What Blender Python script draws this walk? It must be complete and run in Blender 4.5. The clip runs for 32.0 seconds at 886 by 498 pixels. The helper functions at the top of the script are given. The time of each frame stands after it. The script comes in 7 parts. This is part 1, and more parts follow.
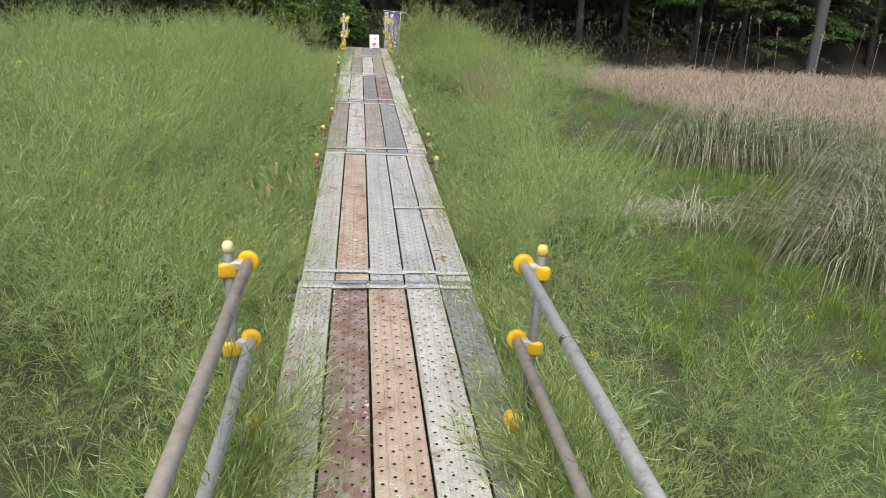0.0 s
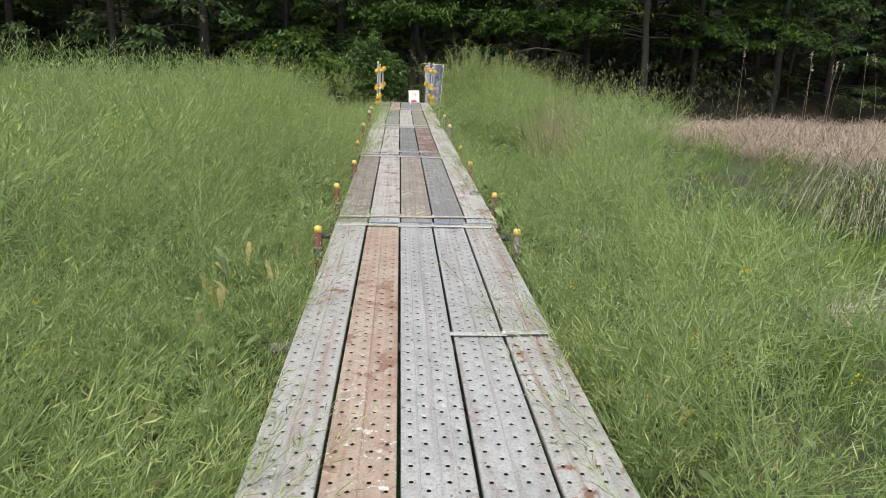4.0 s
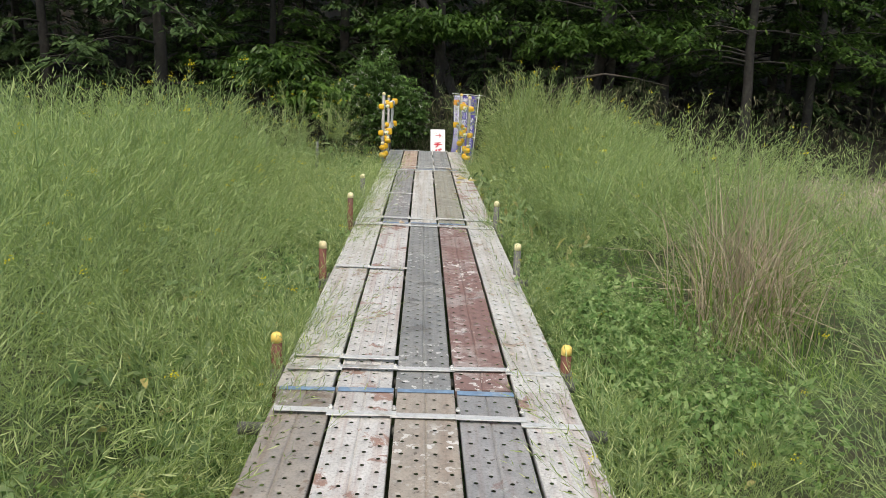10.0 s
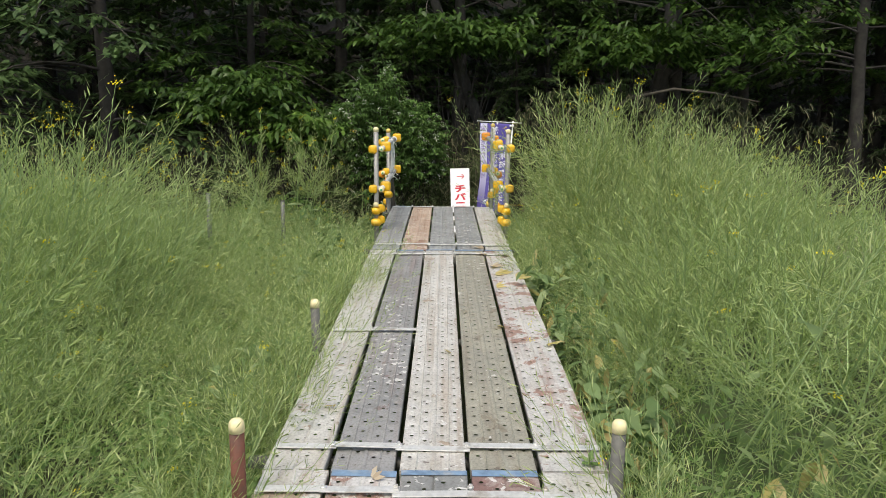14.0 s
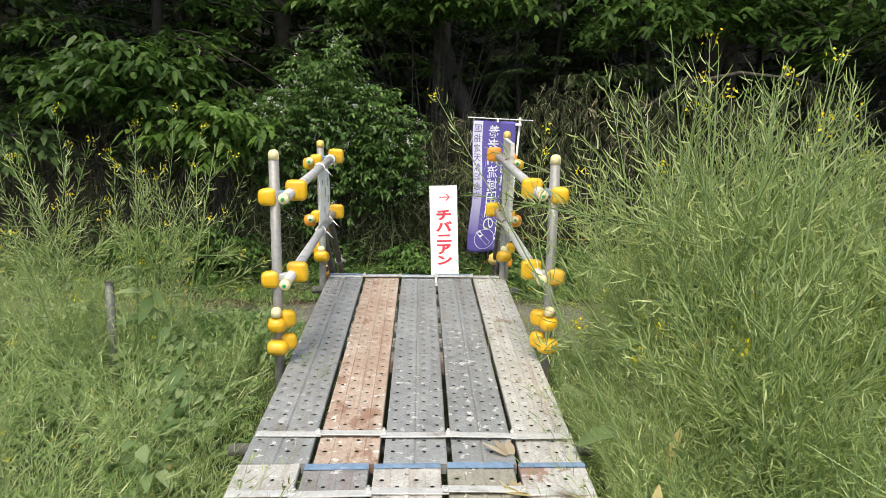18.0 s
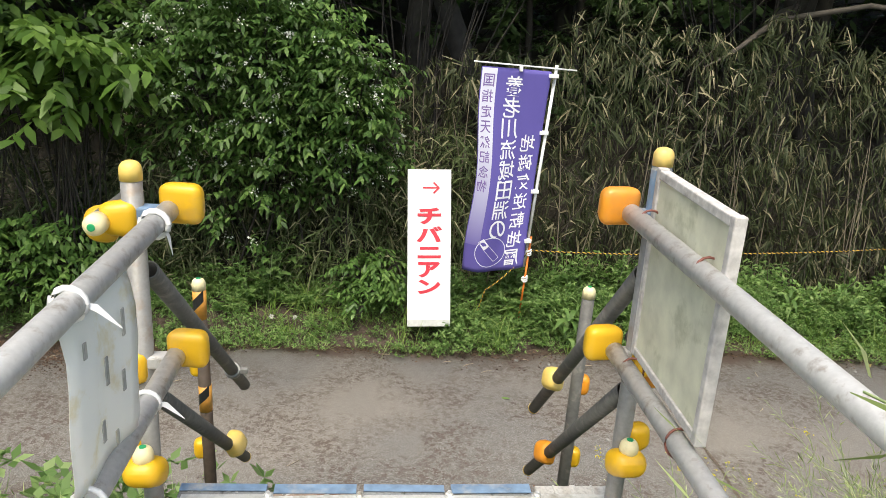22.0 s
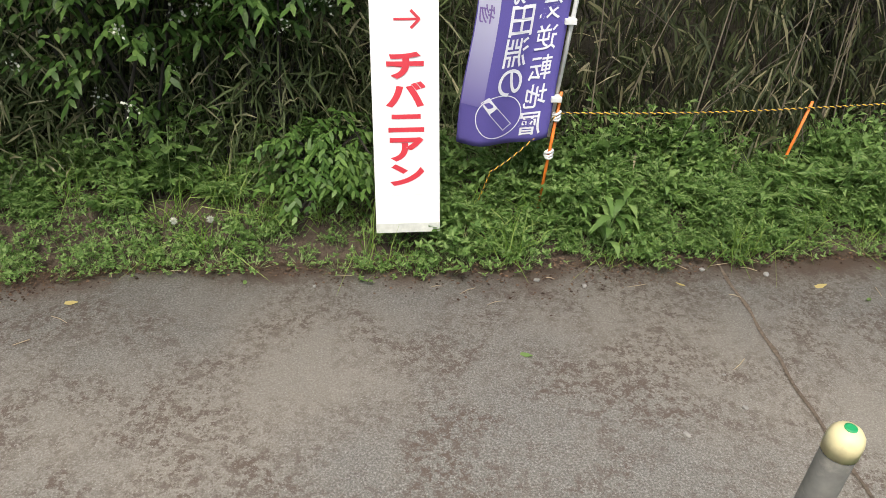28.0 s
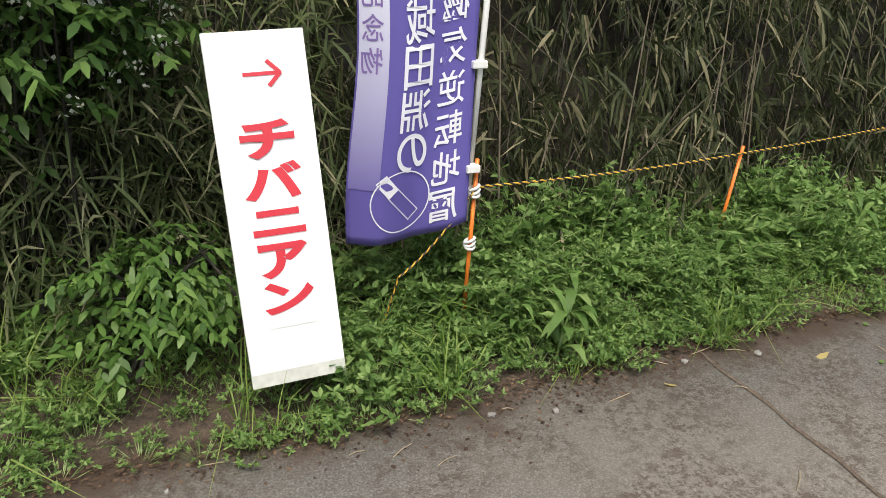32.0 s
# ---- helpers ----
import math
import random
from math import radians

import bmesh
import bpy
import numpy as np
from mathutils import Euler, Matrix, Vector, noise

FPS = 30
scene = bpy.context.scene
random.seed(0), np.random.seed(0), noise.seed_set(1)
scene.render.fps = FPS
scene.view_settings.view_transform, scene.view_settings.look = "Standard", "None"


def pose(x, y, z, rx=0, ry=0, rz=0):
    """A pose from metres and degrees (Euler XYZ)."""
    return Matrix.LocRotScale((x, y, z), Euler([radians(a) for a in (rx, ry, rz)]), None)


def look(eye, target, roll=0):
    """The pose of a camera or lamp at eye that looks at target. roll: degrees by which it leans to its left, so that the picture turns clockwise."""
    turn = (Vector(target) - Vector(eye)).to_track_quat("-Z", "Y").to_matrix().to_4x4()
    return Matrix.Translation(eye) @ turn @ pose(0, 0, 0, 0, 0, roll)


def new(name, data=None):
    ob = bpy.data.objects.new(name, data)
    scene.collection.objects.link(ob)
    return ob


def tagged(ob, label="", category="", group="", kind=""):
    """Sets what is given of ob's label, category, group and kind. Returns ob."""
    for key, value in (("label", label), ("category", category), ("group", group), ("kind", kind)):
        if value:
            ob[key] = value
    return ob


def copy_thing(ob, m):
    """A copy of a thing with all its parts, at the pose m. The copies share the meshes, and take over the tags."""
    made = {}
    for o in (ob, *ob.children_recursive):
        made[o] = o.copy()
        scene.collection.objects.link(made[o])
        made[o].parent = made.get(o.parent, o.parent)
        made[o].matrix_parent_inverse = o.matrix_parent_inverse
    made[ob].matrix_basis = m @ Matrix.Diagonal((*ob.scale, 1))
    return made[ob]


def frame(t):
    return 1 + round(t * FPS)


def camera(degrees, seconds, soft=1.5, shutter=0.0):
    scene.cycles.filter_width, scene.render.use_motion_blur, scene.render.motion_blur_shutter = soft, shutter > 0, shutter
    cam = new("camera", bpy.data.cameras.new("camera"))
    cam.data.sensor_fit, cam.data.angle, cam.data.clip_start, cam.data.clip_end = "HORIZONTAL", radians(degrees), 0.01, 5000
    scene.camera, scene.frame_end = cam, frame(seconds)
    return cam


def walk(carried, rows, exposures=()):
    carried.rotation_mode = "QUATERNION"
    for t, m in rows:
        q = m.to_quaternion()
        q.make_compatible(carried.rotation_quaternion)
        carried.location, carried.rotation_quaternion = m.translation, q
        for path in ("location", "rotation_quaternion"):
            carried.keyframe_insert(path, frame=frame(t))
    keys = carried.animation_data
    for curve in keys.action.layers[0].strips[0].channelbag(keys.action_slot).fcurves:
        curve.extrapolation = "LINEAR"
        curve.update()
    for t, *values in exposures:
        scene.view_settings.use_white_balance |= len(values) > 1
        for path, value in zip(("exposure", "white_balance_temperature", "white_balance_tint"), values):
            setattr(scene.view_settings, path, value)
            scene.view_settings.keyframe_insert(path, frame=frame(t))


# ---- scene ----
cam = camera(61.0, 32.0, 0.65)
PATH = [
    (0, (-0.218, 0.712, 1.927), (0.011, 2.583, 1.261), 3.1),
    (0.5, (-0.248, 0.962, 1.754), (0.033, 2.826, 1.087), 2.3),
    (1, (-0.232, 1.183, 1.594), (-0.06, 3.114, 1.102), 3.1),
    (1.5, (-0.252, 1.433, 1.435), (-0.062, 3.383, 1.033), 1.1),
    (2, (-0.209, 1.778, 1.285), (-0.098, 3.729, 0.859), 1.3),
    (2.5, (-0.244, 2.154, 1.302), (-0.145, 4.123, 0.966), 1.5),
    (4.5, (-0.095, 4.681, 1.198), (0.054, 6.604, 0.669), 1.8),
    (5, (-0.076, 5.207, 1.199), (0.17, 7.125, 0.689), 2.4),
    (5.5, (-0.082, 5.72, 1.212), (0.049, 7.641, 0.674), 1.9),
    (6, (-0.081, 6.233, 1.22), (0.018, 8.146, 0.644), 0.9),
    (6.5, (-0.038, 6.746, 1.225), (-0.021, 8.672, 0.685), 0.3),
    (7, (-0.026, 7.278, 1.232), (0.11, 9.203, 0.707), 1.0),
    (7.5, (0.008, 7.803, 1.229), (0.055, 9.724, 0.674), 1.2),
    (8, (0.019, 8.341, 1.248), (0.154, 10.271, 0.743), 2.5),
    (8.5, (0.005, 8.887, 1.236), (0.035, 10.812, 0.695), 2.2),
    (9, (-0.023, 9.408, 1.271), (0.046, 11.344, 0.775), 2.7),
    (9.5, (-0.025, 9.918, 1.278), (-0.074, 11.88, 0.89), 1.8),
    (10, (-0.044, 10.471, 1.269), (0.021, 12.42, 0.826), 2.4),
    (10.5, (-0.065, 10.955, 1.264), (-0.024, 12.92, 0.891), 2.2),
    (11, (-0.091, 11.489, 1.26), (-0.019, 13.448, 0.864), 2.0),
    (11.5, (-0.066, 11.979, 1.269), (0.023, 13.93, 0.839), 1.5),
    (12, (-0.06, 12.498, 1.273), (0.004, 14.444, 0.815), 1.0),
    (12.5, (-0.007, 13.032, 1.281), (0.061, 14.984, 0.851), 0.6),
    (13, (0.018, 13.566, 1.283), (0.063, 15.521, 0.865), 1.6),
    (13.5, (0.03, 14.085, 1.298), (0.092, 16.041, 0.883), 0.1),
    (14, (0.022, 14.592, 1.3), (0.022, 16.554, 0.909), 0.5),
    (14.5, (0.017, 15.074, 1.292), (0.107, 17.044, 0.957), 0.7),
    (16.5, (-0.045, 17.159, 1.332), (0.126, 19.097, 0.869), 1.9),
    (17, (-0.021, 17.636, 1.344), (0.039, 19.585, 0.895), 1.3),
    (17.5, (-0.014, 18.112, 1.356), (0.112, 20.058, 0.912), 1.4),
    (18, (0.025, 18.599, 1.337), (0.087, 20.551, 0.904), 0.9),
    (18.5, (0.016, 19.064, 1.328), (0.131, 21.002, 0.849), 1.4),
    (19, (-0.006, 19.534, 1.321), (0.061, 21.469, 0.823), 1.0),
    (19.5, (-0.048, 19.989, 1.318), (0.036, 21.925, 0.824), 2.1),
    (20, (-0.07, 20.421, 1.328), (0.063, 22.358, 0.848), 1.7),
    (20.5, (-0.082, 20.839, 1.328), (0.009, 22.758, 0.771), 2.1),
    (21, (-0.1, 21.224, 1.352), (0.062, 23.137, 0.793), 2.2),
    (21.5, (-0.058, 21.593, 1.338), (0.065, 23.509, 0.779), 2.5),
    (22, (-0.082, 21.927, 1.323), (0.094, 23.821, 0.704), 3.4),
    (22.5, (-0.07, 22.257, 1.31), (0.115, 24.143, 0.672), 2.5),
    (23, (-0.037, 22.563, 1.305), (0.019, 24.436, 0.608), 1.7),
    (23.5, (-0.075, 22.773, 1.298), (0.062, 24.612, 0.524), 2.8),
    (24, (-0.037, 22.953, 1.281), (0.061, 24.742, 0.394), 2.3),
    (24.5, (-0.049, 23.066, 1.228), (-0.021, 24.689, 0.059), 1.9),
    (26.5, (-0.095, 23.636, 1.156), (0.035, 25.017, -0.285), 2.7),
    (27, (-0.102, 23.740, 1.176), (0.098, 25.230, -0.143), 3.1),
    (27.5, (-0.019, 23.839, 1.179), (0.199, 25.440, -0.001), 3.3),
    (28, (0.067, 23.903, 1.072), (0.294, 25.552, -0.037), 3.6),
    (28.5, (0.017, 24.018, 0.985), (0.379, 25.79, 0.13), 5.1),
    (29, (-0.06, 24.094, 0.946), (0.317, 25.915, 0.21), 5.0),
    (29.5, (-0.034, 24.208, 0.906), (0.331, 26.05, 0.218), 2.0),
    (30, (-0.017, 24.303, 0.878), (0.406, 26.121, 0.16), 0.9),
    (30.5, (-0.039, 24.399, 0.77), (0.468, 26.187, 0.031), 3.3),
    (31, (-0.084, 24.57, 0.663), (0.444, 26.315, -0.157), 2.5),
    (31.5, (-0.066, 24.715, 0.565), (0.401, 26.504, -0.198), 1.8),
    (32, (-0.058, 24.895, 0.455), (0.633, 26.601, -0.328), 1.2),
]
walk(cam, [(t, look(eye, target, roll)) for t, eye, target, roll in PATH], [(0, 0.57, 6800, 6), (3, 0.53, 6800, 6), (6, 0.42, 6800, 6), (9, 0.5, 6800, 6), (14, 0.53, 6800, 6), (16.5, 0.68, 6800, 6), (18, 0.82, 6800, 6), (19.3, 0.85, 6800, 6), (20.5, 0.84, 6800, 6), (22.5, 0.9, 6800, 6), (24.5, 0.91, 6800, 6), (26.5, 0.72, 6800, 6), (28, 0.76, 6800, 6), (30, 0.72, 6800, 6), (32, 0.72, 6800, 6)])

# ---- world, sun, exposure ----
world = bpy.data.worlds.new("sky")
scene.world = world
world.use_nodes = True
wt = world.node_tree
sky = wt.nodes.new("ShaderNodeTexSky")
sky.sky_type, sky.sun_disc = "NISHITA", False
sky.sun_elevation, sky.sun_rotation = radians(63), radians(196)
sky.air_density, sky.dust_density = 1.0, 4.0
wt.nodes["Background"].inputs[1].default_value = 0.14
wt.links.new(sky.outputs[0], wt.nodes["Background"].inputs[0])
sun = new("sun", bpy.data.lights.new("sun", "SUN"))
sun.data.energy, sun.data.angle, sun.data.color = 1.5, radians(22), (1.0, 0.96, 0.9)
sun.matrix_world = look((-4, -14, 29), (0, 0, 0))

# ---- materials ----
rng = np.random.default_rng(7)


def nodes_of(name):
    m = bpy.data.materials.new(name)
    m.use_nodes = True
    return m, m.node_tree.nodes, m.node_tree.links, m.node_tree.nodes["Principled BSDF"]


def ramp(n, l, fac, stops):
    r = n.new("ShaderNodeValToRGB")
    while len(r.color_ramp.elements) < len(stops):
        r.color_ramp.elements.new(0.5)
    for e, (p, c) in zip(r.color_ramp.elements, stops):
        e.position, e.color = p, (*c, 1) if len(c) == 3 else c
    l.new(fac, r.inputs[0])
    return r.outputs[0]


def noisy(n, l, scale, detail=4, rough=0.55, vec=None, dist=0.0):
    t = n.new("ShaderNodeTexNoise")
    t.inputs["Scale"].default_value, t.inputs["Detail"].default_value = scale, detail
    t.inputs["Roughness"].default_value, t.inputs["Distortion"].default_value = rough, dist
    if vec is not None:
        l.new(vec, t.inputs["Vector"])
    return t.outputs[0]


def mix(n, l, fac, a, b):
    x = n.new("ShaderNodeMix")
    x.data_type = "RGBA"
    for s, v in ((0, fac), (6, a), (7, b)):
        if isinstance(v, (tuple, float, int)):
            x.inputs[s].default_value = (*v, 1) if isinstance(v, tuple) else v
        else:
            l.new(v, x.inputs[s])
    return x.outputs[2]


def bumped(n, l, b, height, strength, distance=0.01):
    x = n.new("ShaderNodeBump")
    x.inputs["Strength"].default_value, x.inputs["Distance"].default_value = strength, distance
    l.new(height, x.inputs["Height"])
    l.new(x.outputs[0], b.inputs["Normal"])


def coords(n, l, kind="Object", spread=0.0, stretch=(1, 1, 1)):
    """Texture coordinates, shifted from object to object when spread is given."""
    c = n.new("ShaderNodeTexCoord").outputs[kind]
    m = n.new("ShaderNodeMapping")
    m.inputs["Scale"].default_value = stretch
    l.new(c, m.inputs["Vector"])
    if spread:
        i = n.new("ShaderNodeObjectInfo").outputs["Random"]
        v = n.new("ShaderNodeVectorMath")
        v.operation = "SCALE"
        v.inputs[0].default_value = (spread, spread * 1.7, spread * 0.6)
        l.new(i, v.inputs["Scale"])
        l.new(v.outputs[0], m.inputs["Location"])
    return m.outputs[0]


def leaf_material(name, dark, mid, light, rough=0.55, clear=0.35, gloss=0.3, at=0.5):
    m, n, l, b = nodes_of(name)
    r = n.new("ShaderNodeNewGeometry").outputs["Random Per Island"]
    col = ramp(n, l, r, [(0.0, dark), (at, mid), (1.0, light)])
    big = noisy(n, l, 0.9, 3, vec=coords(n, l, "Object"))
    col = mix(n, l, ramp(n, l, big, [(0.35, (0, 0, 0)), (0.7, (0.5, 0.5, 0.5))]), col, tuple(c * 0.72 for c in mid))
    l.new(col, b.inputs["Base Color"])
    b.inputs["Roughness"].default_value = rough
    b.inputs["Specular IOR Level"].default_value = gloss
    t = n.new("ShaderNodeBsdfTranslucent")
    l.new(col, t.inputs[0])
    s = n.new("ShaderNodeMixShader")
    s.inputs[0].default_value = clear
    l.new(b.outputs[0], s.inputs[1])
    l.new(t.outputs[0], s.inputs[2])
    l.new(s.outputs[0], n["Material Output"].inputs[0])
    return m


def plain(name, c, rough=0.5, metal=0.0, grain=40.0, vary=0.25, bump=0.15, dirt=None, spots=6.0):
    m, n, l, b = nodes_of(name)
    v = coords(n, l, "Object", 5.0)
    col = ramp(n, l, noisy(n, l, grain, 5, vec=v), [(0.25, tuple(x * (1 - vary) for x in c)), (0.75, tuple(min(1, x * (1 + vary * 0.6)) for x in c))])
    if dirt:
        col = mix(n, l, ramp(n, l, noisy(n, l, spots, 6, 0.65, v), [(0.54, (0, 0, 0)), (0.66, (0.8, 0.8, 0.8))]), col, dirt)
    l.new(col, b.inputs["Base Color"])
    b.inputs["Roughness"].default_value, b.inputs["Metallic"].default_value = rough, metal
    if bump:
        bumped(n, l, b, noisy(n, l, grain * 2, 4, vec=v), bump, 0.003)
    return m


def plank_material(name, base, second, patch, patch_at, metal=0.35, flakes=0.66):
    """Weathered scaffold plank: a base coat, streaks along the length, patches of rust or paint, pale flakes."""
    m, n, l, b = nodes_of(name)
    v = coords(n, l, "Object", 23.0)
    w = coords(n, l, "Object", 23.0, (14, 0.6, 1))
    col = mix(n, l, ramp(n, l, noisy(n, l, 3.5, 6, 0.65, v), [(0.38, (0, 0, 0)), (0.62, (1, 1, 1))]), base, second)
    col = mix(n, l, ramp(n, l, noisy(n, l, 1.6, 5, 0.6, w), [(0.5, (0, 0, 0)), (0.72, (0.65, 0.65, 0.65))]), col, patch)
    col = mix(n, l, ramp(n, l, noisy(n, l, 5.0, 8, 0.7, v, 0.4), [(patch_at, (0, 0, 0)), (patch_at + 0.035, (0.92, 0.92, 0.92))]), col, patch)
    fl = ramp(n, l, noisy(n, l, 26.0, 3, 0.5, v), [(flakes, (0, 0, 0)), (flakes + 0.02, (0.8, 0.8, 0.8))])
    where = ramp(n, l, noisy(n, l, 1.1, 2, 0.5, v), [(0.5, (0, 0, 0)), (0.6, (1, 1, 1))])
    both = mix(n, l, where, (0.0, 0.0, 0.0), fl)
    col = mix(n, l, both, col, (0.74, 0.73, 0.7))
    col = mix(n, l, ramp(n, l, noisy(n, l, 90.0, 3, 0.6, v), [(0.3, (0.35, 0.35, 0.35)), (0.55, (0, 0, 0))]), col, (0.08, 0.07, 0.06))
    pits = ramp(n, l, noisy(n, l, 34.0, 2, 0.5, v), [(0.29, (0.75,) * 3), (0.32, (0, 0, 0))])
    col = mix(n, l, pits, col, (0.11, 0.085, 0.07))
    l.new(col, b.inputs["Base Color"])
    b.inputs["Metallic"].default_value = metal
    l.new(ramp(n, l, noisy(n, l, 9.0, 4, vec=v), [(0.3, (0.45,) * 3), (0.7, (0.75,) * 3)]), b.inputs["Roughness"])
    bumped(n, l, b, noisy(n, l, 60.0, 5, vec=v), 0.25, 0.003)
    return m


P_GALV = plank_material("galvanised_plank", (0.575, 0.575, 0.565), (0.475, 0.475, 0.46), (0.36, 0.29, 0.27), 0.62)
P_WHITE = plank_material("pale_galvanised_plank", (0.67, 0.655, 0.62), (0.55, 0.53, 0.485), (0.38, 0.30, 0.22), 0.59, 0.35, 0.63)
P_EDGE = plank_material("galvanised_plank_rusting", (0.59, 0.585, 0.565), (0.49, 0.475, 0.445), (0.36, 0.19, 0.12), 0.585)
P_RUST = plank_material("rusted_plank", (0.52, 0.43, 0.35), (0.42, 0.31, 0.24), (0.30, 0.18, 0.125), 0.57, 0.1, 0.62)
P_MAROON = plank_material("maroon_plank", (0.29, 0.205, 0.18), (0.36, 0.31, 0.29), (0.22, 0.13, 0.115), 0.47, 0.1, 0.585)
P_DARK = plank_material("dull_grey_plank", (0.25, 0.255, 0.25), (0.31, 0.31, 0.295), (0.19, 0.185, 0.175), 0.6, 0.3, 0.62)
P_STEEL = plank_material("blue_grey_plank", (0.37, 0.385, 0.385), (0.30, 0.31, 0.31), (0.25, 0.22, 0.19), 0.63, 0.35, 0.62)
P_TAN = plank_material("dull_brown_plank", (0.35, 0.315, 0.275), (0.29, 0.265, 0.235), (0.22, 0.17, 0.13), 0.57, 0.2, 0.6)
P_OLIVE = plank_material("olive_grey_plank", (0.37, 0.355, 0.29), (0.31, 0.3, 0.25), (0.24, 0.21, 0.16), 0.6, 0.2, 0.66)
P_PALERUST = plank_material("pale_plank_with_rust", (0.65, 0.635, 0.61), (0.53, 0.505, 0.475), (0.34, 0.205, 0.16), 0.56, 0.3, 0.62)
P_BROWN = plank_material("brown_plank", (0.40, 0.355, 0.30), (0.33, 0.29, 0.245), (0.26, 0.19, 0.145), 0.6, 0.2, 0.585)
P_SLATE = plank_material("slate_grey_plank", (0.36, 0.355, 0.35), (0.29, 0.29, 0.285), (0.25, 0.19, 0.175), 0.62, 0.3, 0.6)

M_STRAP = plain("galvanised_strap", (0.68, 0.68, 0.66), 0.45, 0.4, 50, 0.2, dirt=(0.3, 0.26, 0.2))
M_PIPE = plain("galvanised_pipe", (0.56, 0.555, 0.54), 0.5, 0.2, 60, 0.16, dirt=(0.3, 0.26, 0.22), spots=22.0)
M_POST = plain("weathered_post", (0.285, 0.278, 0.262), 0.5, 0.2, 60, 0.2, dirt=(0.24, 0.19, 0.15), spots=16.0)
M_OLDPIPE = plain("rusting_pipe", (0.46, 0.40, 0.34), 0.55, 0.1, 30, 0.25, dirt=(0.33, 0.22, 0.16), spots=10.0)
M_DARKPIPE = plain("dark_weathered_pipe", (0.12, 0.117, 0.105), 0.6, 0.05, 45, 0.25, dirt=(0.2, 0.185, 0.16), spots=18.0)
M_BROWNPOST = plain("brown_weathered_post", (0.085, 0.062, 0.045), 0.65, 0.0, 40, 0.3, dirt=(0.16, 0.12, 0.09), spots=16.0)
M_GREYPOST = plain("dull_grey_post", (0.175, 0.178, 0.175), 0.6, 0.2, 45, 0.25, dirt=(0.16, 0.14, 0.12), spots=18.0)
M_RUSTPOST = plain("rust_red_post", (0.15, 0.055, 0.035), 0.75, 0.0, 30, 0.35, dirt=(0.08, 0.05, 0.04))
M_YELLOW = plain("yellow_plastic", (0.77, 0.45, 0.02), 0.38, 0.0, 9, 0.12, 0.05, dirt=(0.6, 0.36, 0.06))
M_PALEYELLOW = plain("pale_yellow_plastic", (0.84, 0.60, 0.15), 0.45, 0.0, 14, 0.15, 0.05, dirt=(0.62, 0.48, 0.2))
M_ORANGE = plain("orange_plastic", (0.86, 0.33, 0.03), 0.4, 0.0, 9, 0.15, 0.05, dirt=(0.7, 0.3, 0.06))
M_CREAM = plain("cream_plastic", (0.82, 0.72, 0.42), 0.45, 0.0, 20, 0.12, 0.05, dirt=(0.6, 0.5, 0.26))
M_GREENDOT = plain("green_plastic", (0.02, 0.33, 0.12), 0.4, 0, 20, 0.1, 0)
M_BLUE = plain("flaking_blue_paint", (0.17, 0.26, 0.38), 0.6, 0.0, 30, 0.35, dirt=(0.4, 0.39, 0.36))
M_BLACKTAPE = plain("black_tape", (0.02, 0.02, 0.02), 0.5)
M_ORANGETAPE = plain("orange_tape", (0.7, 0.33, 0.06), 0.5)
M_STEEL = plain("galvanised_tread", (0.47, 0.46, 0.43), 0.5, 0.4, 40, 0.25, dirt=(0.3, 0.27, 0.22))
M_WHITE = plain("white_board", (0.86, 0.86, 0.86), 0.45, 0.0, 3, 0.03, 0.02)
M_GREYWHITE = plain("dirty_white_board", (0.62, 0.63, 0.58), 0.6, 0.0, 30, 0.2, 0.05, dirt=(0.45, 0.46, 0.4))
M_RED = plain("red_lettering", (0.62, 0.04, 0.06), 0.45, 0, 4, 0.06, 0)
M_PLY = plain("weathered_painted_board", (0.70, 0.69, 0.53), 0.75, 0, 12, 0.22, 0.2, dirt=(0.47, 0.47, 0.32), spots=9.0)
M_PLYEDGE = plain("flaking_white_edge", (0.6, 0.57, 0.54), 0.8, 0, 40, 0.35, 0.3, dirt=(0.2, 0.17, 0.15))
M_SHEET = plain("stained_white_sheet", (0.96, 0.96, 0.94), 0.6, 0, 6, 0.03, 0.05, dirt=(0.84, 0.78, 0.6), spots=11.0)
nt = M_SHEET.node_tree
thin_mix, glow_through = nt.nodes.new("ShaderNodeMixShader"), nt.nodes.new("ShaderNodeBsdfTranslucent")
thin_mix.inputs[0].default_value = 0.5
nt.links.new(nt.nodes["Principled BSDF"].inputs["Base Color"].links[0].from_socket, glow_through.inputs[0])
nt.links.new(nt.nodes["Principled BSDF"].outputs[0], thin_mix.inputs[1])
nt.links.new(glow_through.outputs[0], thin_mix.inputs[2])
nt.links.new(thin_mix.outputs[0], nt.nodes["Material Output"].inputs[0])
M_GREYBAR = plain("faded_grey_print", (0.4, 0.4, 0.38), 0.6, 0, 30, 0.4, dirt=(0.62, 0.55, 0.38))
M_WIRE = plain("rusty_wire", (0.2, 0.07, 0.05), 0.6)
M_TIE = plain("white_plastic", (0.85, 0.85, 0.83), 0.4, 0, 10, 0.05, 0)
M_STAKE = plain("orange_stake", (0.82, 0.21, 0.03), 0.4, 0, 20, 0.15, 0.05)
M_FLAG = plain("indigo_cloth", (0.115, 0.092, 0.36), 0.8, 0, 300, 0.12, 0.2)
M_FLAGTEXT = plain("white_print", (0.8, 0.8, 0.86), 0.8, 0, 10, 0.03, 0)
M_PURPLE = plain("purple_print", (0.2, 0.13, 0.36), 0.8, 0, 10, 0.03, 0)
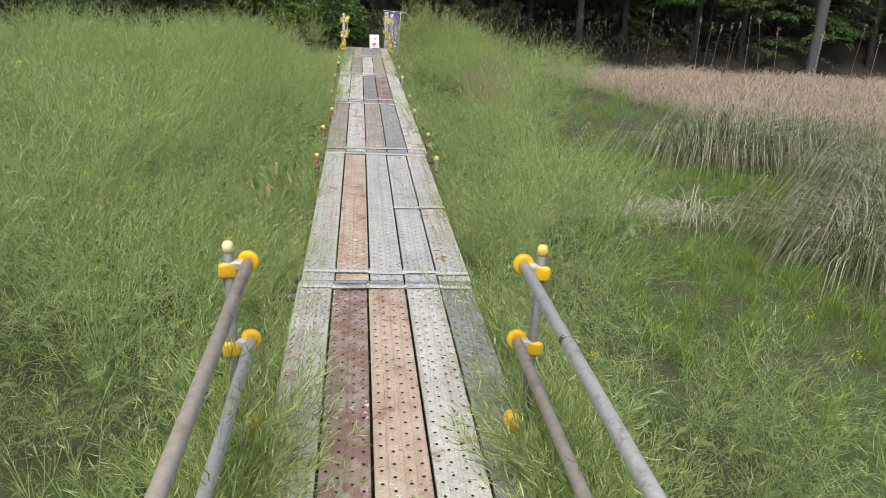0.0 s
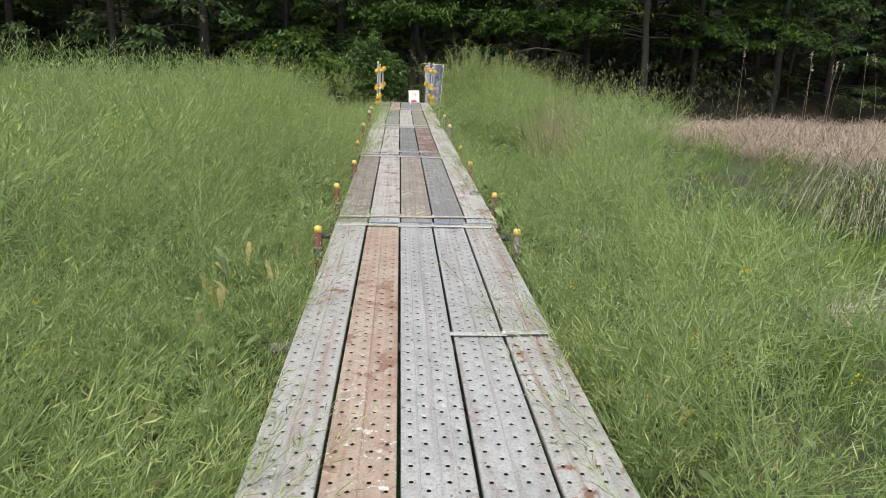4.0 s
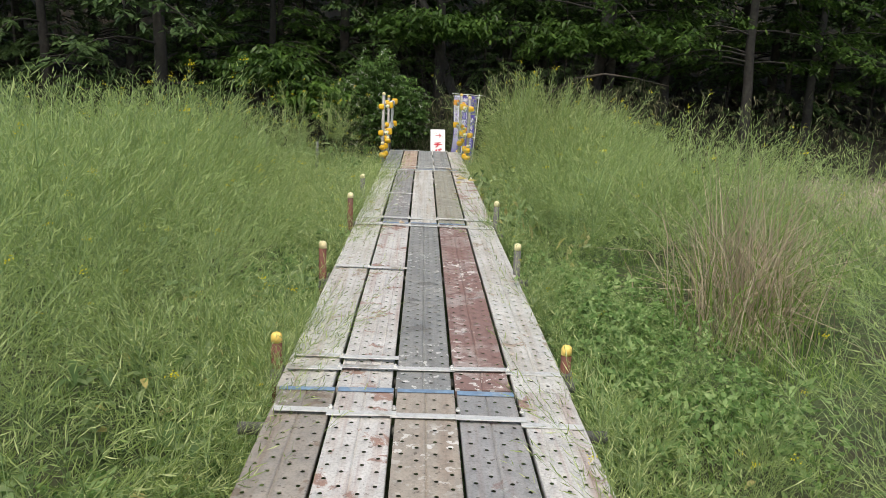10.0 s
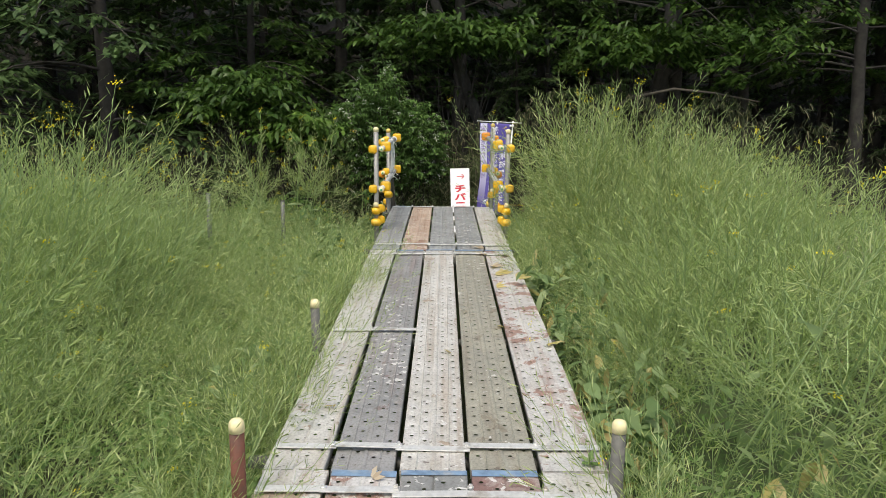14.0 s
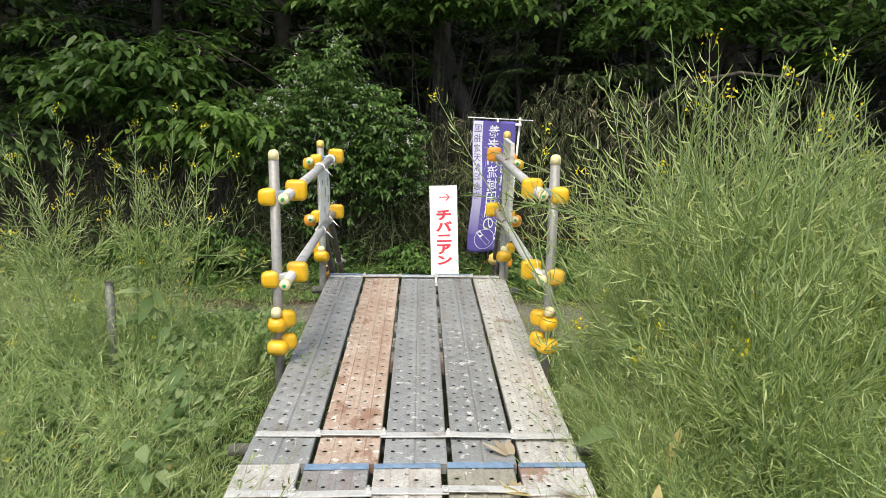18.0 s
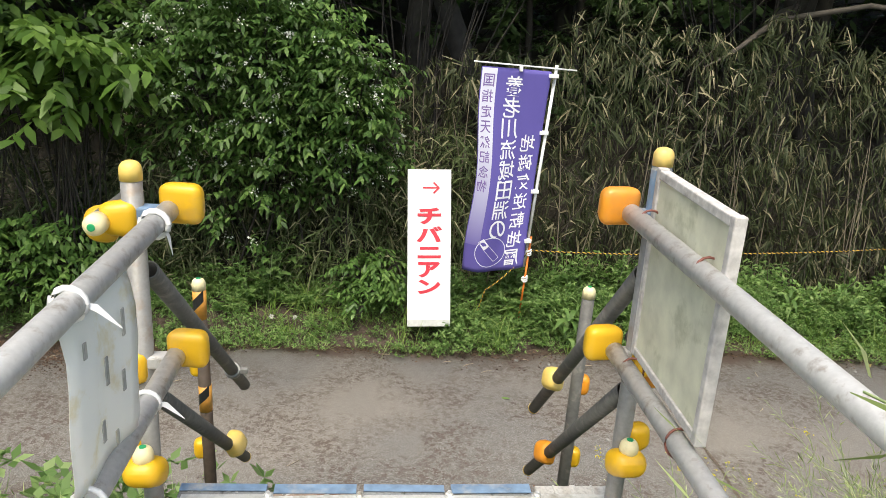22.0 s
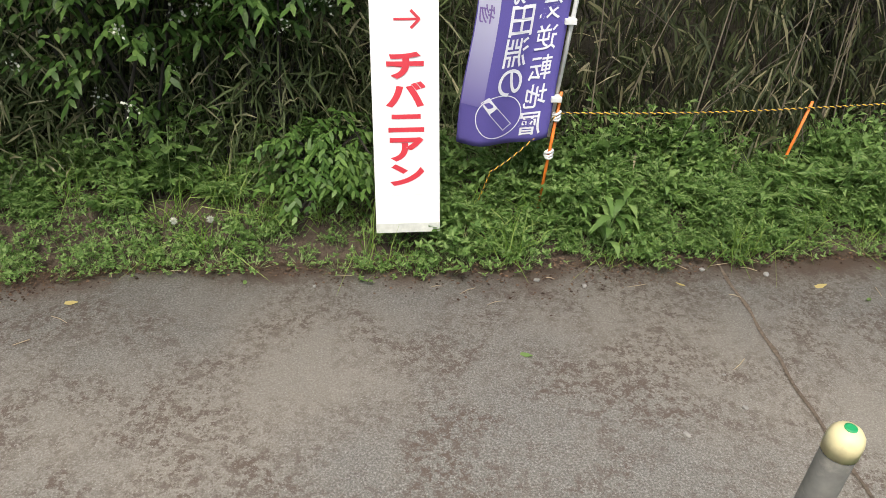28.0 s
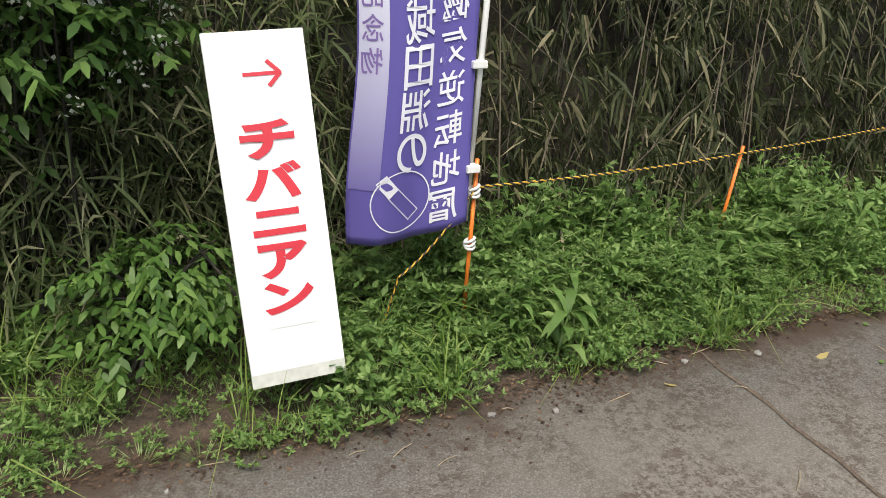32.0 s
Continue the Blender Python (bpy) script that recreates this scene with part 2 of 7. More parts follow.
M_BARK = plain("dark_bark", (0.033, 0.028, 0.023), 0.9, 0, 9, 0.5, 0.8, dirt=(0.055, 0.05, 0.04))
M_PALEBARK = plain("grey_bark", (0.045, 0.041, 0.036), 0.9, 0, 9, 0.5, 0.8, dirt=(0.06, 0.06, 0.045))
M_TWIG = plain("dead_twig", (0.1, 0.085, 0.066), 0.9, 0, 20, 0.3, 0.2)
M_CANE = plain("dead_cane", (0.24, 0.2, 0.145), 0.8, 0, 20, 0.3, 0.2)
M_STONE = plain("pale_stone", (0.3, 0.29, 0.27), 0.9, 0, 20, 0.3, 0.4)

M_STALK = leaf_material("green_stalk", (0.215, 0.315, 0.115), (0.30, 0.41, 0.17), (0.42, 0.53, 0.24), 0.5, 0.3)
M_POD = leaf_material("green_seed_pod", (0.165, 0.235, 0.06), (0.37, 0.465, 0.155), (0.74, 0.80, 0.41), 0.5, 0.45, 0.35, 0.54)
M_FIELDPOD = leaf_material("pale_green_seed_pod", (0.21, 0.305, 0.085), (0.365, 0.47, 0.16), (0.58, 0.67, 0.31), 0.5, 0.45, 0.3, 0.55)
M_RAPELEAF = leaf_material("blue_green_leaf", (0.13, 0.215, 0.075), (0.235, 0.335, 0.135), (0.42, 0.51, 0.26), 0.6, 0.5)
M_YELLOWLEAF = leaf_material("yellowing_leaf", (0.36, 0.34, 0.10), (0.55, 0.46, 0.18), (0.66, 0.55, 0.3), 0.7, 0.35)
M_PETAL = leaf_material("yellow_petal", (0.8, 0.62, 0.01), (0.86, 0.72, 0.02), (0.88, 0.78, 0.05), 0.6, 0.3)
M_WPETAL = leaf_material("white_petal", (0.7, 0.7, 0.6), (0.8, 0.8, 0.72), (0.86, 0.86, 0.8), 0.6, 0.3)
M_HERB = leaf_material("herb_leaf", (0.10, 0.195, 0.05), (0.20, 0.325, 0.10), (0.38, 0.5, 0.21), 0.55, 0.44)
M_VERGE = leaf_material("verge_leaf", (0.085, 0.165, 0.038), (0.175, 0.3, 0.08), (0.34, 0.47, 0.17), 0.55, 0.44)
M_MOULD = leaf_material("leaf_mould", (0.035, 0.022, 0.016), (0.085, 0.052, 0.036), (0.2, 0.13, 0.085), 0.9, 0.05)
M_GRASS = leaf_material("grass_blade", (0.13, 0.24, 0.035), (0.22, 0.345, 0.072), (0.38, 0.475, 0.15), 0.5, 0.44)
M_STRAW = leaf_material("dry_blade", (0.32, 0.25, 0.17), (0.49, 0.40, 0.28), (0.66, 0.57, 0.43), 0.7, 0.3)
M_BLEACH = leaf_material("bleached_blade", (0.36, 0.32, 0.25), (0.58, 0.54, 0.46), (0.74, 0.71, 0.63), 0.7, 0.3)
M_REED = leaf_material("pink_brown_reed", (0.32, 0.245, 0.19), (0.50, 0.41, 0.33), (0.68, 0.59, 0.50), 0.7, 0.25)
M_SEDGE = leaf_material("sedge_blade", (0.06, 0.095, 0.028), (0.14, 0.185, 0.062), (0.46, 0.43, 0.30), 0.6, 0.35, 0.3, 0.72)
M_LEAF = leaf_material("broad_tree_leaf", (0.029, 0.064, 0.011), (0.05, 0.105, 0.018), (0.12, 0.205, 0.04), 0.45, 0.4, 0.35)
M_DARKLEAF = leaf_material("dark_tree_leaf", (0.038, 0.072, 0.024), (0.068, 0.116, 0.037), (0.115, 0.185, 0.06), 0.5, 0.3, 0.3)
M_SHRUB = leaf_material("shrub_leaf", (0.052, 0.115, 0.023), (0.105, 0.205, 0.044), (0.215, 0.34, 0.09), 0.45, 0.35, 0.35)
# Darker copy of shrub_leaf: shade among the flowering shrubs' leaves is in the colour.
M_DIMSHRUB = leaf_material("dimmed_shrub_leaf", (0.039, 0.086, 0.018), (0.08, 0.158, 0.036), (0.18, 0.285, 0.078), 0.42, 0.35, 0.35)
M_SPRAY = leaf_material("fresh_tree_leaf", (0.05, 0.105, 0.017), (0.09, 0.175, 0.028), (0.18, 0.29, 0.058), 0.45, 0.4, 0.35)
M_GREENBAMBOO = leaf_material("green_bamboo_leaf", (0.05, 0.078, 0.028), (0.14, 0.18, 0.07), (0.55, 0.5, 0.32), 0.6, 0.3, 0.3, 0.7)
M_BAMBOO = leaf_material("bamboo_leaf", (0.028, 0.04, 0.016), (0.075, 0.09, 0.036), (0.42, 0.37, 0.23), 0.6, 0.25, 0.3, 0.76)


def ground_material():
    m, n, l, b = nodes_of("field_soil_and_moss")
    v = coords(n, l, "Object")
    col = mix(n, l, ramp(n, l, noisy(n, l, 0.8, 6, 0.6, v), [(0.4, (0, 0, 0)), (0.6, (1, 1, 1))]), (0.07, 0.13, 0.03), (0.08, 0.085, 0.04))
    col = mix(n, l, ramp(n, l, noisy(n, l, 18.0, 6, 0.7, v), [(0.4, (0, 0, 0)), (0.65, (0.8,) * 3)]), col, (0.05, 0.04, 0.028))
    sep = n.new("ShaderNodeSeparateXYZ")
    l.new(v, sep.inputs[0])
    f = n.new("ShaderNodeMapRange")
    f.inputs[1].default_value, f.inputs[2].default_value = 24.0, 24.7
    l.new(sep.outputs[1], f.inputs[0])
    # Behind the verge the soil colour gives way to a near-black mix.
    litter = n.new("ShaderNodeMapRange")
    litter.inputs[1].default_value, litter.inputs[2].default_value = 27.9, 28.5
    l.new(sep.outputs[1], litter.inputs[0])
    bare = ramp(n, l, noisy(n, l, 45.0, 5, 0.7, v), [(0.3, (0.05, 0.035, 0.026)), (0.7, (0.13, 0.095, 0.072))])
    col = mix(n, l, f.outputs[0], col, bare)
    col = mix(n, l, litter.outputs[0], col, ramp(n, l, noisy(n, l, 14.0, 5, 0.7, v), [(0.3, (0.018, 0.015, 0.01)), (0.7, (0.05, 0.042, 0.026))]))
    l.new(col, b.inputs["Base Color"])
    b.inputs["Roughness"].default_value = 0.95
    bumped(n, l, b, noisy(n, l, 22.0, 6, 0.7, v), 0.8, 0.04)
    return m


def road_material():
    m, n, l, b = nodes_of("worn_asphalt")
    v = coords(n, l, "Object")
    fine = noisy(n, l, 110.0, 4, 0.7, v)
    col = ramp(n, l, fine, [(0.3, (0.08, 0.075, 0.068)), (0.5, (0.165, 0.157, 0.144)), (0.7, (0.32, 0.31, 0.288))])
    dust = ramp(n, l, noisy(n, l, 0.7, 4, 0.55, v), [(0.45, (0, 0, 0)), (0.68, (0.55,) * 3)])
    col = mix(n, l, dust, col, mix(n, l, fine, (0.18, 0.16, 0.13), (0.33, 0.295, 0.25)))
    speck = ramp(n, l, noisy(n, l, 34.0, 5, 0.75, v), [(0.46, (0, 0, 0)), (0.56, (0.85,) * 3)])
    where = ramp(n, l, noisy(n, l, 1.9, 7, 0.7, v, 0.3), [(0.40, (0.1,) * 3), (0.56, (1, 1, 1))])
    col = mix(n, l, mix(n, l, where, (0.0, 0.0, 0.0), speck), col, (0.085, 0.06, 0.045))
    grit = ramp(n, l, noisy(n, l, 260.0, 2, 0.6, v), [(0.66, (0, 0, 0)), (0.72, (0.7,) * 3)])
    col = mix(n, l, grit, col, (0.5, 0.49, 0.46))
    sep = n.new("ShaderNodeSeparateXYZ")
    l.new(v, sep.inputs[0])
    # leaf mould lies along both edges of the road
    for at, sign, depth in ((27.04, 1, 0.3), (25.1, -1, 0.3)):
        w = n.new("ShaderNodeMath")
        w.operation = "MULTIPLY_ADD"
        w.inputs[1].default_value, w.inputs[2].default_value = 0.9, -0.45
        l.new(noisy(n, l, 1.3, 6, 0.65, v), w.inputs[0])
        e = n.new("ShaderNodeMath")
        e.operation = "ADD"
        l.new(sep.outputs[1], e.inputs[0])
        l.new(w.outputs[0], e.inputs[1])
        f = n.new("ShaderNodeMapRange")
        f.inputs[1].default_value, f.inputs[2].default_value = at - sign * depth * 0.5, at + sign * depth * 0.15
        l.new(e.outputs[0], f.inputs[0])
        col = mix(n, l, f.outputs[0], col, mix(n, l, fine, (0.045, 0.03, 0.022), (0.15, 0.1, 0.075)))
    l.new(col, b.inputs["Base Color"])
    b.inputs["Roughness"].default_value = 0.85
    bumped(n, l, b, fine, 0.5, 0.006)
    return m


M_GROUND, M_ROAD = ground_material(), road_material()

# ---- mesh helpers ----


def link_mesh(name, me, parent=None, label="", **tags):
    ob = new(name, me)
    if parent is not None:
        ob.parent = parent
    return tagged(ob, label, **tags) if (label or tags) else ob


def part(name, bm, material, parent=None, label="", smooth=False):
    me = bpy.data.meshes.new(name)
    bm.to_mesh(me)
    bm.free()
    for m in material if isinstance(material, (list, tuple)) else [material]:
        me.materials.append(m)
    if smooth:
        me.polygons.foreach_set("use_smooth", [True] * len(me.polygons))
    return link_mesh(name, me, parent, label)


def thing(name, at, label, category, group="", kind=""):
    ob = new(name)
    ob.empty_display_size = 0.1
    ob.location = at
    return tagged(ob, label, category, group, kind)


def quad_mesh(name, V, F, mats, idx=None, smooth=False):
    """A mesh of quads from arrays."""
    V, F = np.asarray(V, np.float32), np.asarray(F, np.int32)
    me = bpy.data.meshes.new(name)
    me.vertices.add(len(V))
    me.vertices.foreach_set("co", V.ravel())
    me.loops.add(F.size)
    me.loops.foreach_set("vertex_index", F.ravel())
    me.polygons.add(len(F))
    me.polygons.foreach_set("loop_start", np.arange(0, F.size, 4, dtype=np.int32))
    for m in mats:
        me.materials.append(m)
    if idx is not None:
        me.polygons.foreach_set("material_index", np.asarray(idx, np.int32))
    if smooth:
        me.polygons.foreach_set("use_smooth", np.ones(len(F), bool))
    me.update(calc_edges=True)
    return me


class Pile:
    """Collects quads with a material number each."""

    def __init__(self):
        self.V, self.F, self.M, self.n = [], [], [], 0

    def add(self, V, F, m):
        V, F = np.asarray(V, float).reshape(-1, 3), np.asarray(F, int).reshape(-1, 4)
        self.V.append(V)
        self.F.append(F + self.n)
        self.M.append(np.full(len(F), m) if np.isscalar(m) else np.asarray(m))
        self.n += len(V)

    def arrays(self):
        return np.concatenate(self.V), np.concatenate(self.F), np.concatenate(self.M)

    def mesh(self, name, mats, smooth=False):
        V, F, M = self.arrays()
        return quad_mesh(name, V, F, mats, M, smooth)

    def blades(self, base, along, side, m):
        """Diamond leaves: base points, vectors along them, half-width vectors (all n x 3)."""
        n = len(base)
        V = np.stack([base, base + along * 0.42 + side, base + along, base + along * 0.42 - side], 1).reshape(-1, 3)
        self.add(V, np.arange(4 * n).reshape(n, 4), m)

    def bent(self, base, along, side, droop, m):
        """Long blades in two quads, bent by droop."""
        n = len(base)
        mid = base + along * 0.5
        tip = base + along + droop
        V = np.stack([base - side * 0.6, base + side * 0.6, mid + side, mid - side, tip + side * 0.15, tip - side * 0.15], 1).reshape(-1, 3)
        k = np.arange(n)[:, None] * 6
        F = np.concatenate([k + [0, 1, 2, 3], k + [3, 2, 4, 5]], 0)
        self.add(V, F, m)

    def tube(self, pts, radii, m, sides=4):
        pts = np.asarray(pts, float)
        d = np.gradient(pts, axis=0)
        d /= np.linalg.norm(d, axis=1)[:, None] + 1e-9
        ref = np.where(np.abs(d[:, 2:3]) < 0.9, [[0, 0, 1.0]], [[1.0, 0, 0]])
        u = np.cross(d, ref)
        u /= np.linalg.norm(u, axis=1)[:, None] + 1e-9
        w = np.cross(d, u)
        a = np.arange(sides) * 2 * np.pi / sides
        r = np.asarray(radii, float)[:, None, None]
        V = pts[:, None] + r * (np.cos(a)[None, :, None] * u[:, None] + np.sin(a)[None, :, None] * w[:, None])
        F = []
        for i in range(len(pts) - 1):
            for j in range(sides):
                k = (j + 1) % sides
                F.append([i * sides + j, i * sides + k, (i + 1) * sides + k, (i + 1) * sides + j])
        self.add(V, F, m)

    def scatter(self, template, spots):
        """Copies of template arrays at spots: x, y, z, turn, lean_x, lean_y, size."""
        V, F, M = template
        for x, y, z, a, lx, ly, s in spots:
            c, q = math.cos(a) * s, math.sin(a) * s
            h = V[:, 2] * s
            W = np.stack([V[:, 0] * c - V[:, 1] * q + x + lx * h, V[:, 0] * q + V[:, 1] * c + y + ly * h, h * (1 - 0.3 * (lx * lx + ly * ly)) + z], 1)
            self.add(W, F, M)


def unit(v):
    return v / (np.linalg.norm(v, axis=-1, keepdims=True) + 1e-9)


def box(bm, x0, x1, y0, y1, z0, z1, bevel=0.0, mat=0):
    r = bmesh.ops.create_cube(bm, size=1, matrix=Matrix.Translation(((x0 + x1) / 2, (y0 + y1) / 2, (z0 + z1) / 2)) @ Matrix.Diagonal((x1 - x0, y1 - y0, z1 - z0, 1)))
    if bevel:
        es = list({e for v in r["verts"] for e in v.link_edges})
        r = bmesh.ops.bevel(bm, geom=es, offset=bevel, segments=2, affect="EDGES", profile=0.5)
    for v in r["verts"]:
        for f in v.link_faces:
            f.material_index = mat


def tube_bm(bm, p0, p1, r=0.0243, wall=0.004, sides=16):
    """A hollow pipe with open ends."""
    p0, p1 = Vector(p0), Vector(p1)
    d = (p1 - p0)
    m = Matrix.Translation(p0) @ d.to_track_quat("Z", "Y").to_matrix().to_4x4()
    rings = []
    for rad, z in ((r, 0), (r, d.length), (r - wall, d.length), (r - wall, 0)):
        rings.append([bm.verts.new(m @ Vector((rad * math.cos(a), rad * math.sin(a), z))) for a in (2 * math.pi * k / sides for k in range(sides))])
    for i in range(4):
        a, b = rings[i], rings[(i + 1) % 4]
        for k in range(sides):
            bm.faces.new((a[k], a[(k + 1) % sides], b[(k + 1) % sides], b[k]))


def lathe(bm, rings, m=Matrix(), sides=14):
    """A turned shape: (radius, height) rings, closed at the ends."""
    prev = None
    for r, z in rings:
        ring = [bm.verts.new(m @ Vector((r * math.cos(2 * math.pi * k / sides), r * math.sin(2 * math.pi * k / sides), z))) for k in range(sides)]
        if prev:
            for k in range(sides):
                bm.faces.new((prev[k], prev[(k + 1) % sides], ring[(k + 1) % sides], ring[k]))
        else:
            bm.faces.new(ring[::-1])
        prev = ring
    bm.faces.new(prev)


def smoothstep(a, b, x):
    t = min(1.0, max(0.0, (x - a) / (b - a)))
    return t * t * (3 - 2 * t)


ROAD_Z = -1.19


def gz(x, y):
    """Height of the ground."""
    z = -0.5 - 0.16 * smoothstep(1.8, 4.0, x) * (1 - smoothstep(12, 16, y)) + 0.05 * math.sin(x * 1.7 + 1) * math.sin(y * 1.3)
    z = z + (ROAD_Z - 0.03 - z) * smoothstep(23.0, 25.0, y)
    if y > 27.0:
        z = ROAD_Z - 0.03 + 0.16 * smoothstep(27.05, 27.7, y) + 0.42 * max(0, min(y, 60) - 28.6)
    return z


# ---- ground and road ----
gx = np.concatenate([[-800, -300, -120, -60, -35], np.arange(-20, 20.1, 0.5), [35, 60, 120, 300, 800]])
gy = np.concatenate([[-800, -300, -100, -40, -15, -8], np.arange(-4, 23, 0.5), np.arange(23, 28.7, 0.15), np.arange(29, 44, 1.0), [50, 60, 90, 200, 800]])
V = np.array([[x, y, gz(x, y)] for y in gy for x in gx])
nx = len(gx)
F = np.array([[j * nx + i, j * nx + i + 1, (j + 1) * nx + i + 1, (j + 1) * nx + i] for j in range(len(gy) - 1) for i in range(nx - 1)])
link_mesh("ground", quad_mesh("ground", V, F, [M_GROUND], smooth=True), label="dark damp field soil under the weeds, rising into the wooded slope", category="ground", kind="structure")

rx = np.arange(-45, 45.1, 0.25)
P = []
for x in rx:
    near = 24.93 + 0.07 * math.sin(x * 2.1) + 0.05 * math.sin(x * 5.3 + 1)
    far = 27.17 + 0.05 * math.sin(x * 1.9 + 2) + 0.04 * math.sin(x * 4.7)
    P += [(x, near, ROAD_Z - 0.05), (x, near + 0.03, ROAD_Z), (x, far - 0.03, ROAD_Z), (x, far, ROAD_Z - 0.05)]
F = [[4 * i + k, 4 * i + 4 + k, 4 * i + 5 + k, 4 * i + 1 + k] for i in range(len(rx) - 1) for k in range(3)]
link_mesh("road", quad_mesh("road", P, F, [M_ROAD]), label="narrow worn grey asphalt lane with leaf mould on its edges", category="road", kind="structure")

# soil-filled joint across the lane
M_JOINT = plain("soil_in_joint", (0.13, 0.10, 0.075), 0.95, 0, 60, 0.5, 0.6)
jy = np.arange(25.2, 27.12, 0.04)
P = []
for y in jy:
    c = 1.99 + 0.006 * math.sin(y * 5) + 0.006 * math.sin(y * 17) + (y - 26.3) * 0.03
    w = 0.0095 + 0.007 * noise.noise((y * 9, 0, 0))
    P += [(c - w, y, ROAD_Z + 0.004), (c + w, y, ROAD_Z + 0.004)]
F = [[2 * i, 2 * i + 1, 2 * i + 3, 2 * i + 2] for i in range(len(jy) - 1)]
link_mesh("road_joint", quad_mesh("road_joint", P, F, [M_JOINT]), label="dark soil-filled joint across the asphalt lane", category="road joint", kind="structure")

# ---- boardwalk planks ----


def plank_mesh(name, length, ribs):
    """A 250 mm steel plank with turned-down sides, punched holes and pressed ribs or a centre groove."""
    p = Pile()
    cw, pitch = 0.046, 0.09
    cols = (-0.089, -0.034, 0.034, 0.089)
    rows = int((length - 0.06) / pitch)
    y0 = (length - rows * pitch) / 2
    a8 = np.arange(8) * np.pi / 4 + np.pi / 8 * 0
    for ci, cx in enumerate(cols):
        off = 0.0 if ci % 2 == 0 else pitch / 2
        ys = y0 - length / 2
        x0, x1 = cx - cw / 2, cx + cw / 2
        k = np.arange(rows if off == 0 else rows - 1)
        cy = ys + off + pitch * (k + 0.5)
        hx, hy = cw / 2, pitch / 2
        outer = np.array([(hx, 0), (hx, hy), (0, hy), (-hx, hy), (-hx, 0), (-hx, -hy), (0, -hy), (hx, -hy)])
        inner = np.stack([np.cos(a8), np.sin(a8)], 1) * 0.0082
        lip = np.stack([np.cos(a8), np.sin(a8)], 1) * 0.0098
        V, F = [], []
        for c in cy:
            b = len(V)
            V += [(cx + x, c + y, 0) for x, y in outer] + [(cx + x, c + y, 0.0) for x, y in lip]
            V += [(cx + x, c + y, -0.0016) for x, y in inner]
            for i in range(8):
                j = (i + 1) % 8
                for r in (0, 8):
                    F.append([b + r + i, b + r + j, b + r + 8 + j, b + r + 8 + i])
        p.add(V, F, 0)
        for ya, yb in ((-length / 2, cy[0] - hy), (cy[-1] + hy, length / 2)):
            p.add([(x0, ya, 0), (x1, ya, 0), (x1, yb, 0), (x0, yb, 0)], [[0, 1, 2, 3]], 0)
    ya, yb = -length / 2, length / 2

    def strip(prof):
        V = [(x, y, z) for x, z in prof for y in (ya, yb)]
        p.add(V, [[2 * i, 2 * i + 2, 2 * i + 3, 2 * i + 1] for i in range(len(prof) - 1)], 0)

    e = 0.089 + cw / 2
    strip([(-0.112, -0.038), (-0.1222, -0.038), (-0.1222, -0.004), (-0.1205, -0.001), (-0.117, 0), (-e, 0)])
    strip([(e, 0), (0.117, 0), (0.1205, -0.001), (0.1222, -0.004), (0.1222, -0.038), (0.112, -0.038)])
    for x0, x1 in ((-0.089 + cw / 2, -0.034 - cw / 2), (0.034 + cw / 2, 0.089 - cw / 2), (-0.034 + cw / 2, 0.034 - cw / 2)):
        mid, wide = (x0 + x1) / 2, (x1 - x0)
        if ribs:
            strip([(x0, 0), (x0 + wide * 0.22, 0.0035), (x1 - wide * 0.22, 0.0035), (x1, 0)])
        elif abs(mid) < 0.01:
            strip([(x0, 0), (-0.003, 0), (-0.0015, -0.005), (0.0015, -0.005), (0.003, 0), (x1, 0)])
        else:
            strip([(x0, 0), (x1, 0)])
    for y in (ya, yb):
        s = [(-0.1222, y, -0.038), (0.1222, y, -0.038), (0.1222, y, -0.001), (-0.1222, y, -0.001)]
        p.add(s, [[0, 1, 2, 3]], 0)
    return p


# for each row: its ends, the joints between its planks, their finish, and which of them are ribbed
PLANK_ROWS = [
    (-2.4, 1.545, (-0.6, -0.366, -0.13, 0.112, 0.346, 0.575), (P_GALV, P_DARK, P_RUST, P_GALV, P_TAN), (1, 0, 1, 1, 0)),
    (1.55, 5.465, (-0.605, -0.368, -0.138, 0.112, 0.345, 0.57), (P_EDGE, P_MAROON, P_RUST, P_WHITE, P_DARK), (1, 0, 1, 1, 0)),
    (5.47, 9.515, (-0.592, -0.36, -0.124, 0.114, 0.346, 0.578), (P_EDGE, P_RUST, P_GALV, P_GALV, P_EDGE), (0, 0, 1, 0, 1)),
    (9.52, 13.395, (-0.6, -0.36, -0.118, 0.13, 0.378, 0.615), (P_TAN, P_PALERUST, P_BROWN, P_SLATE, P_PALERUST), (0, 0, 0, 0, 1)),
    (13.4, 17.065, (-0.62, -0.373, -0.128, 0.122, 0.372, 0.622), (P_WHITE, P_PALERUST, P_DARK, P_MAROON, P_WHITE), (1, 1, 0, 0, 0)),
    (17.07, 21.065, (-0.625, -0.385, -0.138, 0.118, 0.376, 0.634), (P_WHITE, P_SLATE, P_WHITE, P_OLIVE, P_PALERUST), (0, 1, 1, 1, 0)),
    (21.07, 23.78, (-0.615, -0.358, -0.108, 0.142, 0.391, 0.632), (P_STEEL, P_RUST, P_STEEL, P_STEEL, P_WHITE), (0, 1, 0, 0, 1)),
]
WORDS = {P_GALV: "light grey galvanised", P_WHITE: "pale galvanised", P_EDGE: "galvanised and rust-patched", P_RUST: "rust-brown", P_MAROON: "maroon flaking", P_DARK: "dull dark grey", P_STEEL: "blue-grey paint-spotted", P_TAN: "dull brown", P_OLIVE: "dull olive-grey", P_PALERUST: "pale rust-streaked", P_BROWN: "brown white-flecked", P_SLATE: "slate-grey white-flecked"}
cache = {}
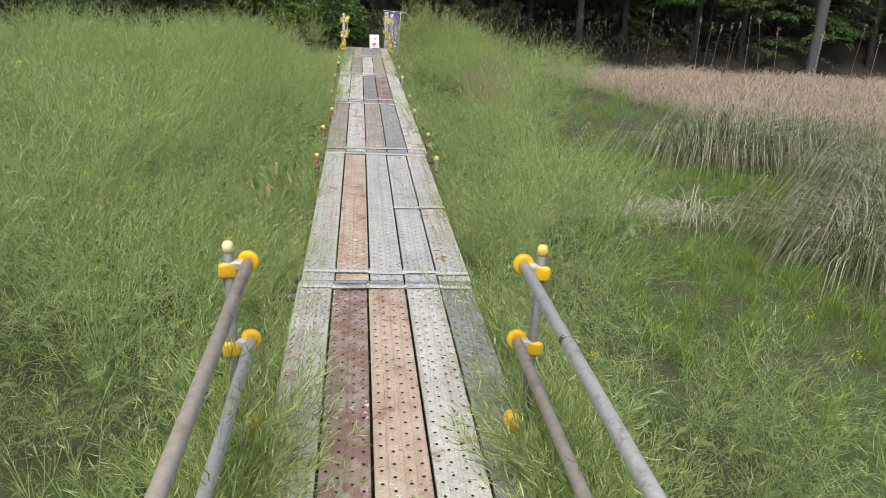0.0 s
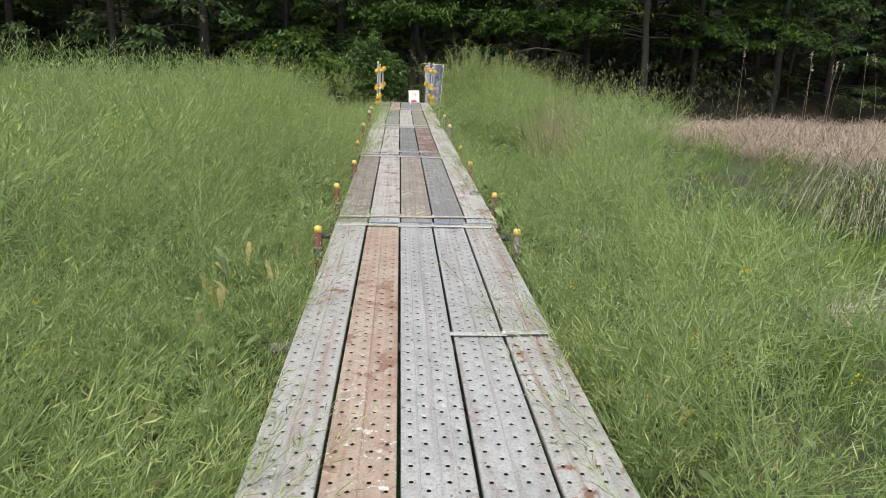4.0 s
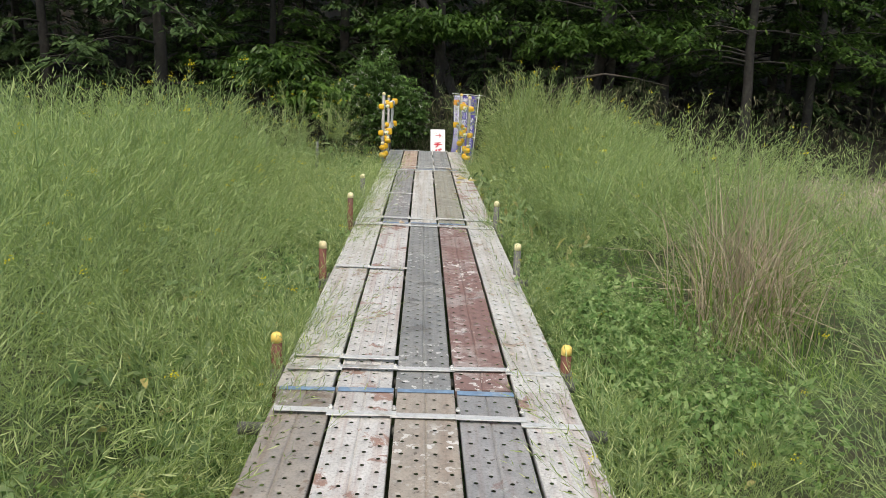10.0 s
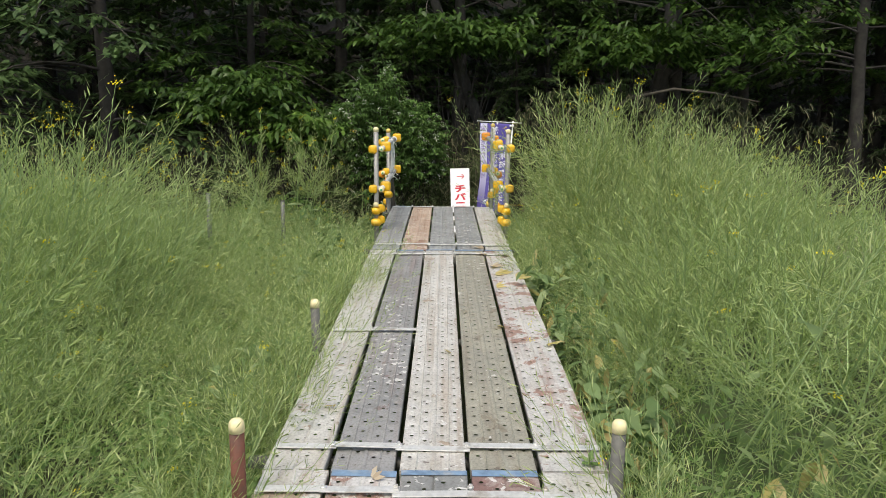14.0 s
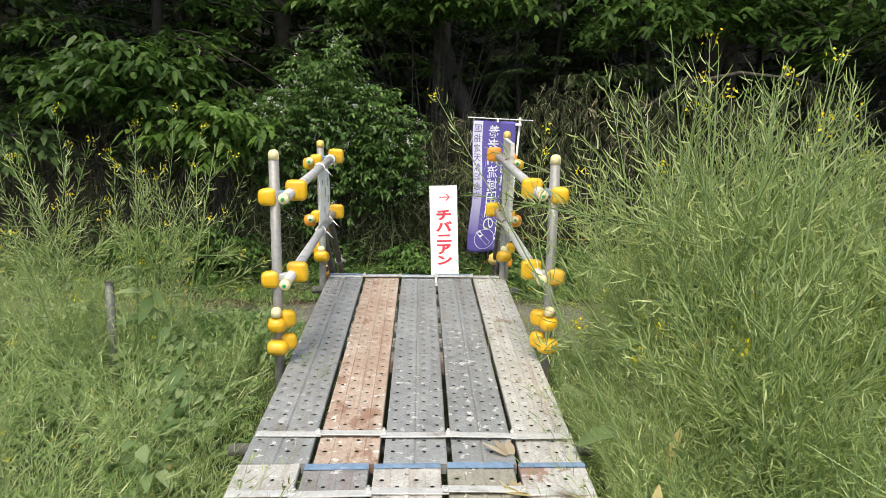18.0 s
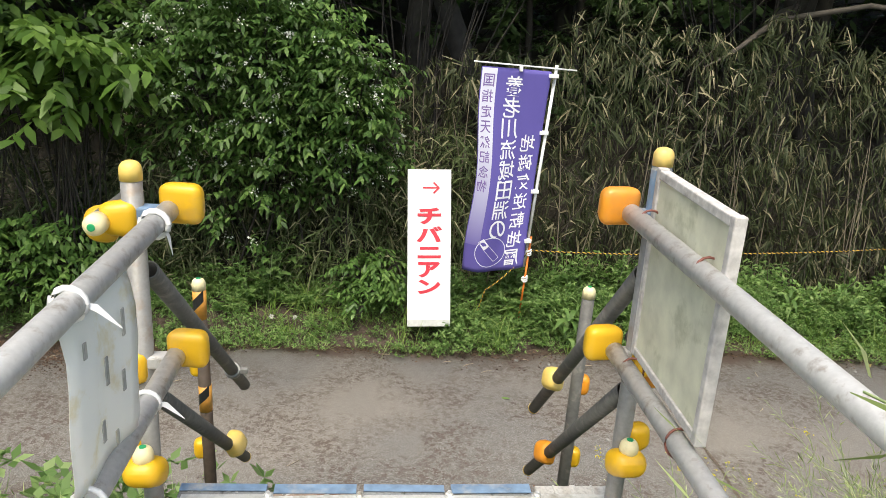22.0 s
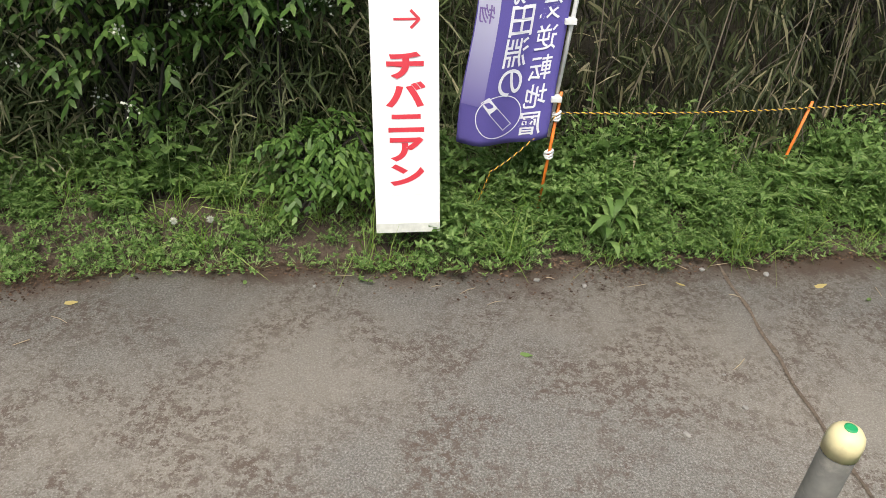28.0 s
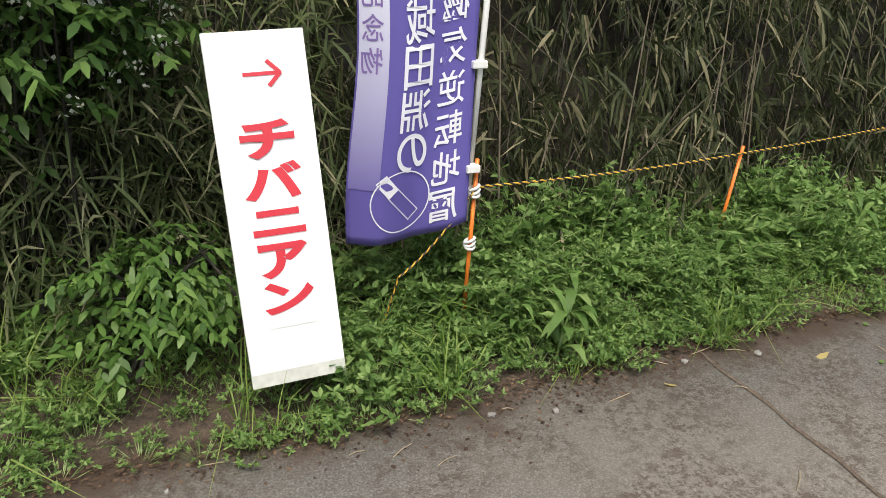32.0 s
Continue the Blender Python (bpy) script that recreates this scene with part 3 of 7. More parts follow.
for r, (y0, y1, cuts, mats, ribbed) in enumerate(PLANK_ROWS):
    for c in range(5):
        key = (round(y1 - y0, 3), ribbed[c])
        if key not in cache:
            cache[key] = plank_mesh("scaffold_plank", y1 - y0, ribbed[c]).mesh("scaffold_plank", [P_GALV])
        ob = new("scaffold_plank", cache[key])
        wide = cuts[c + 1] - cuts[c]
        ob.matrix_basis = pose((cuts[c] + cuts[c + 1]) / 2, (y0 + y1) / 2 + (rng.normal(0, 0.006) if r else 0), rng.normal(0, 0.002), rng.normal(0, 0.05), rng.normal(0, 0.4), rng.normal(0, 0.04)) @ Matrix.Diagonal(((wide - (0.012, 0.013, 0.013, 0.012, 0.015, 0.019, 0.018)[r]) / 0.2444, 1, 1, 1))
        ob.material_slots[0].link = "OBJECT"
        ob.material_slots[0].material = mats[c]
        tagged(ob, f"{WORDS[mats[c]]} perforated steel scaffold plank of the boardwalk", "plank", "boardwalk planks")
        if c in (1, 2, 3) and r > 0 or (r + c) % 3 == 0:
            # blue-painted plank end
            bm = bmesh.new()
            box(bm, -0.121, 0.121, (y1 - y0) / 2 - 0.035 - 0.01 * (c % 2), (y1 - y0) / 2 - 0.003, 0.0036, 0.0052, 0)
            part("end_band", bm, M_BLUE, ob, "blue-painted band on the plank end")


def strap_row(y, cols, skew=0.0):
    """A row of flat hold-down bars, bolted through the gaps between the planks."""
    cuts = [row[2] for row in PLANK_ROWS if row[0] <= y <= row[1]][0]
    t = thing("hold_down_strap", (0, y, 0), "galvanised flat bars bolted across the plank ends", "strap", "hold-down straps")
    for i, c in enumerate(cols):
        x0, x1 = cuts[c] + (0.02 if c == 0 else -0.012), cuts[c + 1] + (-0.015 if c == 4 else 0.012)
        bm = bmesh.new()
        box(bm, x0, x1, -0.019, 0.019, 0, 0.005, 0.0015)
        ob = part("bar", bm, M_STRAP, t)
        ob.matrix_basis = pose(0, rng.normal(0, 0.008) + skew * c, 0.007 + 0.0055 * (i % 2), 0, rng.normal(0, 0.3), rng.normal(0, 1.2))
        if i:
            bm = bmesh.new()
            lathe(bm, [(0.011, 0), (0.011, 0.006), (0.007, 0.008), (0.006, 0.014)], Matrix.Translation((x0 + 0.012, rng.normal(0, 0.004), 0.017)), 6)
            part("bolt", bm, M_STRAP, t)
    return t


for y in (5.34, 5.61, 9.37, 9.68, 13.16, 13.6, 16.91, 17.23, 20.86, 21.28):
    strap_row(y, range(5), rng.normal(0, 0.005))
strap_row(23.7, range(5))
strap_row(7.2, (3, 4))
for y in (15.38, 13.72, 18.7):
    strap_row(y, (0, 1))


def pipe(name, p0, p1, mat, parent=None, r=0.0243, label=""):
    bm = bmesh.new()
    tube_bm(bm, p0, p1, r)
    return part(name, bm, mat, parent, label, True)


def dome_cap(parent, at, way=(0, 0, 1), mat=M_CREAM, dot=False, r=0.0255):
    m = Matrix.Translation(at) @ Vector(way).to_track_quat("Z", "Y").to_matrix().to_4x4()
    bm = bmesh.new()
    lathe(bm, [(r, -0.02), (r, 0.004), (r * 0.93, 0.013), (r * 0.72, 0.021), (r * 0.35, 0.025)], m, 16)
    c = part("end_cap", bm, mat, parent, "domed plastic pipe cap", True)
    if dot:
        bm = bmesh.new()
        lathe(bm, [(0.009, 0.0235), (0.009, 0.0265), (0.007, 0.0275)], m, 12)
        part("dot", bm, M_GREENDOT, c, "green dot on the cap")
    return c


# bearers under the planks
for y in (1.5, 5.32, 5.63, 7.2, 9.35, 9.7, 13.14, 13.62, 15.38, 16.9, 17.25, 18.7, 20.84, 21.3, 23.6):
    e = 0.68 + 0.03 * math.sin(y * 3)
    b = pipe("bearer_pipe", (-e, y, -0.066), (e, y, -0.066), M_DARKPIPE)
    tagged(b, "grey scaffold pipe carrying the plank ends", "pipe", "bearer pipes")

# short capped posts beside the planks
STUBS = ((-0.66, 8.9, 0.09, 1), (0.66, 8.87, 0.1, 0), (-0.645, 10.42, 0.12, 1), (0.68, 10.4, 0.07, 1), (-0.612, 11.96, 0.105, 1), (0.63, 11.96, 0.12, 1), (-0.66, 13.68, 0.12, 1),
         (0.66, 13.74, 0.08, 1), (-0.66, 15.24, 0.2, 1), (0.63, 15.36, 0.2, 0), (-0.65, 16.88, 0.27, 1), (0.63, 17.0, 0.22, 0), (-0.66, 18.52, 0.22, 0))
for x, y, top, rusty in STUBS:
    t = thing("stub_post", (x, y, gz(x, y)), ("rust-red" if rusty else "grey") + " steel stub post with a yellow cap beside the boardwalk", "post", "stub posts")
    h = top - gz(x, y)
    q = (rng.normal(0, 0.01), rng.normal(0, 0.01))
    pipe("post", (0, 0, -0.05), (q[0], q[1], h - 0.01), M_RUSTPOST if rusty else M_DARKPIPE, t)
    dome_cap(t, (q[0], q[1], h - 0.012), mat=M_PALEYELLOW if top < 0.2 else M_CREAM)
    bm = bmesh.new()
    box(bm, -0.03, 0.03, -0.035, 0.035, -gz(x, y) - 0.1, -gz(x, y) - 0.035, 0.01)
    part("clamp", bm, M_DARKPIPE, t)


def cover(parent, at, way, size=(0.05, 0.062, 0.048), mat=M_YELLOW, turn=0.0):
    """Rounded yellow plastic cover over a scaffold clamp; way: where its closed back points."""
    size = [k * 0.92 for k in size]
    m = Matrix.Translation(at) @ Vector(way).to_track_quat("Z", "Y").to_matrix().to_4x4() @ pose(0, 0, 0, 0, 0, turn)
    bm = bmesh.new()
    r = bmesh.ops.create_cube(bm, size=2)
    for v in r["verts"]:
        k = 1.0 if v.co.z < 0 else 0.8
        v.co = Vector((v.co.x * size[0] * k, v.co.y * size[1] * k, v.co.z * size[2]))
    bmesh.ops.bevel(bm, geom=list(bm.edges), offset=min(size) * 0.78, segments=4, affect="EDGES", profile=0.5)
    bm.transform(m)
    return part("clamp_cover", bm, mat, parent, "", True)


def clamp_pair(parent, post, rail_x, z, y, mat=M_YELLOW, out=-1, flat=False):
    """Two covers of a crossed coupler: one round the post, one round the rail."""
    if flat:
        bm = bmesh.new()
        lathe(bm, [(0.026, -0.014), (0.041, -0.016), (0.046, -0.007), (0.046, 0.011), (0.039, 0.019), (0.02, 0.023), (0.004, 0.024)], pose(rail_x, y + 0.03, z + 0.004, -90, 0, 0), 20)
        part("clamp_cover", bm, mat, parent, "", True)
        cover(parent, (post + 0.012 * out, y - 0.012, z - 0.02), (out, -0.4, 0), (0.021, 0.043, 0.042), mat)
        bm = bmesh.new()
        box(bm, min(post, rail_x) - 0.012, max(post, rail_x) + 0.012, y - 0.02, y + 0.022, z - 0.017, z + 0.017, 0.006)
        part("clamp", bm, M_PIPE, parent)
        return
    cover(parent, (post + 0.03 * out, y - 0.012, z - 0.012), (out, -0.2, 0), (0.034, 0.05, 0.046), mat)
    cover(parent, (rail_x + 0.028 * -out, y + 0.05, z + 0.014), (0.12 * -out, 1, 0.08), (0.06, 0.058, 0.034), mat)
    bm = bmesh.new()
    box(bm, min(post, rail_x) - 0.012, max(post, rail_x) + 0.012, y - 0.02, y + 0.022, z - 0.017, z + 0.017, 0.006)
    part("clamp", bm, M_BLUE if z > 0.7 else M_PIPE, parent)


# railings where the walk begins
for s, px, rx_, zt in ((-1, -0.73, -0.665, 0.868), (1, 0.565, 0.505, 0.87)):
    t = thing("pipe_railing", (0, 0, 0), ("brown-stained" if s < 0 else "grey") + " scaffold-pipe railing with yellow clamp covers", "railing", "pipe railings")
    for py in (3.68, 0.35):
        pipe("post", (px, py, -0.55), (px + 0.01 * s, py, zt), M_GREYPOST, t, 0.022)
        dome_cap(t, (px + 0.01 * s, py, zt), mat=M_CREAM if s < 0 else M_PALEYELLOW, r=0.0235)
    for z in (0.79, 0.43):
        pipe("rail", (rx_, -1.6, z - 0.01), (rx_, 3.74, z), (M_OLDPIPE if s < 0 else M_PIPE) if z > 0.6 else (M_PIPE if s < 0 else M_OLDPIPE), t)
        for py in (3.68, 0.35):
            clamp_pair(t, px, rx_, z, py, out=s, flat=True)
    if s > 0:
        # rust ring on the upper rail
        bm = bmesh.new()
        lathe(bm, [(0.0244, -0.018), (0.0249, -0.014), (0.0247, 0.0), (0.0249, 0.01), (0.0244, 0.016)], pose(rx_, 2.98, 0.788, -90, 0, 0), 16)
        part("rust_band", bm, M_RUSTPOST, t, "rust-red ring on the rail")
    cover(t, (px - 0.08 * s, 3.58, 0.1), (-s, 0, 0), (0.05, 0.05, 0.04))
    cover(t, (px - 0.05 * s, 3.63, 0.02), (-s, 0.4, 0), (0.05, 0.05, 0.04))

# railings at the far end, with the handrails of the steps
for s in (-1, 1):
    t = thing("pipe_railing", (0, 0, 0), "grey scaffold-pipe railing with yellow clamp covers beside the steps", "railing", "pipe railings")
    near, far, low = (-0.65, -0.64, -0.734) if s < 0 else (0.655, 0.607, 0.732)
    yn, yf, ly = (22.07, 23.64, 24.59) if s < 0 else (22.11, 23.69, 24.555)
    tn, tf, tl = (1.0, 0.925, 0.285) if s < 0 else (0.99, 0.998, 0.305)
    pipe("post", (near, yn, -0.6), (near + 0.003, yn, tn), M_POST, t)
    pipe("post", (far, yf, -1.1), (far, yf, tf), M_POST, t)
    pipe("post", (low - 0.02 * s, ly, -1.22), (low, ly, tl), M_BROWNPOST if s < 0 else M_DARKPIPE, t, label="lower post of the steps")
    dome_cap(t, (near + 0.003, yn, tn))
    dome_cap(t, (far, yf, tf), mat=M_PALEYELLOW)
    dome_cap(t, (low, ly, tl), mat=M_CREAM, dot=True)
    if s > 0:
        # blue-painted top of the post
        bm = bmesh.new()
        lathe(bm, [(0.0247, tf - 0.17), (0.0251, tf - 0.16), (0.0251, tf - 0.03)], Matrix.Translation((far, yf, 0)), 16)
        part("paint_band", bm, M_BLUE, t, "flaking blue paint on the post")
    rails = (((-0.582, 21.93, 0.82), (-0.567, 23.71, 0.83)), ((-0.587, 21.93, 0.425), (-0.57, 23.71, 0.455))) if s < 0 else (((0.587, 22.0, 0.836), (0.552, 23.76, 0.85)), ((0.6, 22.0, 0.436), (0.557, 23.76, 0.47)))
    for p0, p1 in rails:
        p0, p1 = Vector(p0), Vector(p1)
        pipe("rail", p0, p1, M_PIPE, t)
        dome_cap(t, p0, (0, -1, 0), dot=True)
        for post, y in ((near, yn), (far, yf)):
            q = p0.lerp(p1, (y - p0.y) / (p1.y - p0.y))
            clamp_pair(t, post, q.x, q.z, y, M_ORANGE if s > 0 and y > 23 and q.z > 0.6 else M_YELLOW, out=s)
    # covers at the foot of the posts
    for z, k in ((0.2, 0.85), (0.085, 1.0)):
        cover(t, (near, yn - 0.04, z), (0, -1, 0.2), (0.062 * k, 0.045, 0.045))
        cover(t, (near - 0.05 * s, yn, z + 0.02), (-s, 0.3, 0.1), (0.035, 0.05, 0.04))
    dome_cap(t, (near, yn - 0.045, 0.262))
    cover(t, (far, yf - 0.06, 0.175), (0, -1, 0.5), (0.062, 0.045, 0.05))
    cover(t, (far + 0.045 * s, yf + 0.01, 0.215), (s, 0.3, 0.1), (0.035, 0.05, 0.04))
    dome_cap(t, (far, yf - 0.06, 0.222), dot=True)
    # short cross stubs outside the far post
    for z in (0.815, 0.43):
        pipe("stub", (far + 0.065 * s, yf - 0.06, z), (far + 0.065 * s, yf + 0.2, z), M_DARKPIPE, t)
        dome_cap(t, (far + 0.065 * s, yf - 0.06, z), (0, -1, 0), mat=M_CREAM, dot=True)
        cover(t, (far + 0.085 * s, yf + 0.03, z - 0.025), (s, -0.5, 0), (0.05, 0.05, 0.04), M_ORANGE if z < 0.5 else M_YELLOW)
    # sloping handrails
    hx = -0.646 if s < 0 else 0.657
    ends = ((24.956, -0.326, 0.66), (24.931, -0.679, 0.312)) if s < 0 else ((24.932, -0.413, 0.685), (24.912, -0.73, 0.348))
    for i, (ey, ez, z0) in enumerate(ends):
        pipe("handrail", (far, 23.72, z0), (hx, ey, ez), M_DARKPIPE, t, label="dark sloping handrail")
        f = (ly - 23.72) / (ey - 23.72)
        zc = z0 + (ez - z0) * f
        if i or s > 0:
            cover(t, (hx - 0.03 * s, ly, zc + 0.01), (-s, -0.3, 0.3), (0.055, 0.055, 0.038), M_ORANGE if s > 0 and i else (M_PALEYELLOW if i or s > 0 else M_YELLOW), 20)
        cover(t, (low + 0.02 * s, ly + 0.02, zc - 0.02), (s * 0.4, 1, 0), (0.04, 0.05, 0.036), M_YELLOW if s < 0 or i else M_ORANGE)
        bm = bmesh.new()
        lathe(bm, [(0.0252, -0.012), (0.0258, -0.004), (0.0258, 0.002)], Matrix.Translation((hx, ey, ez)) @ Vector((hx - far, ey - 23.72, ez - z0)).to_track_quat("Z", "Y").to_matrix().to_4x4(), 16)
        if s < 0 and not i:
            bm = bmesh.new()
            q_ = Vector((hx, ey, ez)).lerp(Vector((far, 23.72, z0)), 0.2)
            lathe(bm, [(0.0252, -0.02), (0.032, -0.02), (0.034, 0.0), (0.032, 0.02), (0.0252, 0.02)], Matrix.Translation(q_) @ Vector((hx - far, ey - 23.72, ez - z0)).to_track_quat("Z", "Y").to_matrix().to_4x4(), 12)
            box(bm, q_.x + 0.025, q_.x + 0.06, q_.y - 0.012, q_.y + 0.012, q_.z - 0.01, q_.z + 0.012, 0.004)
            part("collar", bm, M_POST, t, "rusty steel collar on the handrail")
            bm = bmesh.new()
            lathe(bm, [(0.0252, -0.012), (0.0258, -0.004), (0.0258, 0.002)], Matrix.Translation((hx, ey, ez)) @ Vector((hx - far, ey - 23.72, ez - z0)).to_track_quat("Z", "Y").to_matrix().to_4x4(), 16)
        part("end_ring", bm, M_PALEYELLOW if i or s > 0 else M_DARKPIPE, t)
    if s < 0:
        for zb, zt in ((0.15, 0.265), (-0.24, -0.13)):
            w = 0.0252
            f0, f1 = (zb + 1.22) / (tl + 1.22), (zt + 1.22) / (tl + 1.22)
            x0, x1 = low - 0.02 * s + 0.02 * s * f0, low - 0.02 * s + 0.02 * s * f1
            bm = bmesh.new()
            lathe(bm, [(w, 0), (w, zt - zb)], Matrix.Translation(((x0 + x1) / 2, ly, zb)), 16)
            b = part("tape_band", bm, M_ORANGETAPE, t, "orange tape wrapped round the post", True)
            bm = bmesh.new()
            for a0 in (0.0, math.pi):
                vs = []
                for k in range(7):
                    a = a0 + k * math.pi / 8
                    z = zb + (zt - zb) * (0.12 + 0.09 * k)
                    vs.append([bm.verts.new(((x0 + x1) / 2 + 0.026 * math.cos(a), ly + 0.026 * math.sin(a), z + q)) for q in (0, 0.045)])
                for k in range(6):
                    bm.faces.new((vs[k][0], vs[k + 1][0], vs[k + 1][1], vs[k][1]))
            part("tape_stripe", bm, M_BLACKTAPE, b, "black diagonal stripe")

# steps down to the lane: two flights of perforated treads
for x0, x1 in ((-0.6, -0.097), (0.07, 0.557)):
    t = thing("scaffold_steps", (x0, 23.8, 0), "galvanised perforated scaffold steps leading down to the lane", "steps", "scaffold steps")
    for side in (0.0, x1 - x0 - 0.035):
        bm = bmesh.new()
        vs = [(0, -0.22, 0), (0, -0.35, 0), (0.93, -1.24, 0), (0.93, -0.95, 0)]
        fa = [bm.verts.new((side, y, z)) for y, z, _ in vs]
        fb = [bm.verts.new((side + 0.035, y, z)) for y, z, _ in vs]
        bm.faces.new(fa)
        bm.faces.new(fb[::-1])
        for i in range(4):
            bm.faces.new((fa[i], fb[i], fb[(i + 1) % 4], fa[(i + 1) % 4]))
        bmesh.ops.recalc_face_normals(bm, faces=bm.faces)
        part("stringer", bm, M_STEEL, t)
    for k in range(4):
        z, ya = -0.2 - 0.2 * k, 0.02 + 0.225 * k
        bm = bmesh.new()
        w = x1 - x0
        box(bm, 0, w, ya, ya + 0.02, -0.045, 0, 0.004)
        box(bm, 0, w, ya + 0.18, ya + 0.2, -0.045, 0, 0.004)
        for xx in (0, w / 2 - 0.012, w - 0.024):
            box(bm, xx, xx + 0.024, ya + 0.018, ya + 0.182, -0.04, -0.002, 0.003)
        tr = part("tread", bm, M_STEEL, t)
        tr.location.z = z
        # expanded-metal mesh: two sets of slanting wires
        p = Pile()
        for d in (1, -1):
            n = int(w / 0.03) + 6
            for i in range(-6, n):
                xa = i * 0.03 if d > 0 else i * 0.03 + 0.16 * 0.5
                xb = xa + d * 0.16 * 0.5
                ya_, yb_ = ya + 0.02, ya + 0.18
                if min(xa, xb) < 0.01 or max(xa, xb) > w - 0.01:
                    continue
                p.add([(xa, ya_, -0.006), (xa + 0.008, ya_, -0.006), (xb + 0.008, yb_, -0.006 + 0.001 * d), (xb, yb_, -0.006 + 0.001 * d)], [[0, 1, 2, 3]], 0)
        g = link_mesh("grating", p.mesh("grating", [M_STEEL]), tr)

for x, m in ((-0.05, M_DARKPIPE), (0.02, M_GREYPOST)):
    p_ = pipe("step_prop", (x, 24.74, -1.25), (x, 24.74, -0.86), m)
    tagged(p_, "short grey prop pipe between the two flights of steps", "pipe", "step props")

# weathered board wired to the railing
t = thing("notice_board", (0.592, 23.44, 0.735), "weathered olive-white board wired to the railing, seen from behind", "board")
bm = bmesh.new()
box(bm, -0.006, 0.006, -0.21, 0.21, -0.225, 0.225, 0)
part("panel", bm, M_PLY, t)
for y0, y1, z0, z1 in ((-0.2, 0.2, 0.22, 0.242), (-0.2, 0.2, -0.242, -0.22), (-0.222, -0.2, -0.245, 0.245), (0.2, 0.222, -0.245, 0.245)):
    bm = bmesh.new()
    box(bm, -0.012, 0.014, y0, y1, z0, z1, 0.003)
    part("frame_strip", bm, M_PLYEDGE, t)
t.rotation_euler = (0, 0, radians(-1))
for y, z, rr in ((23.28, 0.847, 0.03), (23.62, 0.85, 0.03), (23.28, 0.46, 0.03), (23.6, 0.467, 0.03)):
    bm = bmesh.new()
    p = Pile()
    a = np.linspace(0, 2 * np.pi, 17)
    p.tube(np.stack([0.561 + rr * np.cos(a) + 0.012, np.full(17, y) + 0.01 * np.sin(a), z + rr * np.sin(a)], 1), np.full(17, 0.003), 0, 5)
    bm.free()
    w = link_mesh("wire", p.mesh("wire", [M_WIRE], True), label="rust-red wire tying the board to the rail", category="wire", group="board wires")

# pipe stakes left standing among the weeds
for x, y, top in ((-2.57, 22.8, 0.27), (-1.755, 22.8, 0.19)):
    t = thing("pipe_stake", (x, y, gz(x, y)), "dull grey steel pipe stake standing among the weeds", "stake", "pipe stakes")
    pipe("shaft", (0, 0, -0.1), (0.01, 0, top - gz(x, y)), M_GREYPOST, t)
    bm = bmesh.new()
    lathe(bm, [(0.0175, -0.02), (0.0175, 0.002), (0.0243, 0.003), (0.0247, -0.012)], Matrix.Translation((0.01, 0, top - gz(x, y))), 14)
    part("rim", bm, M_DARKPIPE, t)

# stained sheet between the left rails
t = thing("notice_sheet", (-0.578, 23.18, 0.645), "stained white plastic notice sheet tied between two rails", "notice")
p = Pile()
n = 9
V = [(0.02 * math.sin(j / 8 * math.pi) + 0.006 * math.sin(i), -0.13 + 0.26 * i / (n - 1) + 0.012 * math.sin(j), 0.185 - 0.37 * j / 8) for j in range(9) for i in range(n)]
p.add(V, [[j * n + i, j * n + i + 1, (j + 1) * n + i + 1, (j + 1) * n + i] for j in range(8) for i in range(n - 1)], 0)
sh = link_mesh("sheet", p.mesh("sheet", [M_SHEET], True), t)
sm = sh.modifiers.new("thickness", "SOLIDIFY")
sm.thickness = 0.002
for i in range(6):
    bm = bmesh.new()
    y, z = -0.08 + 0.03 * i, 0.11 - 0.055 * ((i * 3) % 5)
    d = 0.02 * math.sin((0.2 - z) / 0.4 * math.pi)
    box(bm, d + 0.010, d + 0.0125, y, y + 0.011, z - 0.03 - 0.012 * (i % 3), z, 0)
    part("faded_print", bm, M_GREYBAR, t)
t.rotation_euler = (0, 0, radians(-5))
for y, zs in ((23.1, (0.826, 0.445)), (23.44, (0.45,))):
    for z in zs:
        p = Pile()
        a = np.linspace(0, 2 * np.pi, 15)
        p.tube(np.stack([-0.577 + 0.028 * np.cos(a), np.full(15, y), z + 0.028 * np.sin(a)], 1), np.full(15, 0.006), 0, 5)
        p.bent(np.array([[-0.552, y, z]]), np.array([[0.03, 0.02, -0.02]]), np.array([[0, 0.006, 0.004]]), np.array([[0.02, 0.0, -0.03]]), 0)
        link_mesh("tie", p.mesh("tie", [M_TIE], True), label="white plastic strip knotted round the rail", category="tie", group="sheet ties")
p = Pile()
a = np.linspace(0, 2 * np.pi, 15)
p.tube(np.stack([-0.568 + 0.03 * np.cos(a), np.full(15, 23.55), 0.829 + 0.03 * np.sin(a)], 1), np.full(15, 0.007), 0, 5)
p.bent(np.array([[-0.545, 23.55, 0.815]]), np.array([[0.01, 0.01, -0.03]]), np.array([[0, 0.012, 0.0]]), np.array([[0.0, 0.0, -0.03]]), 0)
link_mesh("tie", p.mesh("tie", [M_TIE], True), label="white plastic strip knotted round the rail", category="tie", group="sheet ties")

# ---- sign, banner, stakes across the lane ----


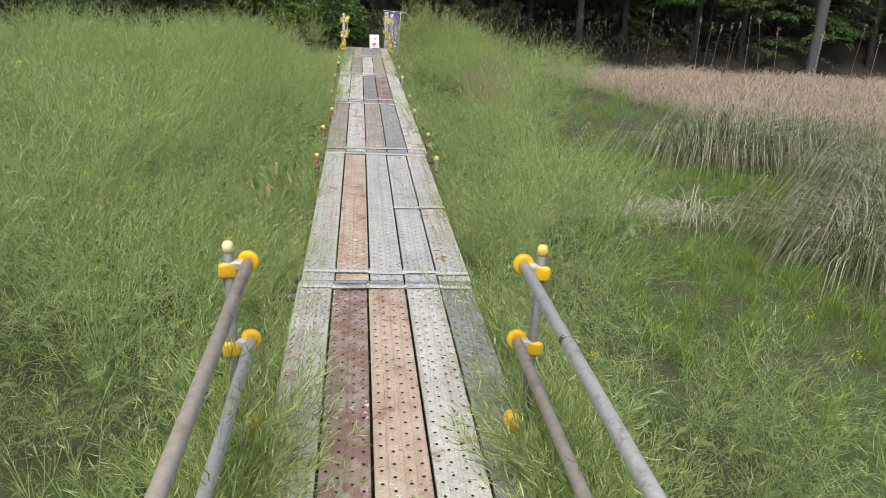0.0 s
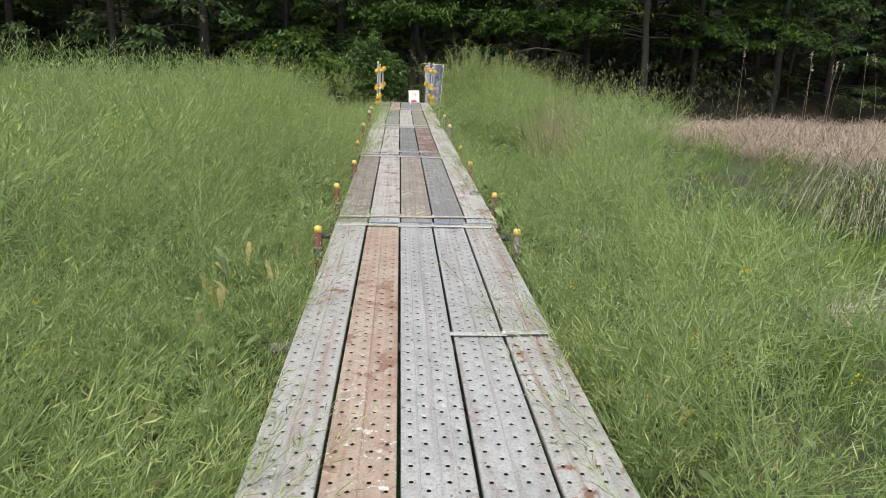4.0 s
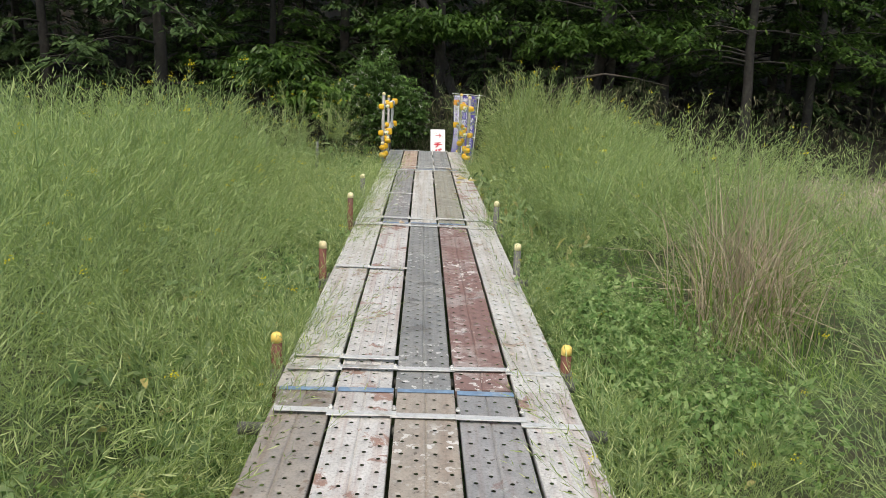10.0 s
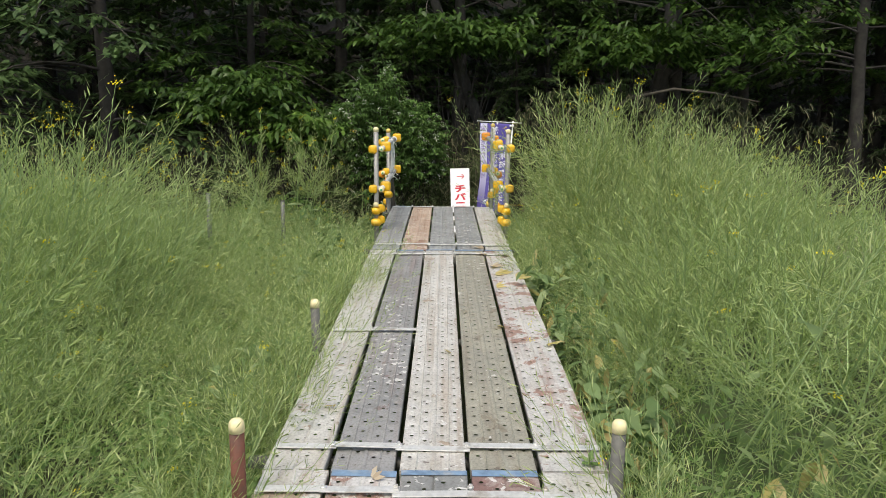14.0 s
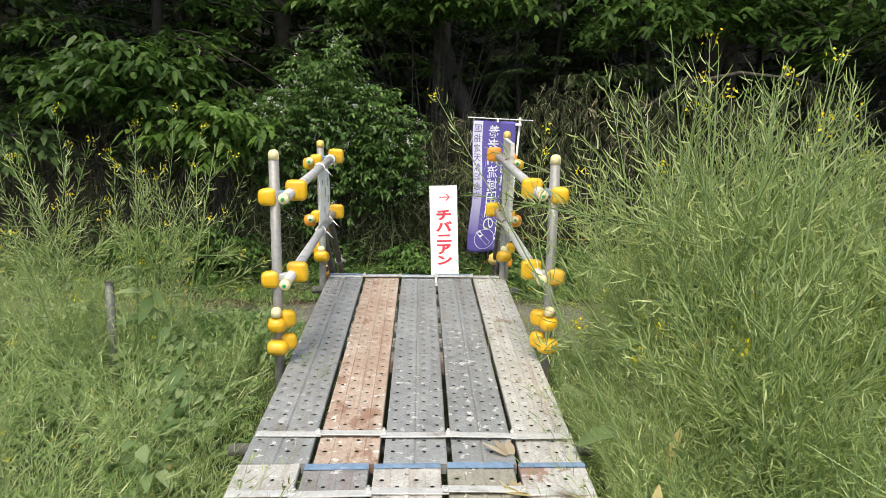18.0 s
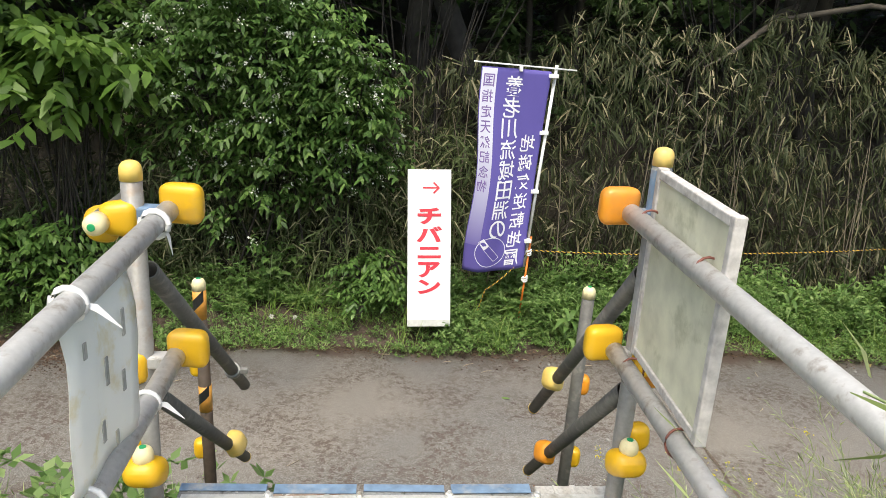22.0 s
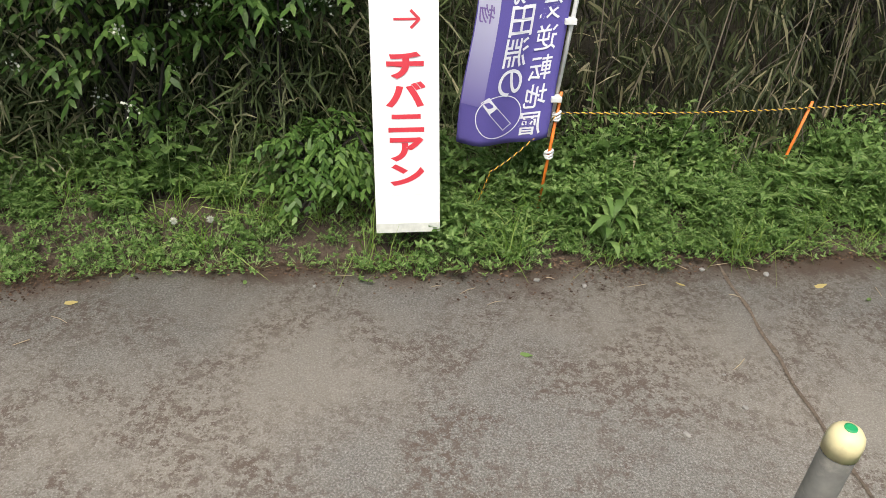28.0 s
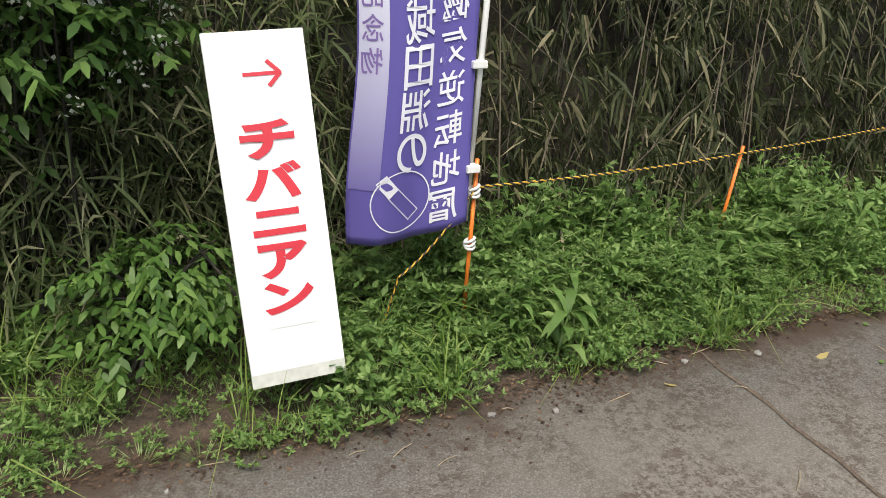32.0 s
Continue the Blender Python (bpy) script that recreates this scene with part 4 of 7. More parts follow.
def glyph(ch, mat, parent, name, m, w, h, bold=0.0, mirror=False):
    """One character of Blender's built-in font, fitted to a w x h box centred on m's origin (x right, y up)."""
    cu = bpy.data.curves.new(name, "FONT")
    cu.body, cu.extrude, cu.offset = ch, 0.002, bold
    tmp = bpy.data.objects.new(name, cu)
    me = bpy.data.meshes.new_from_object(tmp)
    bpy.data.objects.remove(tmp)
    n = len(me.vertices)
    co = np.empty(n * 3, np.float32)
    me.vertices.foreach_get("co", co)
    co = co.reshape(-1, 3)
    lo, hi = co.min(0), co.max(0)
    co[:, 0] = ((co[:, 0] - lo[0]) / max(hi[0] - lo[0], 1e-6) - 0.5) * w * (-1 if mirror else 1)
    co[:, 1] = ((co[:, 1] - lo[1]) / max(hi[1] - lo[1], 1e-6) - 0.5) * h
    co[:, 2] = (co[:, 2] - lo[2]) * 0.5
    me.vertices.foreach_set("co", co.ravel())
    me.transform(m)
    if mirror:
        me.flip_normals()
    me.materials.clear()
    me.materials.append(mat)
    return link_mesh(name, me, parent)


# leaning white sign: u to the right, v up along the board
SB, ST = Vector((0.167, 27.15, -1.01)), Vector((0.137, 27.43, 0.14))
u = Vector((0.326, -0.004, 0.011)).normalized()
v = (ST - SB).normalized()
nrm = u.cross(v).normalized()
v = nrm.cross(u)
SM = Matrix((u, v, nrm)).transposed().to_4x4()
SM.translation = SB
SW, SH = 0.325, (ST - SB).length
sign = thing("direction_sign", (0, 0, 0), "leaning white board sign with red lettering and arrow at the verge", "sign")
bm = bmesh.new()
box(bm, 0, SW, 0, SH, -0.03, 0, 0.003)
bm.transform(SM)
part("board", bm, M_WHITE, sign)
for x0, x1, y0, y1 in ((0.075, 0.25, 0.2, 0.46), (0.07, 0.255, 0.475, 0.735), (0.08, 0.235, 0.885, 1.08)):
    bm = bmesh.new()
    box(bm, x0 * SW / 0.325, x1 * SW / 0.325, y0 * SH / 1.18, y1 * SH / 1.18, 0.0008, 0.0022, 0)
    bm.transform(SM)
    part("panel_sheet", bm, M_WHITE, sign)
bm = bmesh.new()
box(bm, 0.002, SW - 0.002, 0.002, 0.05, 0.001, 0.003, 0)
bm.transform(SM)
part("worn_foot", bm, M_GREYWHITE, sign, "grimy bare strip at the foot of the sign")
for ch, c, h, w in (("チ", 0.708, 0.125, 0.178), ("バ", 0.592, 0.122, 0.195), ("ニ", 0.475, 0.088, 0.175), ("ア", 0.366, 0.12, 0.165), ("ン", 0.257, 0.11, 0.172)):
    glyph(ch, M_RED, sign, "letter", SM @ Matrix.Translation((SW * 0.5, c * SH, 0.003)), w, h, 0.042)
bm = bmesh.new()
for pts in ([(-0.06, -0.006), (0.055, -0.006), (0.055, 0.006), (-0.06, 0.006)], [(0.015, 0.036), (0.025, 0.045), (0.066, 0.003), (0.056, -0.005)], [(0.015, -0.036), (0.056, 0.005), (0.066, -0.003), (0.025, -0.045)]):
    a = [bm.verts.new((x, y, 0.0025)) for x, y in pts]
    b = [bm.verts.new((x, y, 0.0045 + 0.0006 * len(bm.faces) / 6)) for x, y in pts]
    bm.faces.new(b)
    for i in range(4):
        bm.faces.new((a[i], a[(i + 1) % 4], b[(i + 1) % 4], b[i]))
bm.transform(SM @ Matrix.Translation((SW * 0.53, SH * 0.885, 0.0)))
part("arrow", bm, M_RED, sign, "red arrow")

# tall cloth banner, seen from behind, on a leaning white pole
FT, FB = Vector((1.185, 27.47, 0.93)), Vector((1.083, 27.485, -0.62))
ban = thing("banner", (0, 0, 0), "indigo cloth banner on a white pole, its lettering seen reversed", "banner")
pipe("pole", FB, FT + (FT - FB) * 0.01, M_TIE, ban, 0.012)
pipe("crossbar", (0.575, 27.455, 0.945), (1.335, 27.455, 0.915), M_TIE, ban, 0.006)
NU, NV = 24, 44


def cloth(a, b):
    """Point of the cloth: a from its free edge (0) to the pole (1), b from the top (0) to the foot (1)."""
    top, bot = Vector((0.635, 27.45, 0.915)).lerp(Vector((1.145, 27.45, 0.90)), a), Vector((0.60, 27.46, -0.66)).lerp(Vector((1.065, 27.46, -0.6)), a)
    p = top.lerp(bot, b)
    p.y += 0.03 * math.sin(a * 9 + b * 2.5) * b * (1 - a * 0.5) + 0.02 * math.sin(a * 4 - b * 5)
    p.x += 0.02 * math.sin(b * math.pi) * (1 - a) - 0.012 * math.sin(b * 9) * (1 - a)
    p.z += -0.03 * math.sin(a * math.pi) * b
    return p


def cloth_patch(name, a0, a1, b0, b1, mat, lift, nu, nv, label=""):
    V = []
    for j in range(nv + 1):
        for i in range(nu + 1):
            p = cloth(a0 + (a1 - a0) * i / nu, b0 + (b1 - b0) * j / nv)
            V.append((p.x, p.y - lift, p.z))
    F = [[j * (nu + 1) + i, j * (nu + 1) + i + 1, (j + 1) * (nu + 1) + i + 1, (j + 1) * (nu + 1) + i] for j in range(nv) for i in range(nu)]
    return link_mesh(name, quad_mesh(name, V, F, [mat], smooth=True), ban, label)


def stripe_material():
    m, n, l, b = nodes_of("fading_white_stripe")
    sep = n.new("ShaderNodeSeparateXYZ")
    l.new(coords(n, l, "Object"), sep.inputs[0])
    f = n.new("ShaderNodeMapRange")
    f.inputs[1].default_value, f.inputs[2].default_value = -0.5, 0.35
    l.new(sep.outputs[2], f.inputs[0])
    l.new(mix(n, l, f.outputs[0], (0.13, 0.1, 0.37), (0.72, 0.72, 0.82)), b.inputs["Base Color"])
    b.inputs["Roughness"].default_value = 0.85
    return m


c = cloth_patch("cloth", 0, 1, 0, 1, M_FLAG, 0, NU, NV)
sm = c.modifiers.new("thickness", "SOLIDIFY")
sm.thickness, sm.offset = 0.0015, 1
cloth_patch("stripe", 0.012, 0.235, 0.005, 0.86, stripe_material(), 0.003, 8, 30, "white stripe fading to violet")


def on_cloth(ob, a, b, lift):
    """Bend a flat mesh in (x, y) metres round the cloth point (a, b)."""
    me = ob.data
    for vert in me.vertices:
        x, y = vert.co.x, vert.co.y
        p = cloth(a + x / 0.49, b - y / 1.55)
        vert.co = (p.x, p.y - lift - abs(vert.co.z) * 0.3, p.z)


for chars, a, b0, step, s, mat in (("養老川流域田淵の", 0.50, 0.08, 0.0993, 0.128, M_FLAGTEXT), ("地磁気逆転地層", 0.8, 0.35, 0.097, 0.112, M_FLAGTEXT), ("国指定天然記念物", 0.125, 0.06, 0.0715, 0.078, M_PURPLE)):
    for i, ch in enumerate(chars):
        b = b0 + step * i
        if b > 0.96:
            continue
        g = glyph(ch, mat, ban, "letter", Matrix(), s, s * 1.14, 0.008, True)
        on_cloth(g, a - (0.02 * i / 8), b, 0.004)
# compass emblem low on the cloth: a ring with a bar in it
ring = Pile()
k = 40
a_ = np.arange(k) * 2 * np.pi / k
V = np.concatenate([np.stack([r * np.cos(a_), r * np.sin(a_), 0 * a_], 1) for r in (0.118, 0.123)])
ring.add(V, [[i, (i + 1) % k, k + (i + 1) % k, k + i] for i in range(k)], 0)
ob = link_mesh("emblem_ring", ring.mesh("emblem_ring", [M_FLAGTEXT]), ban)
on_cloth(ob, 0.42, 0.895, 0.004)
for name, x0, x1, y0, y1 in (("emblem_bar", -0.13, -0.05, -0.026, 0.026), ("emblem_line", -0.05, 0.085, -0.027, -0.0235), ("emblem_line", -0.05, 0.085, 0.0235, 0.027), ("emblem_line", 0.082, 0.0855, -0.027, 0.027)):
    p = Pile()
    q = radians(-48)
    V = [(x * math.cos(q) - y * math.sin(q), x * math.sin(q) + y * math.cos(q), 0) for x, y in ((x0, y0), (x1, y0), (x1, y1), (x0, y1))]
    p.add(V, [[0, 1, 2, 3]], 0)
    ob = link_mesh(name, p.mesh(name, [M_FLAGTEXT]), ban)
    on_cloth(ob, 0.42, 0.895, 0.005)
for b in (0.02, 0.3, 0.6, 0.86):
    p1 = cloth(0.99, b)
    bm = bmesh.new()
    q = FT.lerp(FB, (0.93 - p1.z) / 1.55)
    box(bm, p1.x - 0.012, q.x + 0.016, p1.y - 0.018, p1.y + 0.03, p1.z - 0.014, p1.z + 0.014, 0.003)
    part("loop", bm, M_TIE, ban)
bm = bmesh.new()
box(bm, 0.91, 0.935, 27.44, 27.47, 0.89, 0.935, 0.003)
part("loop", bm, M_TIE, ban)


def rope(points, sag, name="rope"):
    """Yellow and black twisted rope."""
    p = Pile()
    for (a, b), s in zip(zip(points, points[1:]), sag):
        a, b = np.array(a), np.array(b)
        n = max(6, int(np.linalg.norm(b - a) / 0.014))
        t = np.linspace(0, 1, n)
        c = a + (b - a) * t[:, None]
        c[:, 2] -= s * 4 * t * (1 - t)
        ph = t * np.linalg.norm(b - a) / 0.045 * 2 * np.pi
        for k, m in ((0, 0), (np.pi, 1)):
            h = c + 0.0035 * np.stack([0 * ph, np.cos(ph + k), np.sin(ph + k)], 1)
            p.tube(h, np.full(n, 0.0038), m, 4)
    return link_mesh(name, p.mesh(name, [plain("yellow_rope", (0.6, 0.36, 0.04), 0.8), plain("black_rope", (0.03, 0.03, 0.03), 0.8)], True), label="yellow and black twisted rope strung between orange stakes", category="rope", group="ropes")


for x, y, z0, z1, lean in ((1.115, 27.455, -1.12, -0.36, 0.045), (2.664, 27.7, -1.15, -0.5, 0.1), (5.2, 28.1, -1.15, -0.45, 0.02)):
    s = pipe("stake", (x - lean, y, z0 - 0.05), (x, y, z1), M_STAKE, None, 0.0085)
    tagged(s, "thin orange plastic-coated stake holding the rope", "stake", "rope stakes")
rope([(1.108, 27.445, -0.47), (2.655, 27.69, -0.535), (5.2, 28.09, -0.5), (9.0, 28.3, -0.5)], [0.015, 0.02, 0.04])
rope([(1.108, 27.44, -0.47), (0.78, 27.42, -0.8), (0.72, 27.5, -1.1)], [0.03, 0.0])
for x, y, z in ((1.105, 27.455, -0.5), (1.093, 27.455, -0.72)):
    p = Pile()
    for k in range(3):
        a = np.linspace(0, 2 * np.pi, 13)
        p.tube(np.stack([x + 0.02 * np.cos(a), y + 0.02 * np.sin(a), z + 0.012 * k + 0.01 * np.sin(a + k)], 1), np.full(13, 0.007), 0, 5)
    link_mesh("knot", p.mesh("knot", [M_TIE], True), label="white tape knotted round the orange stake", category="knot", group="stake knots")

# ---- plants ----
prng = np.random.default_rng(21)


def ribbon(p, c, r, m):
    """A thin flat stalk along the curve c."""
    c = np.asarray(c, float)
    side = unit(np.cross(c[-1] - c[0], [0.31, 0.87, 0.4])) * np.linspace(r, r * 0.45, len(c))[:, None]
    V = np.concatenate([c - side, c + side])
    k = len(c)
    p.add(V, [[i, i + 1, k + i + 1, k + i] for i in range(k - 1)], m)


def broad(p, o, al, sd, droop, m, g):
    """Broad leaves folded along the midrib, with wavy edges, eight quads each."""
    n = len(o)
    nrm = unit(np.cross(sd, al))
    rows = []
    for t, w in ((0.0, 0.12), (0.28, 0.85), (0.58, 1.0), (0.84, 0.62), (1.0, 0.06)):
        c = o + al * t + droop * t * t
        lift = nrm * np.linalg.norm(sd, axis=1)[:, None]
        rows += [c - sd * w + lift * w * g.uniform(-0.1, 0.55, (n, 1)), c, c + sd * w + lift * w * g.uniform(-0.1, 0.55, (n, 1))]
    V = np.stack(rows, 1).reshape(-1, 3)
    quad = np.array([[3 * r + j, 3 * r + j + 1, 3 * r + j + 4, 3 * r + j + 3] for r in range(4) for j in (0, 1)])
    F = (np.arange(n)[:, None, None] * 15 + quad[None]).reshape(-1, 4)
    p.add(V, F, np.repeat(np.broadcast_to(m, n), 8))


def pods_on(p, c, m, g, ln, wd, curved, start=0.22, spread=1.05):
    """Slender pods set round the curve c, rising from it at a narrow angle."""
    s = np.linspace(start, 0.985, m) + g.normal(0, 0.008, m)
    k = np.linspace(0, 1, len(c))
    base = np.stack([np.interp(s, k, c[:, i]) for i in range(3)], 1)
    d = unit(np.stack([np.interp(s, k, np.gradient(c[:, i])) for i in range(3)], 1))
    a = np.arange(m) * 2.4 + g.normal(0, 0.35, m)
    ref = unit(np.cross(d, [0.3, 0.5, 0.8]))
    rad = ref * np.cos(a)[:, None] + np.cross(d, ref) * np.sin(a)[:, None]
    L = ln * g.uniform(0.75, 1.2, (m, 1)) * (1.15 - 0.55 * s[:, None])
    al = unit(d + rad * spread * g.uniform(0.7, 1.3, (m, 1))) * L
    base = base + rad * 0.006 + al * 0.12
    side = unit(np.cross(al, g.normal(0, 1, (m, 3)))) * wd
    if curved:
        p.bent(base, al, side, d * L * 0.16 - rad * L * 0.08, 1)
    else:
        p.blades(base, al, side, 1)


def rape_plant(seed, axes, pods, ln=0.06, wd=0.0021, curved=False, flowers=0.0, leaves=0, wide=1.0, low=0.16, thick=1.0):
    """Rapeseed gone to seed, one metre tall: a stem with steep branches, each a raceme of slender pods."""
    g = np.random.default_rng(seed)
    p = Pile()
    t = np.linspace(0, 1, 6)
    bend = g.normal(0, 0.05, 2)
    stem = np.stack([bend[0] * t ** 2, bend[1] * t ** 2, t], 1)
    if curved:
        p.tube(stem, np.linspace(0.0058, 0.0012, 6) * thick, 0, 4)
    else:
        ribbon(p, stem[::2], 0.005, 0)
    curves = [stem[2:]]
    for k in range(axes - 1):
        f = g.uniform(low, 0.6)
        o = np.array([np.interp(f, t, stem[:, i]) for i in range(3)])
        a = k * 2.4 + g.normal(0, 0.4)
        out = g.uniform(0.12, 0.46) * wide
        top = g.uniform(0.5, 1.0)
        if k % 4 == 3:
            top, out = f + g.uniform(0.12, 0.3), out * 1.15
        s = np.linspace(0, 1, 5 if curved else 4)
        tip = g.normal(0, 0.07, 2)
        c = np.stack([o[0] + out * np.cos(a) * s ** 0.75 + tip[0] * s ** 3, o[1] + out * np.sin(a) * s ** 0.75 + tip[1] * s ** 3, o[2] + (top - f) * s ** 1.15], 1)
        if curved:
            p.tube(c, np.linspace(0.0028, 0.0008, len(c)) * thick, 0, 3)
        else:
            ribbon(p, c, 0.0022, 0)
        curves.append(c)
    for c in curves:
        pods_on(p, c, pods, g, ln, wd, curved, spread=1.0 if curved else 0.75)
        if flowers and g.random() < flowers:
            q = 12
            b = c[-1] + (g.normal(0, 0.011, (q, 3)) + [0, 0, 0.006]) * thick
            al = unit(g.normal(0, 1, (q, 3))) * 0.007 * thick
            p.blades(b, al, unit(np.cross(al, g.normal(0, 1, (q, 3)))) * 0.005 * thick, 3)
    if leaves:
        a = g.uniform(0, 2 * np.pi, leaves)
        f = g.uniform(0.06, 0.5, leaves)
        o = np.stack([np.interp(f, t, stem[:, i]) for i in range(3)], 1)
        L = g.uniform(0.06, 0.13, (leaves, 1))
        al = np.stack([np.cos(a), np.sin(a), g.uniform(-0.1, 0.7, leaves)], 1) * L
        sd = unit(np.cross(al, [[0, 0, 1.0]])) * L * g.uniform(0.14, 0.24, (leaves, 1))
        broad(p, o, al, sd, np.array([[0, 0, -0.5]]) * L, np.where(g.random(leaves) < 0.05, 4, 2), g)
    return p


RAPE = [M_STALK, M_POD, M_RAPELEAF, M_PETAL, M_YELLOWLEAF]


def split_plant(p):
    """The meshes of a plant's parts, by material."""
    V, F, M = p.arrays()
    out = []
    for name, ids in (("stem", (0,)), ("pod_spray", (1,)), ("foliage", (2, 4)), ("blossom", (3,))):
        keep = np.isin(M, ids)
        if keep.any():
            used, inv = np.unique(F[keep], return_inverse=True)
            out.append((name, quad_mesh(name, V[used], inv.reshape(-1, 4), RAPE, M[keep])))
    return out


full = [split_plant(rape_plant(10 + i, 14, 26, 0.082, 0.0024, True, 0.0 if i < 5 else 0.15, 7)) for i in range(7)]
big = [split_plant(rape_plant(110 + i, 16, 32, 0.056, 0.0017, True, 0.0 if i < 3 else 0.1, 8, 0.8, 0.25)) for i in range(5)]
lite = [rape_plant(40 + i, 12, 18, 0.084, 0.0025, False, 0.004, 2, 1.1).arrays() for i in range(6)]
thin = [rape_plant(60 + i, 10, 14, 0.085, 0.0029, False, 0.006, 0, 1.2).arrays() for i in range(4)]
lite_big = [rape_plant(140 + i, 14, 24, 0.058, 0.0019, False, 0.01, 2, 0.9, 0.22).arrays() for i in range(4)]


def stand_plant(kind, m, label, group="rapeseed plants", name="rapeseed_plant"):
    t = tagged(new(name), label, "plant", group)
    t.empty_display_size = 0.1
    for piece, me in kind:
        link_mesh(piece, me, t, **({} if piece == "stem" else {"kind": "stuff"}))
    t.matrix_basis = m
    return t


def low_zone(x, y):
    """Hollows beside the planks where only herbs grow."""
    return -1.5 < x < 0 and 9.7 < y < 12.9 or 0 < x < 1.75 and 13.6 < y < 16.6 or -1.4 < x < 0 and 14.6 < y < 16.4


def sway(x, y):
    """The way the wind has laid the plants, changing slowly over the field."""
    a = 9.0 * noise.noise((x * 0.45, y * 0.45, 3.1))
    return math.cos(a), math.sin(a)


def top_height(x, y):
    """Height above the planks that the rapeseed reaches."""
    if low_zone(x, y):
        return prng.uniform(-0.2, 0.08)
    d = abs(x) - 0.62
    if x < 0:
        top = 0.12 + 0.88 * smoothstep(0.0, 2.6, d)
        top += 0.22 * smoothstep(13.0, 14.5, y) * (1 - smoothstep(18.0, 20.0, y)) * smoothstep(1.0, 2.0, d)
        top = top + (0.12 - top) * smoothstep(18.4, 20.4, y - 0.9 * max(0, d - 0.9))
    else:
        top = 0.1 + 0.72 * smoothstep(0.3 * smoothstep(15.8, 18.0, y), 1.8 - 0.8 * smoothstep(15.8, 18.0, y), d) + 0.3 * smoothstep(19.0, 21.6, y) * smoothstep(0.15, 0.8, d) * (1 - 0.6 * smoothstep(1.2, 2.4, d))
        if y > 22.2:
            top -= 1.1 * smoothstep(22.2, 22.9, y)
    return top + 0.09 * math.sin(x * 1.9 + y * 0.7) + 0.07 * math.sin(x * 0.8 - y * 1.7)


def has_rape(x, y):
    if 1.75 < x < 2.95 and 13.9 < y < 16.5:
        return False
    if low_zone(x, y) and prng.random() > 0.3:
        return False
    if x < 0:
        return y < 22.4
    edge = 2.0 + 0.35 * math.sin(y * 0.9) if y < 10.5 else 2.0 + 0.42 * min(y - 10.5, 9)
    return x < edge and y < 22.6


def spots(xs, ys, spread):
    out = []
    for x, y in zip(xs, ys):
        if not has_rape(x, y):
            continue
        z = gz(x, y)
        h = (top_height(x, y) - z) * prng.uniform(0.74, 1.13)
        if h < 0.3:
            continue
        d = abs(x) - 0.64
        # the outermost plants lean out over the planks
        lean = -np.sign(x) * 0.3 * (1 - smoothstep(0.1, 1.2, d)) * prng.uniform(0.0, 1.0)
        c, s = sway(x, y)
        # plants stand in clumps and splay outwards from their middles
        far_, mid = noise.voronoi((x * 1.35, y * 1.35, 0.5))
        ox, oy = x * 1.35 - mid[0][0], y * 1.35 - mid[0][1]
        h *= 1.1 - 0.42 * min(far_[0], 0.8) ** 1.5
        out.append((x, y, z, prng.uniform(0, 6.28), lean + 0.5 * ox + 0.16 * c + prng.normal(0, spread), 0.5 * oy + 0.16 * s + prng.normal(-0.04, spread), h))
    return out


def seeded(n, x0, x1, y0, y1):
    return prng.uniform(x0, x1, n), prng.uniform(y0, y1, n)


def by_stub(x, y):
    return any(abs(x - q[0]) < 0.16 and -0.5 < y - q[1] < 0.08 for q in STUBS if q[1] < 12.5)


def leaning(kind, x, y, lx, ly, size, label, **kw):
    """Stand a plant at (x, y), leaning by lx and ly."""
    m = pose(x, y, gz(x, y), -math.degrees(ly), math.degrees(lx), 0) @ Matrix.Rotation(prng.uniform(0, 6.28), 4, "Z") @ Matrix.Scale(size, 4)
    return stand_plant(kind, m, label, **kw)


# the plants nearest to the planks, one by one
count = 0
for x0, x1, n in ((-1.3, -0.74, 100), (0.74, 1.35, 96)):
    for x, y, z, a, lx, ly, s in spots(*seeded(n, x0, x1, 1.2, 22.4), 0.17):
        if by_stub(x, y) or 0 < x < 1.2 and 17.3 < y < 19.9 and prng.random() < 0.7:
            continue
        k = count % (7 if y > 16 or y < 6 else 5)
        leaning(full[k], x, y, lx, ly, s, "green rapeseed plant heavy with slender seed pods beside the planks" if k < 5 else "green rapeseed plant with seed pods and last yellow flowers")
        count += 1

field = Pile()
for x0, x1, n in ((-3.2, -0.9, 860), (0.9, 3.3, 780)):
    for sp in spots(*seeded(n, x0, x1, 0.3, 22.5), 0.2):
        field.scatter(lite[prng.integers(6)], [sp])
for x0, x1, y0, y1, n in ((-7.5, -3.2, 1.5, 22.5, 720), (3.3, 9.0, 1.5, 22.5, 520), (-16, -7.5, 6, 23, 460)):
    for sp in spots(*seeded(n, x0, x1, y0, y1), 0.18):
        field.scatter(thin[prng.integers(4)], [sp])
for x, y in zip(*seeded(90, -4.8, -1.9, 18.6, 21.2)):
    h = (0.75 + 0.3 * smoothstep(1.9, 2.8, -x)) * prng.uniform(0.85, 1.08) - gz(x, y)
    field.scatter(lite_big[prng.integers(4)], [(x, y, gz(x, y), prng.uniform(0, 6.28), prng.normal(0, 0.18), prng.normal(0, 0.18), h)])
tagged(link_mesh("rapeseed_field", field.mesh("rapeseed_field", [M_STALK, M_FIELDPOD, M_RAPELEAF, M_PETAL, M_YELLOWLEAF])), "dense field of pale green rapeseed gone to pod", "plants", kind="stuff")

